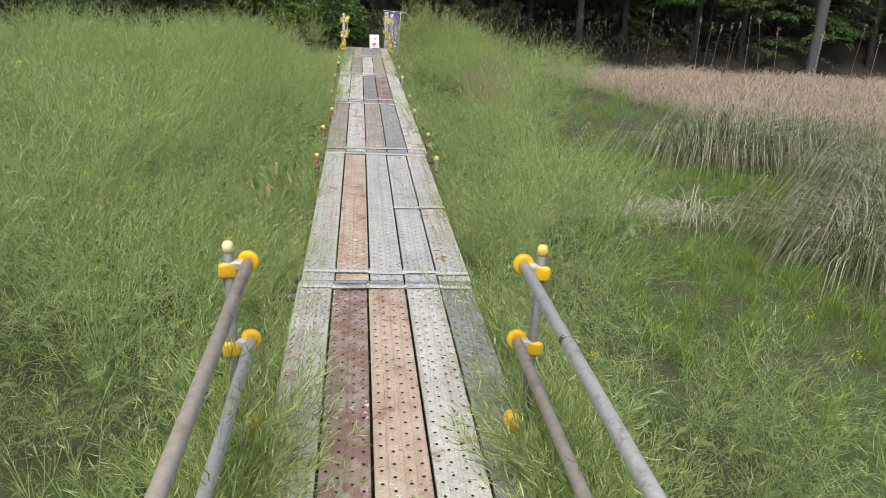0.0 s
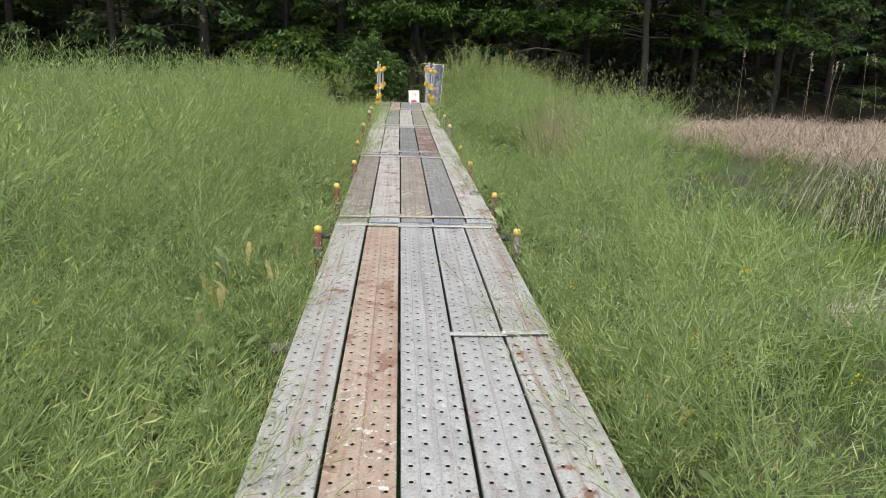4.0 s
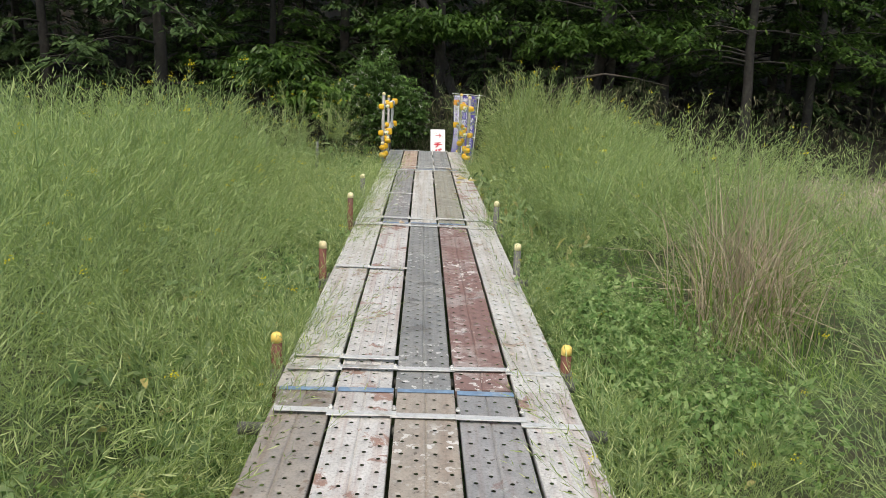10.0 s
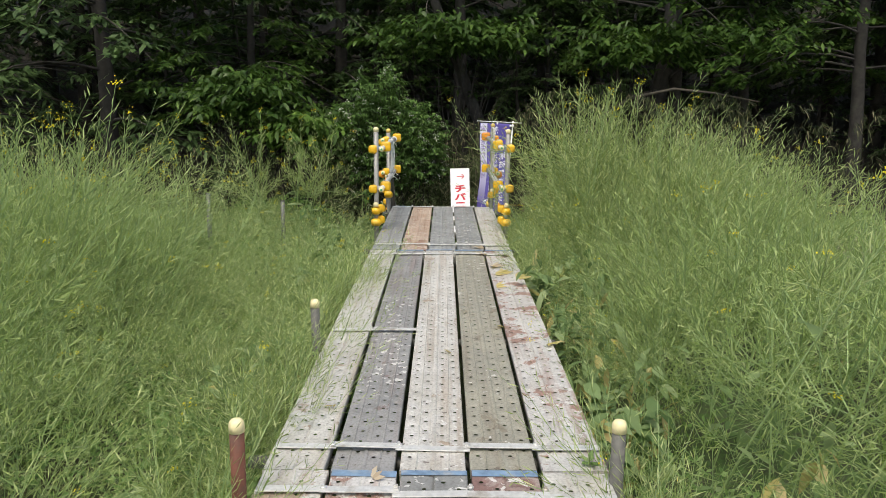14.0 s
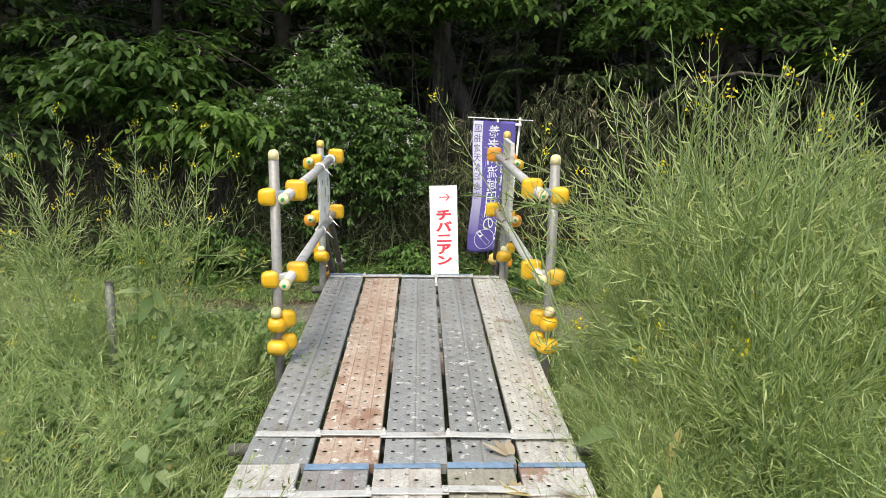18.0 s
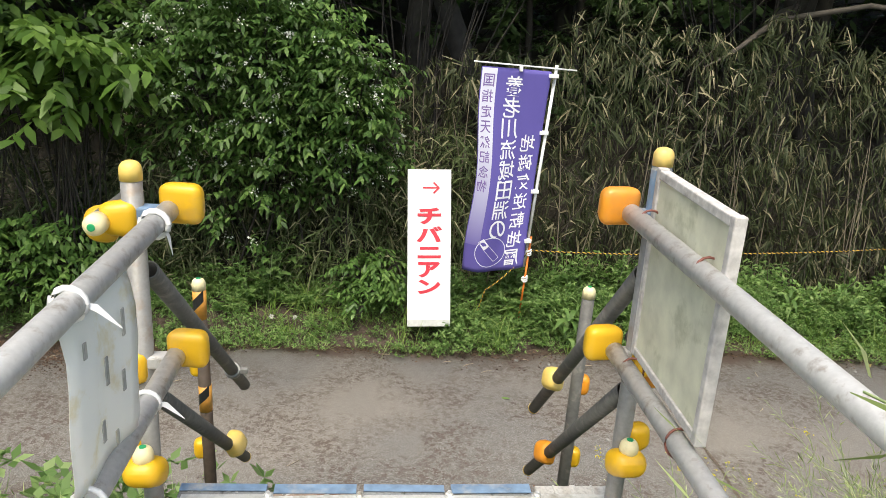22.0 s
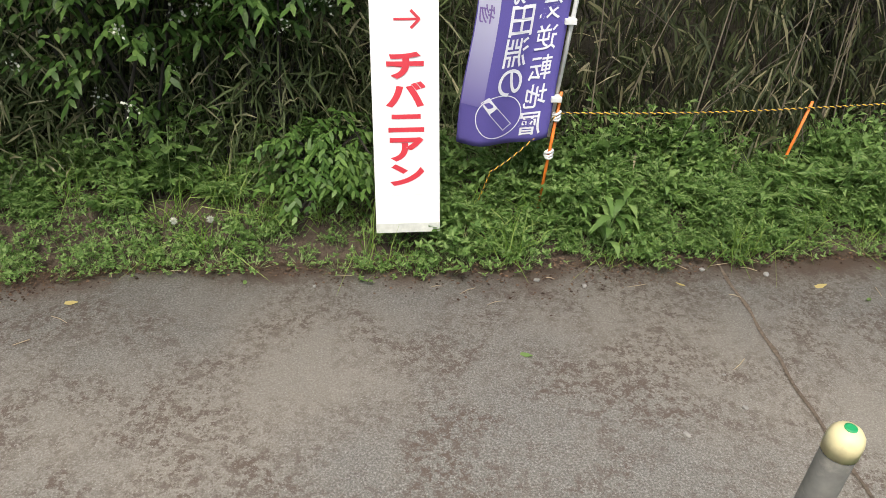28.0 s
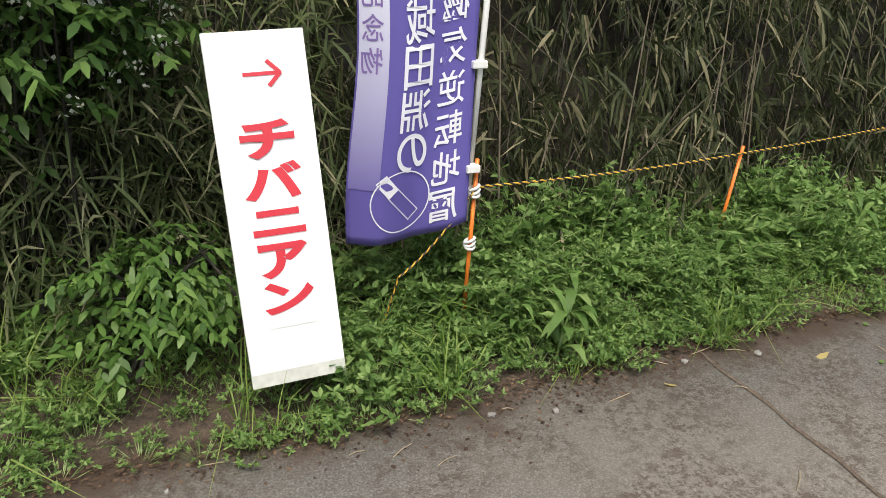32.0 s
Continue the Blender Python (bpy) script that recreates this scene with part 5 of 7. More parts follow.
# the tall stand beside the railing at the far end
for x0, x1, y0, y1, n in ((1.12, 2.2, 20.9, 22.3, 22), (1.4, 3.2, 19.8, 22.2, 16)):
    for x, y in zip(*seeded(n, x0, x1, y0, y1)):
        near = smoothstep(19.6, 21.7, y)
        top = (0.55 + 0.5 * near + 0.5 * near * smoothstep(0.75, 1.2, x) * (1 - smoothstep(1.6, 2.6, x))) * prng.uniform(0.8, 1.05)
        leaning(big[count % 5], x, y, prng.normal(0.05, 0.1), prng.normal(0, 0.1), top - gz(x, y), "tall rapeseed plant with seed pods and scattered yellow flowers")
        count += 1

lodged = Pile()


def lay(kinds_, x, y, lx, ly, size):
    lodged.scatter(kinds_[prng.integers(len(kinds_))], [(x, y, gz(x, y) + 0.02, prng.uniform(0, 6.28), lx, ly, size)])


for x0, x1, y0, y1, n, amount in ((-5.5, -0.8, 14.0, 22.8, 300, 0.85), (-2.4, -0.75, 3.0, 10.0, 110, 0.7), (0.8, 3.0, 7.0, 21.5, 110, 0.8), (0.75, 1.8, 3.0, 9.0, 50, 0.7)):
    for x, y in zip(*seeded(n, x0, x1, y0, y1)):
        if low_zone(x, y) and prng.random() < 0.6:
            continue
        c, s = sway(x, y)
        k = amount * prng.uniform(0.6, 1.15)
        lay(lite, x, y, k * c + prng.normal(0, 0.15), k * s + prng.normal(0, 0.15), prng.uniform(0.55, 0.95))
for x, y in zip(*seeded(120, -3.4, -0.85, 18.0, 20.6)):
    lay(lite, x, y, prng.uniform(0.3, 0.9), prng.normal(-0.35, 0.3), prng.uniform(0.55, 0.85))
for x, y in zip(*seeded(60, 0.95, 2.0, 20.9, 22.6)):
    lay(lite, x, y, -prng.uniform(0.1, 0.6), prng.normal(-0.2, 0.3), prng.uniform(0.5, 0.85))
# shoots that spill over the edges of the planks
for i in range(380):
    s = 1 if i % 2 else -1
    x, y = s * prng.uniform(0.63, 0.82), prng.uniform(1.0, 20.6)
    if i < 34:
        y = prng.uniform(1.0, 5.2)
    elif i > 280:
        y = prng.uniform(12.0, 20.4)
    if low_zone(x, y) and i % 5 or by_stub(x, y) or s > 0 and 17.3 < y < 19.9:
        continue
    lay(lite, x + (0.05 * s if y > 5.5 else 0.0), y, -s * (prng.uniform(0.1, 0.5) if y < 5.5 else prng.uniform(0.0, 0.36)), prng.normal(0, 0.25), prng.uniform(0.55, 0.92))
for x, y in zip(*seeded(170, 1.05, 3.0, 19.0, 22.4)):
    near = smoothstep(19.4, 21.8, y)
    top = (0.3 + 0.3 * near + 0.5 * near * smoothstep(0.8, 1.25, x)) * prng.uniform(0.6, 1.08)
    lay(lite_big, x, y, prng.normal(0.02, 0.14), prng.normal(0, 0.14), top - gz(x, y))
for x0, x1, n in ((-8.0, -1.6, 330), (-1.6, -0.85, 34), (0.85, 4.5, 120)):
    for x, y in zip(*seeded(n, x0, x1, 22.3, 24.75)):
        if abs(x) < 1.8 and y > 23.8:
            continue
        top = (0.08 if x > -1.5 else 0.22) - (0.36 if x > -1.5 else 0.3) * smoothstep(23.2, 24.6, y) + prng.uniform(-0.15, 0.1)
        lay(lite, x, y, prng.normal(0, 0.4), prng.normal(0, 0.4), max(0.32, top - gz(x, y)))
for x, y, top, rusty in STUBS:
    for k in range(3):
        lay(lite, x * 1.1 + prng.normal(0, 0.05), y - 0.3 + 0.16 * k, prng.normal(0, 0.2), prng.normal(0, 0.2), (top + 0.5) * prng.uniform(0.7, 0.95))
for x, y in zip(*seeded(40, 0.76, 1.0, 20.8, 21.7)):
    lay(lite_big if y < 21.7 else lite, x, y, prng.uniform(-0.22, 0.05), prng.normal(0, 0.15), 0.5 + prng.uniform(0.1, 0.4) * smoothstep(0.68, 0.95, x))
tagged(link_mesh("lodged_rapeseed", lodged.mesh("lodged_rapeseed", RAPE)), "pale green rapeseed fallen over and tangled near the ground", "plants", kind="stuff")


def leafy_plant(seed, n, size, limp, pale):
    """A plant clothed in broad leaves; limp and pale ones are dying."""
    g = np.random.default_rng(seed)
    p = rape_plant(seed, 4, 12, 0.06, 0.0022, True)
    a = g.uniform(0, 2 * np.pi, n)
    o = np.stack([g.normal(0, 0.06, n), g.normal(0, 0.06, n), g.uniform(0.08, 0.72, n)], 1)
    al = np.stack([np.cos(a), np.sin(a), g.uniform(-0.1, 0.8, n) - limp], 1) * size * g.uniform(0.6, 1.15, (n, 1))
    sd = unit(np.cross(al, [[0, 0, 1.0]]) + g.normal(0, 0.02, (n, 3))) * size * g.uniform(0.17, 0.28, (n, 1))
    broad(p, o, al, sd, np.array([[0, 0, -1.0]]) * size * g.uniform(0.3, 0.9 + limp, (n, 1)), np.where(g.random(n) < pale, 4, 2), g)
    return split_plant(p)


leafy = [leafy_plant(230 + i, 44, 0.135, 0.0, 0.06) for i in range(4)]
for x0, x1, y0, y1, n in ((-1.5, -0.76, 8.2, 16.4, 34), (-1.3, -0.76, 16.4, 23.2, 22), (0.72, 1.05, 9.5, 13.4, 8), (0.74, 1.2, 16.8, 20.2, 18), (0.78, 1.6, 20.2, 22.8, 20), (-1.7, -0.9, 5.0, 8.2, 8), (0.76, 1.1, 5.0, 9.0, 5)):
    for i, (x, y) in enumerate(zip(*seeded(n, x0, x1, y0, y1))):
        leaning(leafy[i % 4], x, y, prng.normal(0, 0.16), prng.normal(0, 0.16), prng.uniform(0.48, 0.8) * (1.2 if 16.8 < y < 20.2 and x > 0 else 1.0), "leafy plant with broad blue-green leaves low beside the planks", group="leafy plants", name="leafy_plant")
withered = [leafy_plant(200 + i, 18, 0.115, 0.8, 0.5) for i in range(3)]
for i, (x, y) in enumerate(((-1.15, 8.0), (-1.0, 8.6), (-1.35, 7.2), (-1.5, 8.4), (0.95, 17.9), (0.85, 18.5), (1.05, 19.0), (0.9, 19.6), (1.15, 18.2), (0.85, 20.2), (1.0, 20.7), (1.2, 19.9), (1.35, 17.3), (0.82, 18.2), (1.0, 18.7), (0.78, 19.3), (-0.98, 9.15), (-1.2, 8.4), (-1.25, 9.4), (-1.6, 7.6), (-1.75, 8.2))):
    leaning(withered[i % 3], x, y, prng.normal(0, 0.17), prng.normal(0, 0.17), prng.uniform(0.6, 0.9) * (1.15 if x > 0 else 1.0), "withering plant with limp yellowed leaves beside the planks", group="withering plants", name="withering_plant")

for i, (x, y) in enumerate(zip(*seeded(30, -2.3, -1.0, 10.4, 13.2))):
    leaning(full[i % 5], x, y, prng.uniform(0.3, 1.0), -prng.uniform(0.1, 0.8), prng.uniform(0.75, 1.05), "rapeseed plant bowed down under its seed pods", group="bowed rapeseed plants")
# single tall plants that stand out: top height and lean
tall = [split_plant(rape_plant(90 + i, 11, 38, 0.056, 0.0018, True, 0.14, 8, 0.9, 0.3)) for i in range(4)]
for i, (x, y, top, lx) in enumerate(((-2.3, 23.3, 1.08, 0.0), (-2.9, 22.9, 0.8, -0.2), (-3.6, 22.6, 0.66, 0.2), (-4.3, 22.4, 0.7, -0.2), (-4.9, 22.0, 0.65, 0.1), (-1.45, 23.3, 0.98, 0.2),
                                     (-3.3, 21.6, 1.2, 0.0), (-3.1, 21.9, 1.15, 0.1), (-2.7, 22.6, 0.8, -0.2), (-1.9, 22.4, 0.74, -0.2), (1.35, 22.3, 1.35, 0.0), (1.65, 22.2, 1.3, 0.1), (1.3, 21.9, 1.55, 0.0), (1.4, 21.6, 1.42, 0.05), (1.62, 21.8, 1.5, 0.08),
                                     (2.0, 21.7, 1.3, 0.1), (2.5, 21.5, 1.15, 0.15), (1.15, 23.2, 0.35, -0.1), (1.5, 23.6, 0.25, 0.1), (1.9, 24.0, 0.1, 0.0), (-1.05, 24.2, -0.15, 0.1))):
    leaning(tall[i % 4], x - lx * 0.5, y, lx, 0.05, top - gz(x, y), "tall single rapeseed plant tipped with yellow flowers", group="tall rapeseed plants")

# open plants that stand alone beside the steps, their racemes spread like fans
airy = [split_plant(rape_plant(330 + i, 9, 44, 0.043, 0.0015, True, 0.7, 9, w_, 0.42, 0.8)) for i, w_ in enumerate((0.32, 0.5, 0.6))]
for i, (x, y, size, lx, ly) in enumerate(((-1.62, 22.8, 2.0, 0.05, 0.0), (-1.75, 22.8, 1.95, 0.42, 0.0), (-1.7, 22.85, 2.0, -0.42, 0.05), (-1.85, 22.75, 1.8, -0.25, -0.05), (-1.55, 22.9, 1.75, 0.2, 0.1), (-2.5, 22.7, 1.65, -0.3, 0.0))):
    leaning(airy[(0, 1, 2, 1, 2, 2)[i]], x, y, lx, ly, (size - 0.9 - gz(x, y)) / math.cos(lx), "tall open rapeseed plant with fanned pod racemes and yellow tips", group="tall rapeseed plants")
raceme = [split_plant(rape_plant(96 + i, 4, 50, 0.044, 0.0014, True, 0.5, 3, 0.5, 0.4, 0.6)) for i in range(2)]
for i, (x, y, top, lx) in enumerate(((1.45, 17.5, 1.3, 0.42), (2.1, 17.5, 1.28, 0.45), (2.9, 17.2, 1.0, 0.35), (1.95, 18.4, 1.1, 0.1), (-1.0, 20.4, 0.35, 0.3), (-2.4, 20.0, 0.75, -0.3), (1.3, 21.7, 1.2, 0.12), (3.4, 17.8, 0.95, 0.4), (2.5, 18.6, 1.05, 0.3), (-3.2, 18.5, 0.9, 0.25), (-2.8, 16.0, 1.0, -0.3), (-3.6, 13.5, 1.05, 0.2))):
    leaning(raceme[i % 2], x - lx * 0.8, y, lx, 0.03, (top - gz(x, y)) / math.cos(lx), "single leaning rapeseed stalk set with pods", group="tall rapeseed plants")
leaning(split_plant(rape_plant(97, 3, 56, 0.034, 0.0011, True, 1.0, 3, 0.3, 0.5, 0.5)), 1.05, 21.05, -0.45, 0.0, 2.03, "long rapeseed stalk leaning over the planks, tipped with yellow flowers", group="tall rapeseed plants")
flowering = split_plant(rape_plant(301, 8, 16, 0.055, 0.002, True, 1.0, 6, 1.3))
for x0, x1, y0, y1, n in ((0.85, 2.3, 22.4, 24.3, 30), (-2.2, -0.85, 22.7, 24.4, 14)):
    for x, y in zip(*seeded(n, x0, x1, y0, y1)):
        leaning(flowering, x, y, prng.normal(0, 0.15), prng.normal(0, 0.15), prng.uniform(0.45, 0.8), "small rapeseed plant still in yellow flower by the steps", group="flowering plants", name="flowering_plant")
for i in range(9):
    x, y = prng.uniform(-3.75, -2.95), prng.uniform(21.0, 22.0)
    leaning(flowering, x, y, prng.normal(0, 0.1), prng.normal(0, 0.1), prng.uniform(1.45, 1.68), "tall rapeseed plant in yellow flower above the field", group="flowering plants", name="flowering_plant")
for x, y, h in ((0.86, 6.6, 0.72), (0.9, 6.9, 0.78), (-2.2, 12.6, 1.35), (-2.6, 12.2, 1.4), (-1.9, 13.0, 1.2), (0.9, 18.7, 0.7), (0.95, 19.1, 0.6)):
    leaning(flowering, x, y, 0.05, 0.0, h, "rapeseed plant with last yellow flowers in the field", group="flowering plants", name="flowering_plant")

for i in range(36):
    s = 1 if i % 2 else -1
    leaning(full[i % 5], s * prng.uniform(0.62, 0.88), prng.uniform(2.5, 3.62), -s * prng.uniform(0.0, 0.25), prng.normal(0, 0.15), prng.uniform(0.92, 1.12), "green rapeseed plant growing up round the railing post")
# plants that close in on the first railing and hang over the planks
for i in range(110):
    s = 1 if i % 2 else -1
    x, y = s * prng.uniform(0.66, 0.98), prng.uniform(1.4, 3.9)
    tall_ = 1.25
    if i >= 40:
        tall_ = 1.0
        x, y = s * prng.uniform(0.68, 0.86), prng.uniform(3.6, 20.5)
        if low_zone(x, y) or by_stub(x, y) or s > 0 and 17.3 < y < 19.9:
            continue
    leaning(full[i % 5], x, y, -s * prng.uniform(0.0, 0.36 if i < 40 else 0.3), prng.normal(0, 0.2), tall_ * prng.uniform(0.55, 0.85), "low rapeseed plant leaning over the edge of the planks")


def tuft(seed, n, h, spread, width, stiff=0.5):
    """Grass-like tuft of bent blades."""
    g = np.random.default_rng(seed)
    p = Pile()
    a = g.uniform(0, 2 * np.pi, n)
    o = g.normal(0, spread * 0.3, (n, 3)) * [1, 1, 0]
    L = h * g.uniform(0.5, 1.0, n)[:, None]
    out = np.stack([np.cos(a), np.sin(a), np.zeros(n)], 1)
    tilt = g.uniform(0.1, 1.0, (n, 1)) * (1 - stiff)
    al = unit(out * tilt * 1.5 + [0, 0, 1.0]) * L
    side = unit(np.cross(al, [[0, 0, 1.0]] + g.normal(0, 0.3, (n, 3)))) * width
    droop = out * L * tilt * 0.8 + np.array([[0, 0, -1.0]]) * L * tilt * 0.9
    p.bent(o, al, side, droop, 0)
    return p


def mop(seed, n, spread, width):
    """Sedge: blades that rise, arch over and hang."""
    g = np.random.default_rng(seed)
    p = Pile()
    a = g.uniform(0, 2 * np.pi, n)
    out = np.stack([np.cos(a), np.sin(a), np.zeros(n)], 1)
    o = out * g.uniform(0, spread * 0.5, (n, 1)) + g.normal(0, 0.03, (n, 3)) * [1, 1, 0]
    L = g.uniform(0.3, 1.05, (n, 1))
    a = a + g.normal(0, 0.5, n)
    out = unit(out + g.normal(0, 0.35, (n, 3)) * [1, 1, 0])
    up = unit(out * g.uniform(0.2, 1.5, (n, 1)) + [0, 0, 1.0]) * L * 0.5
    over = out * L * g.uniform(0.25, 0.6, (n, 1))
    over[:, 2] = g.uniform(0.0, 0.12, n) * L[:, 0]
    hang = out * L * g.uniform(0.1, 0.35, (n, 1))
    hang[:, 2] = -L[:, 0] * g.uniform(0.2, 0.75, n)
    s = np.stack([-np.sin(a), np.cos(a), np.zeros(n)], 1) * width
    pts = [o, o + up, o + up + over, o + up + over + hang]
    V = np.stack([q + k * w * s for q, w in zip(pts, (0.6, 1.0, 0.8, 0.15)) for k in (-1, 1)], 1).reshape(-1, 3)
    k = np.arange(n)[:, None] * 8
    p.add(V, np.concatenate([k + [2 * j, 2 * j + 1, 2 * j + 3, 2 * j + 2] for j in range(3)], 0), 0)
    return p


def herb(seed, n, r, h, leaf, mat=0):
    """Low mound of small lobed leaves on thin stalks."""
    g = np.random.default_rng(seed)
    p = Pile()
    k = n // 5
    a, d = g.uniform(0, 2 * np.pi, k), r * np.sqrt(g.uniform(0, 1, k))
    c = np.stack([d * np.cos(a), d * np.sin(a), h * (1 - 0.6 * (d / r) ** 2) * g.uniform(0.35, 1.0, k)], 1)
    for j in range(5):
        b = a * 3 + j * 1.25 + g.normal(0, 0.2, k)
        al = np.stack([np.cos(b), np.sin(b), g.normal(0.25, 0.5, k)], 1) * leaf * g.uniform(0.7, 1.2, (k, 1))
        sd = unit(unit(np.cross(al, [[0, 0, 1.0]])) + g.normal(0, 0.4, (k, 3))) * leaf * 0.3
        p.blades(c, al, sd, mat)
    root = c * [0.35, 0.35, 0.0]
    p.blades(root, c - root, unit(np.cross(c - root + 1e-3, [[0.2, 0.3, 0.9]])) * 0.0015, 1)
    return p


grass_t = [tuft(i, 26, 0.45, 0.2, 0.0028, 0.45).arrays() for i in range(4)]
herb_t = [herb(20 + i, 130, 0.2, 0.3, 0.03).arrays() for i in range(4)]
under, herbs = Pile(), Pile()
for x0, x1, y0, y1, n, s0, s1 in ((-2.4, -0.7, 1.0, 22.0, 160, 0.5, 0.9), (0.7, 2.2, 1.0, 22.0, 150, 0.5, 0.9), (-2.4, -0.7, 22.0, 24.6, 70, 0.5, 1.0), (0.62, 2.4, 22.0, 24.6, 130, 0.6, 1.1), (1.9, 14.0, 3.0, 21.0, 1200, 0.6, 1.2), (2.0, 6.0, 4.5, 12.5, 700, 0.4, 0.9)):
    for x, y in zip(*seeded(n, x0, x1, y0, y1)):
        under.scatter(grass_t[prng.integers(4)], [(x, y, gz(x, y), prng.uniform(0, 6.28), 0, 0, prng.uniform(s0, s1))])
for x0, x1, y0, y1, n in ((-1.3, -0.68, 3, 20, 90), (-1.6, -0.68, 9.6, 13, 90), (-1.5, -0.7, 14.4, 16.6, 40), (0.68, 1.35, 3, 24.5, 90), (0.68, 1.85, 13.4, 16.8, 130), (-4.5, -0.75, 23.3, 24.85, 130), (0.78, 4, 22.8, 24.85, 130), (-4.5, -0.72, 17.6, 24.0, 300), (0.8, 5, 22.4, 23.8, 110)):
    for x, y in zip(*seeded(n, x0, x1, y0, y1)):
        s = prng.uniform(0.8, 1.6) if y < 17 else prng.uniform(0.7, 1.45) if y < 22.5 else prng.uniform(0.5, 1.0)
        if y > 21.5 and x < -0.9:
            s = max(s, (0.04 - 0.36 * smoothstep(23.4, 24.6, y) - gz(x, y)) / 0.3 * prng.uniform(0.5, 0.95))
        herbs.scatter(herb_t[prng.integers(4)], [(x, y, gz(x, y), prng.uniform(0, 6.28), 0, 0, s)])
for x, y, top, rusty in STUBS:
    for k in range(9):
        herbs.scatter(herb_t[prng.integers(4)], [(x * 1.06 + prng.normal(0, 0.06), y - 0.26 + 0.05 * k, gz(x, y), prng.uniform(0, 6.28), 0, 0, (top + 0.5) * prng.uniform(1.9, 2.6))])
tagged(link_mesh("grass", under.mesh("grass", [M_GRASS])), "long green grass among the field weeds", "grass", kind="stuff")
tagged(link_mesh("low_herbs", herbs.mesh("low_herbs", [M_HERB, M_STALK])), "low mounds of small green herb leaves along the planks", "weeds", kind="stuff")

# dry grass and sedge clumps
SEDGE, TUFT, DRY = "drooping half-dry sedge clump", "small bleached dead grass tuft", "tall dry straw-coloured grass clump"
for x, y, s, m, w in ((2.3, 15.6, 1.45, M_STRAW, DRY), (2.65, 16.2, 1.5, M_STRAW, DRY), (5.35, 12.3, 1.35, M_SEDGE, SEDGE), (6.0, 12.7, 1.5, M_SEDGE, SEDGE), (6.8, 13.0, 1.35, M_SEDGE, SEDGE), (5.0, 7.6, 1.3, M_SEDGE, SEDGE), (5.9, 8.0, 1.5, M_SEDGE, SEDGE), (6.9, 8.6, 1.5, M_SEDGE, SEDGE),
                      (2.95, 8.85, 0.6, M_STRAW, TUFT), (3.85, 9.2, 0.66, M_STRAW, TUFT), (3.4, 9.1, 0.4, M_STRAW, TUFT), (8.0, 13.8, 1.3, M_SEDGE, SEDGE), (7.2, 10.4, 1.3, M_SEDGE, SEDGE), (8.3, 10.9, 1.4, M_SEDGE, SEDGE), (1.75, 8.4, 0.5, M_STRAW, TUFT), (1.9, 11.2, 0.4, M_STRAW, TUFT)):
    t = thing("grass_clump", (x, y, gz(x, y)), w + " in the field", "grass clump", "grass clumps")
    k = int(abs(x) * 100)
    if m == M_SEDGE:
        pieces = (("green_tuft", mop(k, 760, 0.75, 0.0028), M_SEDGE), ("dry_tuft", mop(k + 1, 300, 0.85, 0.0026), M_BLEACH))
    elif s > 1:
        pieces = (("stalk_tuft", tuft(k, 150, 1.05, 0.5, 0.0024, 0.7), M_STRAW), ("green_tuft", tuft(k + 2, 120, 0.8, 0.5, 0.003, 0.5), M_GRASS), ("dry_tuft", tuft(k + 1, 130, 0.85, 0.5, 0.0026, 0.45), M_STRAW))
    else:
        pieces = (("dry_tuft", mop(k, 110, 0.9, 0.0065), M_BLEACH), ("short_tuft", tuft(k + 1, 30, 0.6, 0.5, 0.005, 0.2), M_BLEACH))
    for piece, p, mat in pieces:
        link_mesh(piece, p.mesh(piece, [mat]), t, kind="stuff")
    t.matrix_basis = pose(x, y, gz(x, y)) @ Matrix.Scale(s, 4)
reed_t = [mop(70 + i, 44, 1.3, 0.0055).arrays() for i in range(3)]
reeds = Pile()
for x, y in zip(*seeded(1300, 5.6, 19, 13.2, 24.4)):
    ragged = 1.6 * noise.noise((x * 0.5, y * 0.5, 2.0))
    if x < 5.7 + 0.2 * max(0, 21.8 - y) or y < 14.6 - 0.5 * (x - 7.1) or y < 14.2 + ragged or x > 17.4 + ragged:
        continue
    reeds.scatter(reed_t[prng.integers(3)], [(x, y, gz(x, y), prng.uniform(0, 6.28), prng.normal(0, 0.5), prng.normal(-0.1, 0.5), prng.uniform(0.6, 1.05))])
for x, y in zip(*seeded(14, 7.5, 14, 17, 24)):
    h = rng.uniform(1.5, 2.1)
    t_ = np.linspace(0, 1, 5)
    bend = rng.normal(0, 0.12)
    st = np.stack([x + bend * t_ ** 2, np.full(5, y), gz(x, y) + h * t_], 1)
    reeds.tube(st, np.linspace(0.006, 0.003, 5), 0, 3)
    q = 26
    b_ = st[-1] + np.stack([bend * 0.3 * rng.uniform(-1, 0.6, q), rng.normal(0, 0.01, q), rng.uniform(-0.16, 0.04, q)], 1)
    al = np.stack([rng.normal(bend, 0.25, q), rng.normal(0, 0.25, q), rng.uniform(-0.2, 0.8, q)], 1) * 0.09
    reeds.blades(b_, al, unit(np.cross(al, rng.normal(0, 1, (q, 3)))) * 0.007, 0)
tagged(link_mesh("reed_bed", reeds.mesh("reed_bed", [M_REED])), "flattened tan-brown bed of last year's reeds", "reeds", kind="stuff")

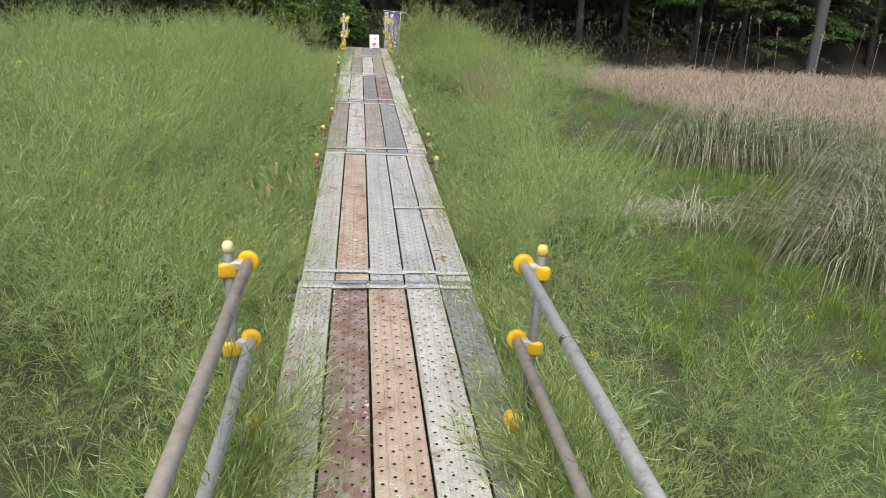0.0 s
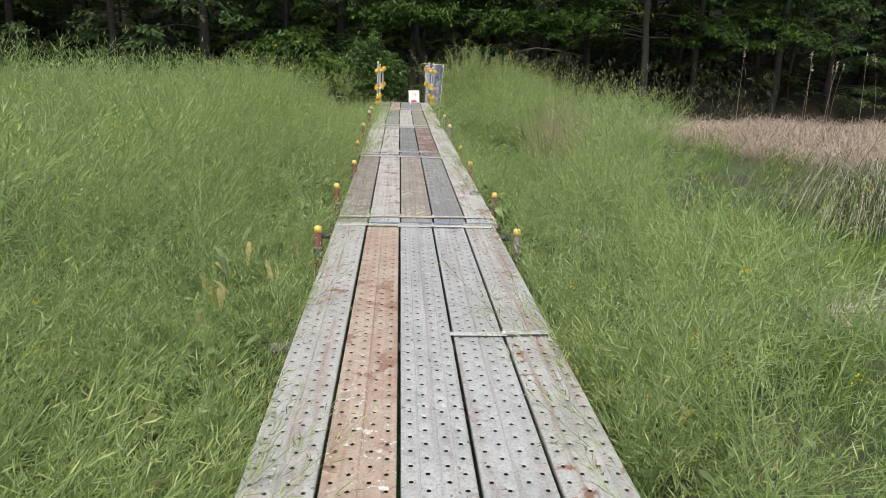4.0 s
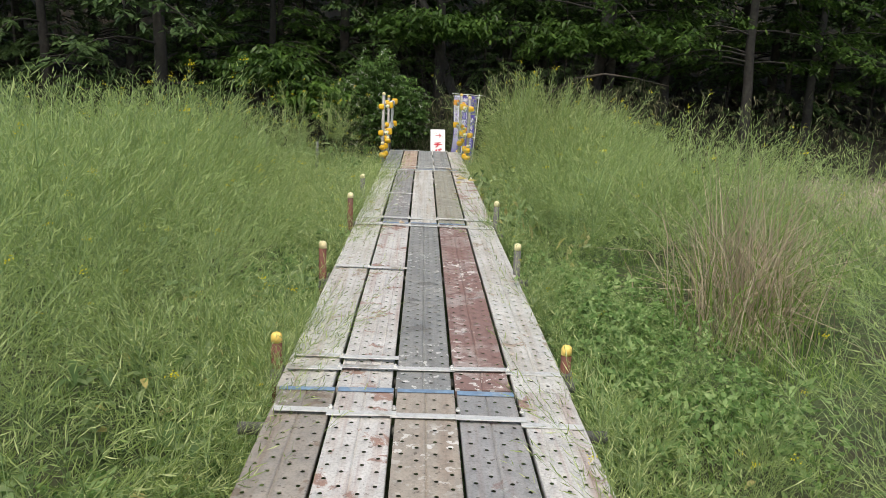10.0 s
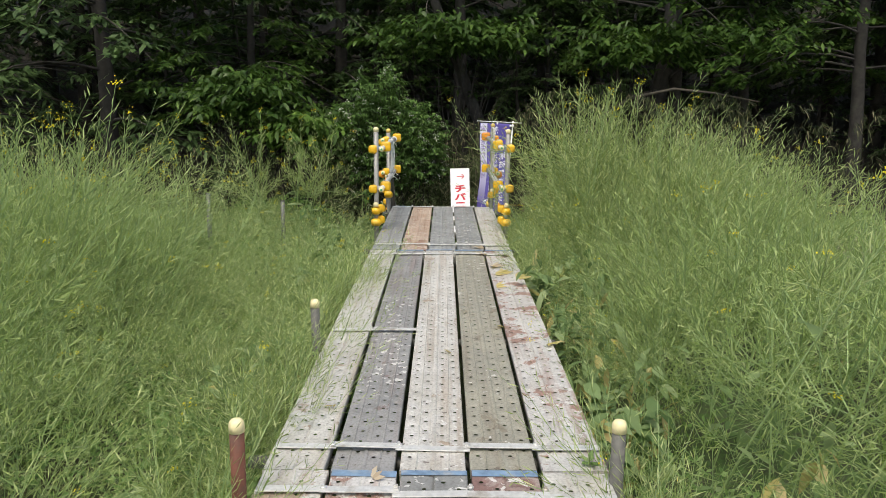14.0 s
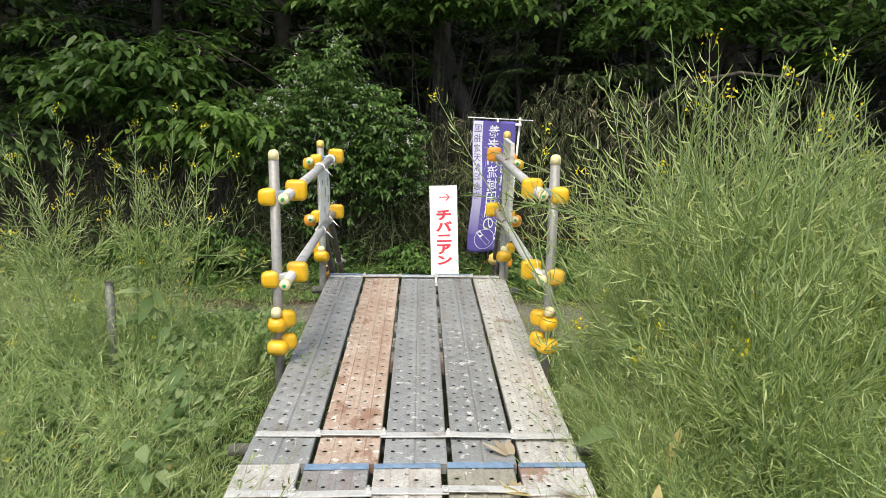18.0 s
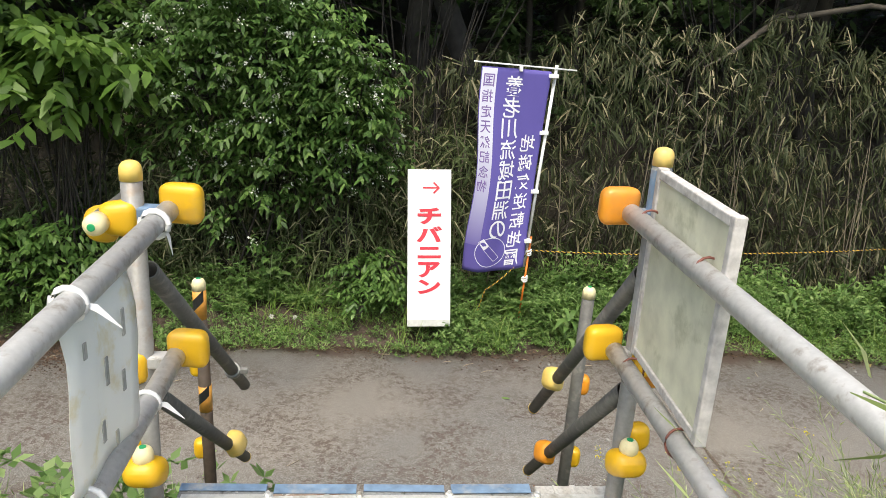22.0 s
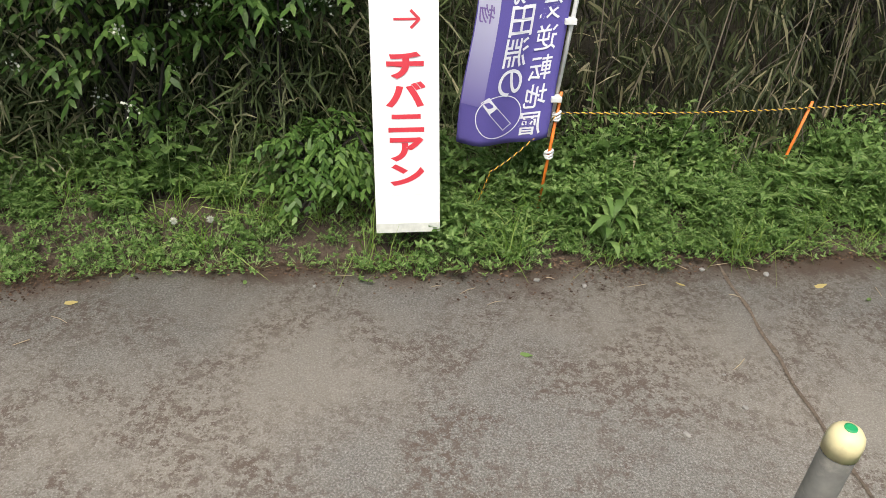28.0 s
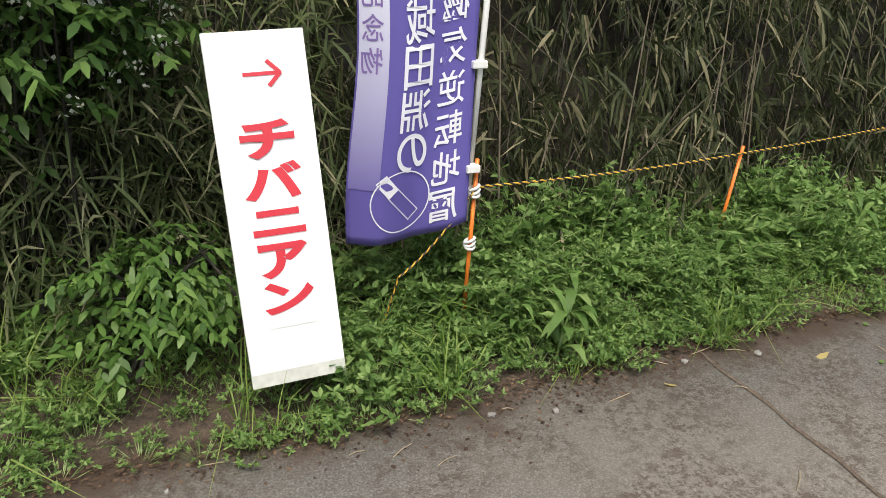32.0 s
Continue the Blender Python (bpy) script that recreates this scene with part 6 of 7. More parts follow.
# ---- verge and bamboo thicket across the lane ----
verge = Pile()
def fern(seed, fronds, length):
    """Feathery weed: arching stalks set with pairs of narrow lobed leaflets."""
    g = np.random.default_rng(seed)
    p = Pile()
    for k in range(fronds):
        a = g.uniform(0, 2 * np.pi)
        L = length * g.uniform(0.6, 1.0)
        m = 7
        t_ = np.linspace(0.25, 1, m)
        out, rise = g.uniform(0.3, 0.8), g.uniform(0.7, 1.15)
        c_ = np.stack([np.cos(a) * L * out * t_, np.sin(a) * L * out * t_, L * (rise * t_ - 0.45 * t_ ** 2)], 1)
        p.tube(np.concatenate([[[0, 0, 0]], c_[::3]]), np.full(1 + len(c_[::3]), 0.0016), 1, 3)
        w = L * 0.3 * (1.15 - t_)[:, None]
        for sg in (-1, 1):
            d = np.array([np.cos(a) * 0.5 - sg * np.sin(a), np.sin(a) * 0.5 + sg * np.cos(a), -0.1])
            al = (d + g.normal(0, 0.2, (m, 3))) * w
            for turn in (0.0, 0.7, -0.7):
                a2 = al * (1 - 0.35 * abs(turn)) + np.cross(al, [0, 0, 1.0]) * turn
                p.blades(c_ + al * (0.25 if turn else 0), a2, unit(np.cross(a2, [[0, 0, 1.0]]) + g.normal(0, 0.1, (m, 3))) * w * 0.16, 0)
    return p


def mugwort(seed, stems, height):
    """Upright weed: leafy stems set all round with divided leaves that arch out."""
    g = np.random.default_rng(seed)
    p = Pile()
    for k in range(stems):
        a0 = g.uniform(0, 2 * np.pi)
        h, lean = height * g.uniform(0.55, 1.0), g.uniform(0.05, 0.4)
        t_ = np.linspace(0.12, 1, 11)
        o = np.array([g.normal(0, 0.05), g.normal(0, 0.05), 0])
        c_ = o + np.stack([np.cos(a0) * h * lean * t_ ** 1.5, np.sin(a0) * h * lean * t_ ** 1.5, h * t_], 1)
        p.tube(np.concatenate([[o], c_[2::4]]), np.full(1 + len(c_[2::4]), 0.002), 1, 3)
        a = a0 + np.arange(11) * 2.4 + g.normal(0, 0.3, 11)
        L = (height * 0.27 * (1.15 - 0.75 * t_) * g.uniform(0.7, 1.2, 11))[:, None]
        al = np.stack([np.cos(a), np.sin(a), g.uniform(0.1, 0.9, 11)], 1) * L
        sd = unit(unit(np.cross(al, [[0, 0, 1.0]])) + g.normal(0, 0.45, (11, 3))) * L * 0.19
        droop = np.array([[0, 0, -0.45]]) * L
        p.bent(c_, al, sd, droop, 0)
        for turn in (-0.75, 0.75):
            side = unit(sd) * turn
            for f in (0.3, 0.55):
                b2 = c_ + al * f + droop * f * f
                a2 = (unit(al) + side) * L * (0.62 - 0.5 * f)
                p.blades(b2, a2, unit(np.cross(a2, [[0, 0, 1.0]]) + g.normal(0, 0.1, (11, 3))) * L * 0.12, 0)
    return p


mug_v = [mugwort(190 + i, 7, 0.4).arrays() for i in range(4)]
herb_v = [herb(120 + i, 120, 0.17, 0.28, 0.036).arrays() for i in range(4)]
fern_v = [fern(180 + i, 9, 0.34).arrays() for i in range(4)]
for x, y in zip(*seeded(470, -7, 8, 27.15, 28.0)):
    k = smoothstep(27.1, 27.75, y)
    if x < 0 and y < 27.3 and rng.random() < 0.12:
        continue
    s = rng.uniform(0.4, 0.85) * (0.5 + 0.9 * k) * (1.15 if x > 0.4 else 0.85)
    verge.scatter(herb_v[rng.integers(4)], [(x, y, gz(x, y), rng.uniform(0, 6.28), 0, -0.1, s)])
for x0, x1, y0, y1, n in ((0.45, 7, 27.3, 28.0, 90), (-2.0, 0.1, 27.5, 27.95, 26), (-6, -2.2, 27.35, 27.9, 70), (0.45, 2.6, 27.2, 27.6, 46)):
    for x, y in zip(*seeded(n, x0, x1, y0, y1)):
        s = rng.uniform(0.6, 1.15) * (0.6 + 0.75 * smoothstep(27.2, 27.7, y)) * (1.0 if x > 0.4 else 0.8)
        verge.scatter(fern_v[rng.integers(4)], [(x, y, gz(x, y), rng.uniform(0, 6.28), 0, -0.08, s)])
for x0, x1, y0, y1, n in ((0.45, 7.5, 27.35, 28.0, 150), (0.45, 3.2, 27.28, 27.55, 30), (-2.2, 0.1, 27.55, 27.95, 16), (-6.5, -2.0, 27.45, 27.95, 46)):
    for x, y in zip(*seeded(n, x0, x1, y0, y1)):
        s = rng.uniform(0.7, 1.2) * (0.6 + 0.6 * smoothstep(27.25, 27.75, y)) * (1.0 if abs(x - 2.6) > 0.3 else 0.7) * (0.85 + 1.1 * noise.noise((x * 1.7, y * 1.5, 8.0)))
        verge.scatter(mug_v[rng.integers(4)], [(x, y, gz(x, y), rng.uniform(0, 6.28), rng.normal(0, 0.12), -0.1, s)])
grass_v = [tuft(140 + i, 16, 0.3, 0.1, 0.0025, 0.4).arrays() for i in range(3)]
vg = Pile()
for x, y in zip(*seeded(420, -9, 10, 27.1, 28.0)):
    vg.scatter(grass_v[rng.integers(3)], [(x, y, gz(x, y), rng.uniform(0, 6.28), 0, 0, rng.uniform(0.5, 1.4))])
for x, y in zip(*seeded(260, -4, 4, 24.3, 25.0)):
    if abs(x) > 1.7:
        vg.scatter(grass_v[rng.integers(3)], [(x, y, gz(x, y), rng.uniform(0, 6.28), 0, 0, rng.uniform(0.5, 1.2))])
for x, y in ((0.06, 27.1), (0.13, 27.04), (0.2, 27.06), (0.3, 27.05), (0.42, 27.06), (0.52, 27.08), (0.58, 27.15), (0.62, 27.25), (0.36, 27.08)):
    verge.scatter(herb_v[rng.integers(4)], [(x, y, gz(x, y), rng.uniform(0, 6.28), 0, 0, rng.uniform(0.35, 0.6) + 0.6 * (x > 0.45))])
tagged(link_mesh("verge_weeds", verge.mesh("verge_weeds", [M_VERGE, M_STALK])), "leafy green weeds along the verge of the lane", "weeds", kind="stuff")
tagged(link_mesh("verge_grass", vg.mesh("verge_grass", [M_GRASS])), "short grass tufts on the edge of the lane", "grass", kind="stuff")


small_v = [herb(160 + i, 120, 0.13, 0.12, 0.02).arrays() for i in range(3)]
edge = Pile()
for x, y in zip(*seeded(430, -6, 5, 27.06, 27.5)):
    edge.scatter(small_v[rng.integers(3)], [(x, y, max(gz(x, y), ROAD_Z), rng.uniform(0, 6.28), 0, 0, rng.uniform(0.5, 1.3))])
for x, y in zip(*seeded(120, -4, 4.5, 24.7, 25.05)):
    if abs(x) > 0.6:
        edge.scatter(small_v[rng.integers(3)], [(x, y, max(gz(x, y), ROAD_Z), rng.uniform(0, 6.28), 0, 0, rng.uniform(0.5, 1.4))])
tagged(link_mesh("verge_seedlings", edge.mesh("verge_seedlings", [M_VERGE, M_STALK])), "small creeping weeds on the edge of the asphalt", "weeds", kind="stuff")


def dock(seed, n, length):
    """Dock: a rosette of long arching leaves, each in four quads."""
    g = np.random.default_rng(seed)
    p = Pile()
    for k in range(n):
        a = g.uniform(0, 2 * np.pi)
        L, w = length * g.uniform(0.6, 1.0), length * g.uniform(0.06, 0.09)
        t_ = np.linspace(0, 1, 5)
        z0 = g.uniform(0.0, 0.3)
        lift = g.uniform(0.6, 1.3)
        c_ = np.stack([np.cos(a) * L * t_ * 0.6, np.sin(a) * L * t_ * 0.6, z0 + L * (lift * t_ - 0.85 * t_ ** 2)], 1)
        s = np.array([-np.sin(a), np.cos(a), 0.0]) * w
        wd = np.array([0.15, 0.8, 1.0, 0.7, 0.05])[:, None]
        V = np.concatenate([c_ - s * wd, c_ + s * wd])
        p.add(V, [[i, i + 1, i + 6, i + 5] for i in range(4)], 0)
    p.tube([(0, 0, 0), (0.01, 0, 0.15), (0.0, 0.01, 0.3)], [0.008, 0.006, 0.003], 1, 4)
    return p


for x, y, s in ((1.4, 27.22, 0.95), (1.55, 27.34, 0.85), (1.25, 27.3, 0.7), (1.8, 27.45, 0.7), (2.4, 27.45, 0.6), (3.4, 27.55, 0.8), (4.1, 27.5, 0.8)):
    t = thing("dock_plant", (x, y, gz(x, y)), "broad-leaved dock plant with long drooping green leaves at the verge", "plant", "dock plants")
    d = dock(int(x * 50 + 400), 16, 0.3)
    V, F, M = d.arrays()
    for piece, sel in (("foliage", M == 0), ("stem", M == 1)):
        used, inv = np.unique(F[sel], return_inverse=True)
        link_mesh(piece, quad_mesh(piece, V[used], inv.reshape(-1, 4), [M_VERGE if piece == "foliage" else M_STALK], smooth=True), t, **({"kind": "stuff"} if piece == "foliage" else {}))
    t.matrix_basis = pose(x, y, gz(x, y), -8, 0, rng.uniform(0, 360)) @ Matrix.Scale(s, 4)

for x, y, h in ((-0.87, 27.3, 0.15), (-0.7, 27.36, 0.1)):
    t = thing("dandelion", (x, y, gz(x, y)), "white dandelion seed head on a thin stalk", "flower", "dandelions")
    p = Pile()
    p.tube([(0, 0, 0), (0.01, 0, h * 0.6), (0.005, 0, h)], [0.002, 0.0018, 0.0015], 0, 4)
    link_mesh("stalk", p.mesh("stalk", [M_STALK]), t)
    p = Pile()
    d = unit(rng.normal(0, 1, (150, 3)))
    o = np.array([0.005, 0, h])
    p.blades(o + d * 0.003, d * 0.02, unit(np.cross(d, rng.normal(0, 1, (150, 3)))) * 0.0016, 0)
    link_mesh("seed_head", p.mesh("seed_head", [M_WPETAL]), t)

mould = Pile()
n = 18000
x = rng.uniform(-6, 6, n)
far = rng.random(n) < 0.75
y = np.where(far, 27.16 - np.abs(rng.normal(0, 1, n)) * (0.09 + 0.05 * np.sin(x * 1.7) + 0.2 * np.exp(-((x + 1.95) / 0.5) ** 2)), 24.97 + np.abs(rng.normal(0, 1, n)) * (0.1 + 0.16 * np.exp(-((np.abs(x) - 1.0) / 0.35) ** 2)))
k = rng.random(n) < 0.3
x[k] = -2.15 + 0.42 * rng.normal(0, 1, k.sum())
y[k] = 27.12 - np.abs(rng.normal(0, 1, k.sum())) * 0.2 * np.exp(-((x[k] + 2.15) / 0.7) ** 2)
a = rng.uniform(0, 6.28, n)
L = rng.uniform(0.006, 0.022, n)[:, None]
al = np.stack([np.cos(a), np.sin(a), rng.normal(0, 0.15, n)], 1) * L
sd = np.stack([-np.sin(a), np.cos(a), rng.normal(0, 0.2, n)], 1) * L * rng.uniform(0.15, 0.5, (n, 1))
mould.blades(np.stack([x, y, np.full(n, ROAD_Z + 0.005)], 1), al, sd, 0)
tagged(link_mesh("leaf_mould", mould.mesh("leaf_mould", [M_MOULD])), "red-brown crumbled leaf mould along the edges of the lane", "leaf litter", kind="stuff")

# litter on the lane: dead leaves, straws, a few stones
for i in range(70):
    x = rng.uniform(-3.5, 4.5)
    y = rng.uniform(26.75, 27.12) if i % 3 else rng.uniform(25.1, 26.9)
    a = rng.uniform(0, 6.28)
    L = rng.uniform(0.03, 0.1)
    p = Pile()
    if i % 4 == 0:
        p.bent(np.zeros((1, 3)), np.array([[L * 0.7, 0, 0.004]]), np.array([[0, L * 0.16, 0.002]]), np.array([[0.0, 0.0, 0.006]]), 0)
        name, mat, w = "fallen_leaf", (M_YELLOWLEAF if i % 8 else M_HERB), "small fallen leaf lying on the asphalt"
    elif i % 4 == 3:
        bm = bmesh.new()
        bmesh.ops.create_icosphere(bm, subdivisions=1, radius=L * 0.16, matrix=Matrix.Diagonal((1.3, 1.0, 0.7, 1)))
        for vert in bm.verts:
            vert.co += Vector(rng.normal(0, L * 0.02, 3))
        ob = part("pebble", bm, M_STONE)
        ob.matrix_basis = pose(x, y, ROAD_Z + L * 0.07, 0, 0, math.degrees(a))
        tagged(ob, "pale pebble lying on the edge of the asphalt", "pebble", "pebbles")
        continue
    else:
        p.tube([(0, 0, 0), (L * 0.6, 0.004, 0.003), (L * 1.2, 0, 0)], [0.0022, 0.0025, 0.0015], 0, 4)
        name, mat, w = "straw", M_STRAW, "short dry straw lying on the asphalt"
    ob = link_mesh(name, p.mesh(name, [mat]), label=w, category=name.replace("_", " "), group="litter on the lane")
    ob.matrix_basis = pose(x, y, ROAD_Z + 0.004, 0, 0, math.degrees(a))


def thicket():
    p = Pile()
    n, fan = 7600, 5
    x = rng.uniform(-9, 12, n)
    near = rng.random(n) < 0.62
    x[near] = rng.uniform(-2.6, 5.5, near.sum())
    z = -1.0 + rng.random(n) ** 1.35 * np.clip(2.0 + 0.5 * np.tanh((x - 1.0) * 1.2) - 0.25 * np.clip((x - 2.5) / 2, 0, 1) + 0.1 * np.sin(x * 1.3 + 1) + 0.14 * np.sin(x * 4.1), 1.0, 3.2)
    y = 27.85 + 0.28 * (z + 1.1) * 0.35 + rng.uniform(0, 0.75, n) + 0.12 * np.sin(x * 2.3) + 0.1 * np.sin(x * 5.1 + z * 3)
    axis = np.stack([rng.normal(0, 0.42, n), rng.normal(-0.35, 0.3, n), rng.normal(-0.75, 0.4, n)], 1)
    o = np.repeat(np.stack([x, y, z], 1), fan, 0) + rng.normal(0, 0.014, (n * fan, 3))
    L = rng.uniform(0.07, 0.19, n * fan)[:, None]
    al = unit(np.repeat(axis, fan, 0) + rng.normal(0, 0.36, (n * fan, 3))) * L
    side = unit(np.cross(al, rng.normal(0, 1, (n * fan, 3)))) * rng.uniform(0.004, 0.0095, (n * fan, 1))
    p.bent(o, al, side, np.array([[0, 0, -1.0]]) * L * rng.uniform(0.0, 0.3, (n * fan, 1)), 0)
    # pale dead canes
    for i in range(46):
        x0, y0 = rng.uniform(-3.2, 7.0), rng.uniform(27.85, 28.15)
        h = rng.uniform(0.9, 1.9)
        t = np.linspace(0, 1, 5)
        lean, bow = rng.normal(0, 0.16), rng.normal(0, 0.1)
        p.tube(np.stack([x0 + lean * t + bow * t ** 3, y0 - 0.1 * t ** 2, gz(x0, y0) + h * t], 1), np.linspace(0.0065, 0.0025, 5), 4, 4)
    n = 12000
    x = rng.uniform(-4.2, 0.7, n)
    z = -1.05 + rng.random(n) ** 1.3 * (1.15 + 0.25 * np.sin(x * 3.1))
    y = 27.72 + 0.1 * (z + 1.05) + rng.uniform(0, 0.45, n) + 0.1 * np.sin(x * 4.3)
    L = rng.uniform(0.09, 0.22, n)[:, None]
    al = unit(np.stack([rng.normal(0, 0.55, n), rng.normal(-0.45, 0.35, n), rng.normal(-0.1, 0.6, n)], 1)) * L
    side = unit(np.cross(al, rng.normal(0, 1, (n, 3)))) * rng.uniform(0.004, 0.008, (n, 1))
    p.bent(np.stack([x, y, z], 1), al, side, np.array([[0, 0, -1.0]]) * L * rng.uniform(0.0, 0.4, (n, 1)), 3)
    for i in range(260):
        x0, y0 = rng.uniform(-9, 12), rng.uniform(28.2, 29.1)
        h = rng.uniform(1.0, 1.8 if x0 < 0 else 2.3)
        t = np.linspace(0, 1, 5)
        p.tube(np.stack([x0 + rng.normal(0, 0.25) * t, y0 - rng.uniform(0, 0.5) * t ** 2, gz(x0, y0) + h * t], 1), np.linspace(0.006, 0.002, 5), 1, 3)
    for i in range(150):
        x0, y0, z0 = rng.uniform(-3, 6), rng.uniform(27.75, 28.1), rng.uniform(-1.0, 0.9)
        d = np.array([rng.normal(0, 0.35), rng.normal(-0.05, 0.15), rng.uniform(0.4, 1.0)]) * rng.uniform(0.3, 0.9)
        t = np.linspace(0, 1, 4)[:, None]
        p.tube(np.array([x0, y0, z0]) + d * t + np.array([0.06, 0, 0]) * t * t, np.linspace(0.004, 0.0015, 4), 2, 3)
    return p


tagged(link_mesh("bamboo_thicket", thicket().mesh("bamboo_thicket", [M_BAMBOO, M_BARK, M_TWIG, M_GREENBAMBOO, M_CANE])), "dense thicket of drooping half-dry dwarf bamboo", "bamboo", kind="stuff")

# concrete pole by the lane, with step bolts
M_CONCRETE = plain("grey_concrete", (0.085, 0.085, 0.088), 0.85, 0, 14, 0.2, 0.3, dirt=(0.06, 0.06, 0.055))
t = thing("utility_pole", (14.5, 24.5, gz(14.5, 24.5)), "tall grey concrete utility pole with step bolts beside the lane", "pole")
bm = bmesh.new()
lathe(bm, [(0.17, -0.1), (0.165, 0.5), (0.15, 4.0), (0.11, 9.0), (0.1, 9.02)], sides=20)
part("shaft", bm, M_CONCRETE, t, smooth=True)
for k in range(12):
    bm = bmesh.new()
    tube_bm(bm, (0.13 * (-1) ** k, 0, 1.9 + 0.45 * k), (0.3 * (-1) ** k, 0, 1.9 + 0.45 * k), 0.01, 0.003, 8)
    part("step_bolt", bm, M_GREYPOST, t)

# ---- trees ----


def tree_parts(seed, h, limbs, reach, leaf, low, lean=0.0, twigs=9, per=13, trunk_r=0.13):
    g = np.random.default_rng(seed)
    wood, crown = Pile(), Pile()
    t = np.linspace(0, 1, 9)
    wob = g.normal(0, 0.12, (9, 2)).cumsum(0) * 0.35
    wob[0] = 0
    stem = np.stack([lean * h * t + wob[:, 0], wob[:, 1], h * t], 1)
    wood.tube(stem, trunk_r * (1 - 0.8 * t) + 0.012, 0, 9)
    for k in range(limbs):
        f = g.uniform(low, 0.97)
        o = np.array([np.interp(f, t, stem[:, i]) for i in range(3)])
        a = g.uniform(0, 2 * np.pi)
        L = reach * g.uniform(0.55, 1.0) * (1.15 - 0.55 * f)
        s = np.linspace(0, 1, 6)
        rise = g.uniform(0.05, 0.45)
        c = np.stack([o[0] + np.cos(a + 0.3 * s) * L * s, o[1] + np.sin(a + 0.3 * s) * L * s, o[2] + L * (rise * s - 0.42 * s * s)], 1)
        wood.tube(c, (trunk_r * 0.2 * (1 - 0.6 * f)) * (1 - 0.85 * s) + 0.003, 0, 4)
        for q in range(twigs):
            u_ = g.uniform(0.25, 1.0)
            b = np.array([np.interp(u_, s, c[:, i]) for i in range(3)])
            ta = a + g.choice([-1, 1]) * g.uniform(0.4, 1.2)
            tl = g.uniform(0.35, 0.8) * reach / 3.0
            d = np.array([np.cos(ta), np.sin(ta), g.uniform(-0.25, 0.15)])
            w = np.linspace(0, 1, 4)
            tc = b + d * tl * w[:, None] + np.array([0, 0, -0.12 * tl]) * (w ** 2)[:, None]
            m = per
            v_ = g.uniform(0.1, 1.05, m)
            base = b + d * tl * v_[:, None] + g.normal(0, 0.03, (m, 3))
            base[:, 2] += -0.12 * tl * v_ ** 2
            la = ta + g.choice([-1, 1], m) * g.uniform(0.3, 1.2, m)
            al = np.stack([np.cos(la), np.sin(la), g.normal(-0.45, 0.3, m)], 1) * leaf * g.uniform(0.7, 1.25, (m, 1))
            sd = unit(np.cross(al, [[0, 0, 1.0]]) + g.normal(0, 0.25, (m, 3)) * leaf) * leaf * 0.23
            crown.blades(base, al, sd, 0)
    return wood, crown


def tree(seed, h, limbs, reach, leaf, low, leaf_mat, bark, label, **kw):
    wood, crown = tree_parts(seed, h, limbs, reach, leaf, low, **kw)
    t = thing("tree", (0, 0, 0), label, "tree", "woodland trees")
    link_mesh("trunk", wood.mesh("trunk", [bark], True), t)
    link_mesh("crown", crown.mesh("crown", [leaf_mat]), t)
    return t


kinds = [
    tree(1, 6.5, 44, 3.2, 0.16, 0.2, M_LEAF, M_BARK, "broad-leaved tree with layered bright green sprays at the woodland edge", per=17, twigs=11),
    tree(2, 8.0, 44, 3.2, 0.15, 0.3, M_LEAF, M_PALEBARK, "broad-leaved tree with layered bright green sprays at the woodland edge", lean=-0.06, per=17, twigs=11),
    tree(3, 11.0, 52, 2.6, 0.17, 0.06, M_DARKLEAF, M_BARK, "dark shaded woodland tree with dull green leaves", trunk_r=0.14, per=17),
    tree(4, 10.0, 52, 2.8, 0.18, 0.05, M_DARKLEAF, M_BARK, "dark shaded woodland tree with dull green leaves", lean=0.05, trunk_r=0.15, per=17),
]
placed = []
first = True
for row, (y, step, pick) in enumerate(((30.1, 2.7, (0, 1)), (31.6, 3.0, (2, 0, 3, 1)), (34.0, 2.9, (2, 3)), (37.5, 4.4, (3, 2)), (41.5, 5.4, (2, 3)))):
    i = 0
    x = -25.0 + row * 0.7
    while x < 27:
        px, py = x + rng.normal(0, 0.5), y + rng.normal(0, 0.5)
        if row == 0 and -0.5 < px < 2.0:
            px += 2.3
        if row == 0 and -1.9 < px < 3.6:
            py += 1.3
        k = pick[i % len(pick)]
        if (px < -4.5 or px > 13) and k < 2:
            k = 2 + i % 2
        if k < 2:
            k = 0 if px < 0.3 else 1
        m = pose(px, py, gz(px, py) - 0.1, 0, 0, rng.uniform(0, 360)) @ Matrix.Scale(rng.uniform(0.85, 1.1), 4)
        placed.append((k, m))
        x += step * rng.uniform(0.8, 1.2)
        i += 1
# dark saplings that fill the shade under the trees
for i in range(44):
    px, py = -22 + i * 1.05 + rng.normal(0, 0.3), rng.uniform(30.6, 33.4)
    placed.append((2 + i % 2, pose(px, py, gz(px, py) - 0.1, 0, 0, rng.uniform(0, 360)) @ Matrix.Scale(rng.uniform(0.3, 0.5), 4)))
done = set()
for k, m in placed:
    if k in done:
        c_ = copy_thing(kinds[k], m)
        c_.matrix_basis = m
    else:
        kinds[k].matrix_basis = m
        done.add(k)


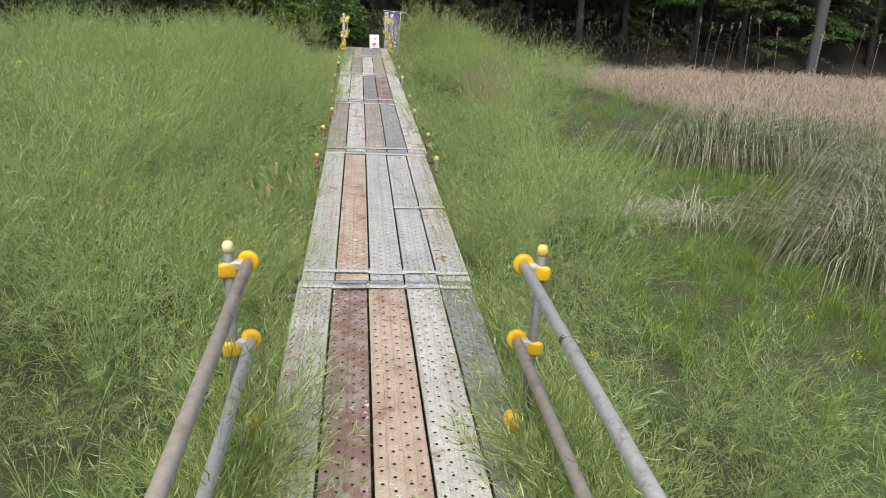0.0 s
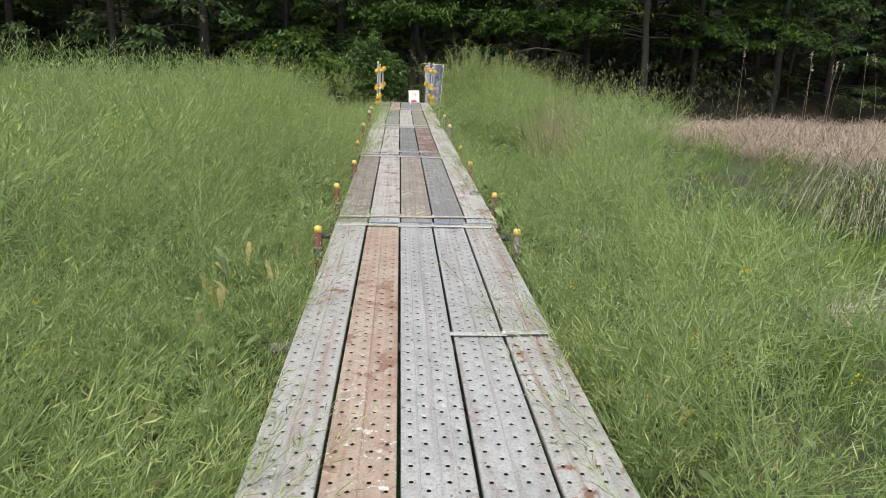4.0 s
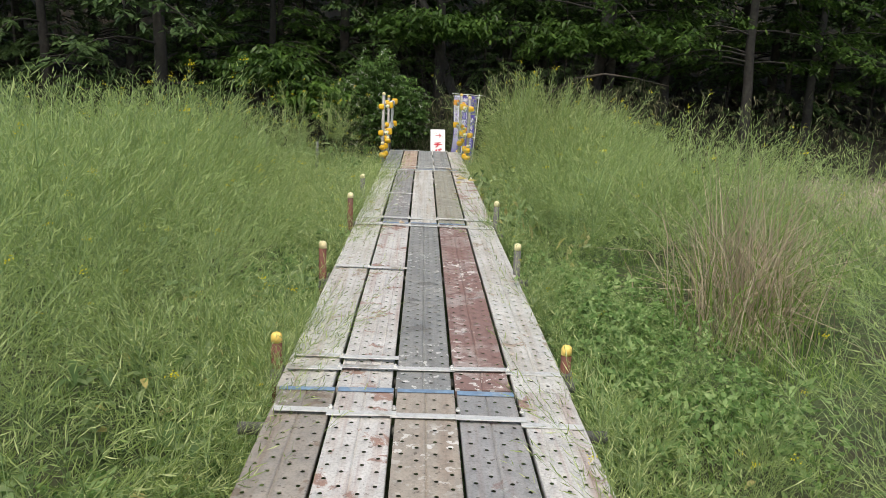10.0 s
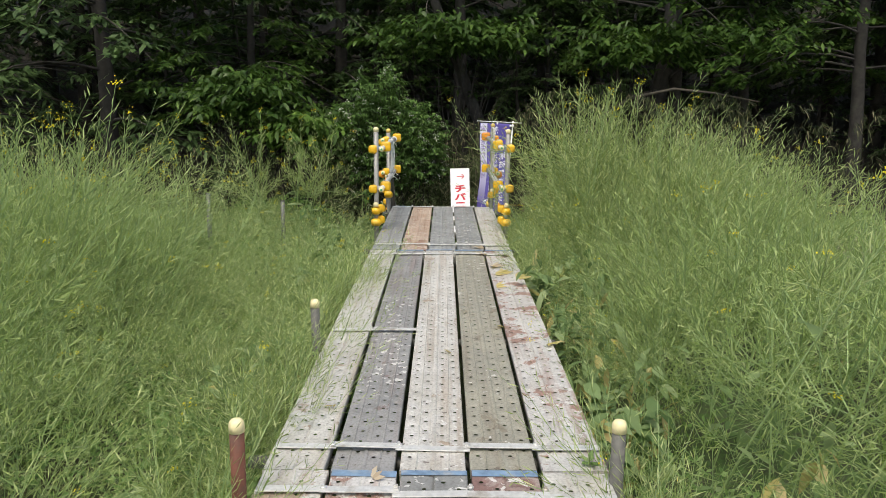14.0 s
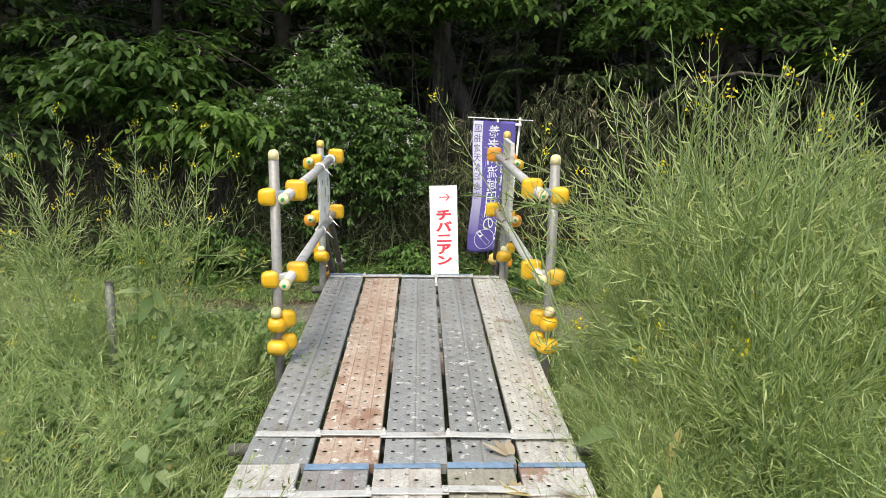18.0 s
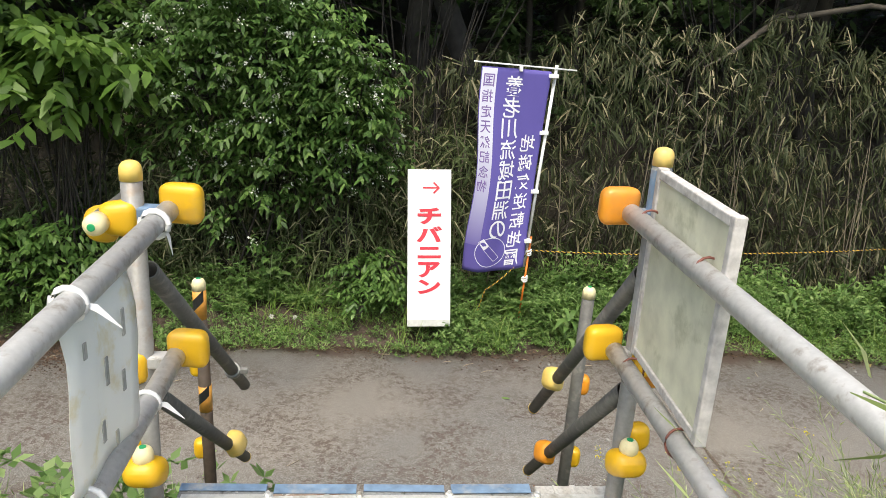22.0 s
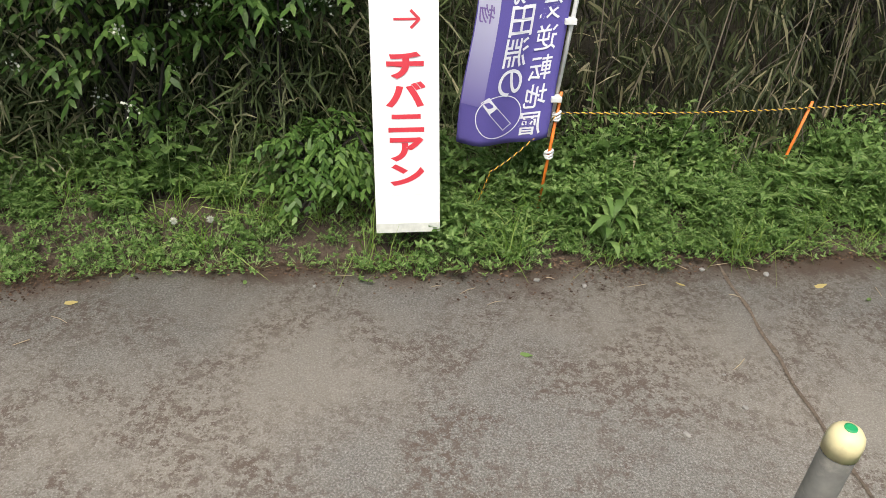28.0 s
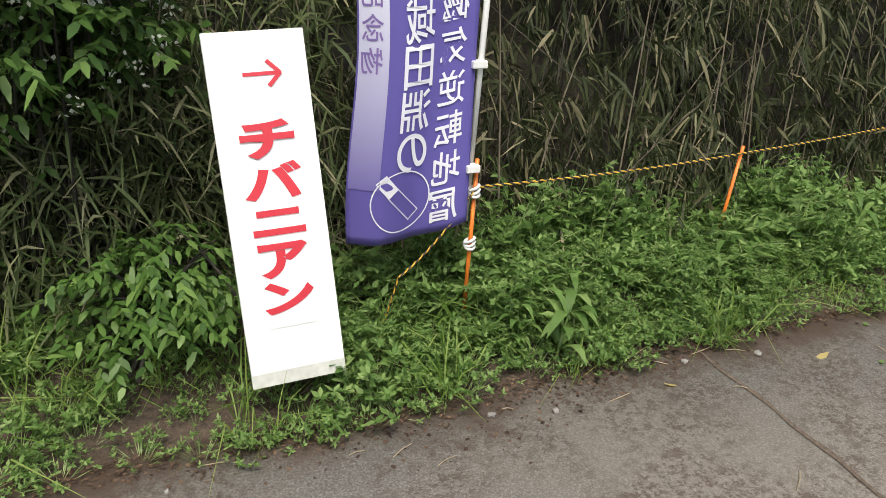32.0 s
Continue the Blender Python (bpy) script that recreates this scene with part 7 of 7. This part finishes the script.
def shrub(name, seed, centre, size, n, leaf, mat, label, flowers=0):
    """Shrub: many thin stems and sprays of leaves in an uneven crown."""
    g = np.random.default_rng(seed)
    wood, crown, fl = Pile(), Pile(), Pile()
    c = np.array(centre)
    tips = []
    for k in range(n):
        d = unit(g.normal(0, 1, 3))
        r = g.uniform(0.45, 1.0) * (1 + 0.25 * math.sin(d[0] * 5 + seed) * math.cos(d[2] * 4))
        tips.append(c + d * np.array(size) * r)
    tips = np.array(tips)
    ground = gz(centre[0], centre[1])
    tips = tips[tips[:, 2] > ground + 0.12]
    for e in tips[:: max(1, len(tips) // 26)]:
        o = np.array([centre[0] + g.normal(0, 0.15), centre[1] + g.normal(0, 0.1), ground])
        s = np.linspace(0, 1, 5)[:, None]
        wood.tube(o + (e - o) * s + np.array([0, 0, 0.25]) * s * (1 - s), np.linspace(0.012, 0.003, 5), 0, 4)
    m = 9
    for e in tips:
        a = g.uniform(0, 2 * np.pi)
        d = np.array([math.cos(a), math.sin(a) - 0.5, g.uniform(-0.3, 0.2)]) * leaf * 4.5
        v_ = np.linspace(0, 1, m)
        base = e + d * v_[:, None]
        sg = np.where(np.arange(m) % 2, 1, -1)
        la = a + sg * g.uniform(0.5, 1.2, m)
        al = np.stack([np.cos(la), np.sin(la) - 0.2, g.normal(-0.45, 0.35, m)], 1) * leaf * g.uniform(0.7, 1.25, (m, 1))
        sd = unit(unit(np.cross(al, [[0, 0, 1.0]])) + g.normal(0, 0.35, (m, 3))) * leaf * 0.31
        crown.bent(base, al, sd, np.array([[0, 0, -0.2]]) * leaf, 0)
        if flowers and g.random() < flowers and e[1] < c[1] + 0.1:
            q = 12
            b = e + d * 0.5 + g.normal(0, 0.022, (q, 3)) + [0, -0.05, 0.03]
            al = unit(g.normal(0, 1, (q, 3))) * 0.02
            fl.blades(b, al, unit(np.cross(al, g.normal(0, 1, (q, 3)))) * 0.008, 0)
    t = thing(name, (0, 0, 0), label, "shrub", "roadside shrubs")
    link_mesh("stem", wood.mesh("stem", [M_BARK], True), t)
    link_mesh("crown", crown.mesh("crown", [mat]), t)
    if flowers:
        link_mesh("blossom", fl.mesh("blossom", [M_WPETAL]), t, "small white flower clusters")


shrub("flowering_shrub", 5, (-1.1, 27.95, 0.65), (1.05, 0.5, 1.15), 1350, 0.05, M_DIMSHRUB, "green shrub dotted with small white flower clusters", 0.13)
shrub("flowering_shrub", 6, (-0.4, 27.95, 0.45), (0.55, 0.42, 0.8), 560, 0.048, M_DIMSHRUB, "green shrub dotted with small white flower clusters", 0.15)
shrub("shrub", 8, (-0.12, 27.62, -0.8), (0.3, 0.22, 0.27), 170, 0.04, M_SHRUB, "small bright green bush at the verge")
shrub("shrub", 9, (-2.9, 27.62, -0.72), (0.95, 0.35, 0.42), 520, 0.05, M_SHRUB, "leafy green bush at the verge")
shrub("shrub", 11, (-2.5, 27.75, 0.75), (0.62, 0.5, 0.4), 170, 0.11, M_SPRAY, "overhanging spray of large bright green leaves")
shrub("shrub", 13, (0.2, 29.0, 2.45), (1.7, 0.6, 0.4), 260, 0.11, M_LEAF, "sapling spreading a flat spray of green leaves above the bamboo")
shrub("shrub", 14, (3.6, 29.2, 2.35), (1.6, 0.6, 0.45), 240, 0.11, M_LEAF, "sapling spreading a flat spray of green leaves above the bamboo")
shrub("shrub", 12, (-3.5, 27.8, 1.35), (1.1, 0.6, 0.5), 220, 0.11, M_LEAF, "overhanging spray of large bright green leaves")

# leaning trunk behind the banner and a bare pale branch
for name, pts, radii, mat, label in (("leaning_trunk", ((1.4, 29.9, -0.9), (0.95, 29.8, 0.35), (0.6, 29.8, 1.15), (0.3, 29.8, 1.95), (-0.2, 29.85, 3.2), (-0.7, 29.9, 5.0)), (0.16, 0.13, 0.12, 0.11, 0.09, 0.06), M_PALEBARK, "grey leaning tree trunk behind the banner"),
                                     ("leaning_trunk", ((4.4, 30.2, -0.6), (4.3, 30.1, 1.2), (4.5, 30.0, 2.6), (4.3, 30.0, 5.5)), (0.2, 0.17, 0.14, 0.1), M_PALEBARK, "grey tree trunk among the bamboo")):
    p = Pile()
    q = np.array(pts)
    t_ = np.linspace(0, len(q) - 1, 15)
    curve = np.stack([np.interp(t_, np.arange(len(q)), q[:, i]) for i in range(3)], 1)
    p.tube(curve, np.interp(t_, np.arange(len(q)), radii), 0, 10)
    top = curve[7]
    for k in range(3):
        d = np.array([rng.normal(0, 1.0), rng.normal(-0.3, 0.4), rng.uniform(0.3, 0.9)])
        w = np.linspace(0, 1, 5)[:, None]
        o = curve[6 + 2 * k]
        p.tube(o + d * w + np.array([0, 0, -0.25]) * w * w, np.linspace(0.035, 0.008, 5), 0, 5)
    link_mesh(name, p.mesh(name, [mat], True), label=label, category="tree trunk", group="leaning trunks")
p = Pile()
q = np.array([(4.32, 30.05, 1.5), (3.7, 29.2, 1.42), (3.35, 28.75, 1.28), (2.95, 28.5, 1.05), (2.7, 28.45, 0.92)])
p.tube(q, [0.045, 0.035, 0.028, 0.018, 0.008], 0, 6)
q = np.array([(3.5, 28.9, 1.35), (4.2, 28.6, 1.52), (4.9, 28.5, 1.45), (5.7, 28.4, 1.3)])
p.tube(q, [0.03, 0.026, 0.02, 0.01], 0, 6)
link_mesh("bare_branch", p.mesh("bare_branch", [M_TWIG], True), label="bare pale branch reaching out over the bamboo", category="branch")

for i in range(16):
    x, y = (rng.uniform(0.35, 0.62), rng.uniform(18.0, 21.3)) if i < 12 else (rng.uniform(-0.6, 0.6), rng.uniform(6, 20))
    L = rng.uniform(0.05, 0.1) if i < 12 else rng.uniform(0.03, 0.05)
    p = Pile()
    for k in range(3):
        a = k * 0.5 - 0.5
        p.bent(np.array([[0, 0.01 * k, 0.0]]), np.array([[L * math.cos(a), L * math.sin(a), 0.012 + 0.008 * k]]), np.array([[-math.sin(a) * L * 0.2, math.cos(a) * L * 0.2, 0.004]]), np.array([[0, 0, -0.004]]), 0)
    ob = link_mesh("dead_leaf", p.mesh("dead_leaf", [M_YELLOWLEAF if i % 3 else M_STRAW]), label="curled dead leaf lying on the planks", category="leaf", group="dead leaves")
    ob.matrix_basis = pose(x, y, 0.006, 0, 0, rng.uniform(0, 360))
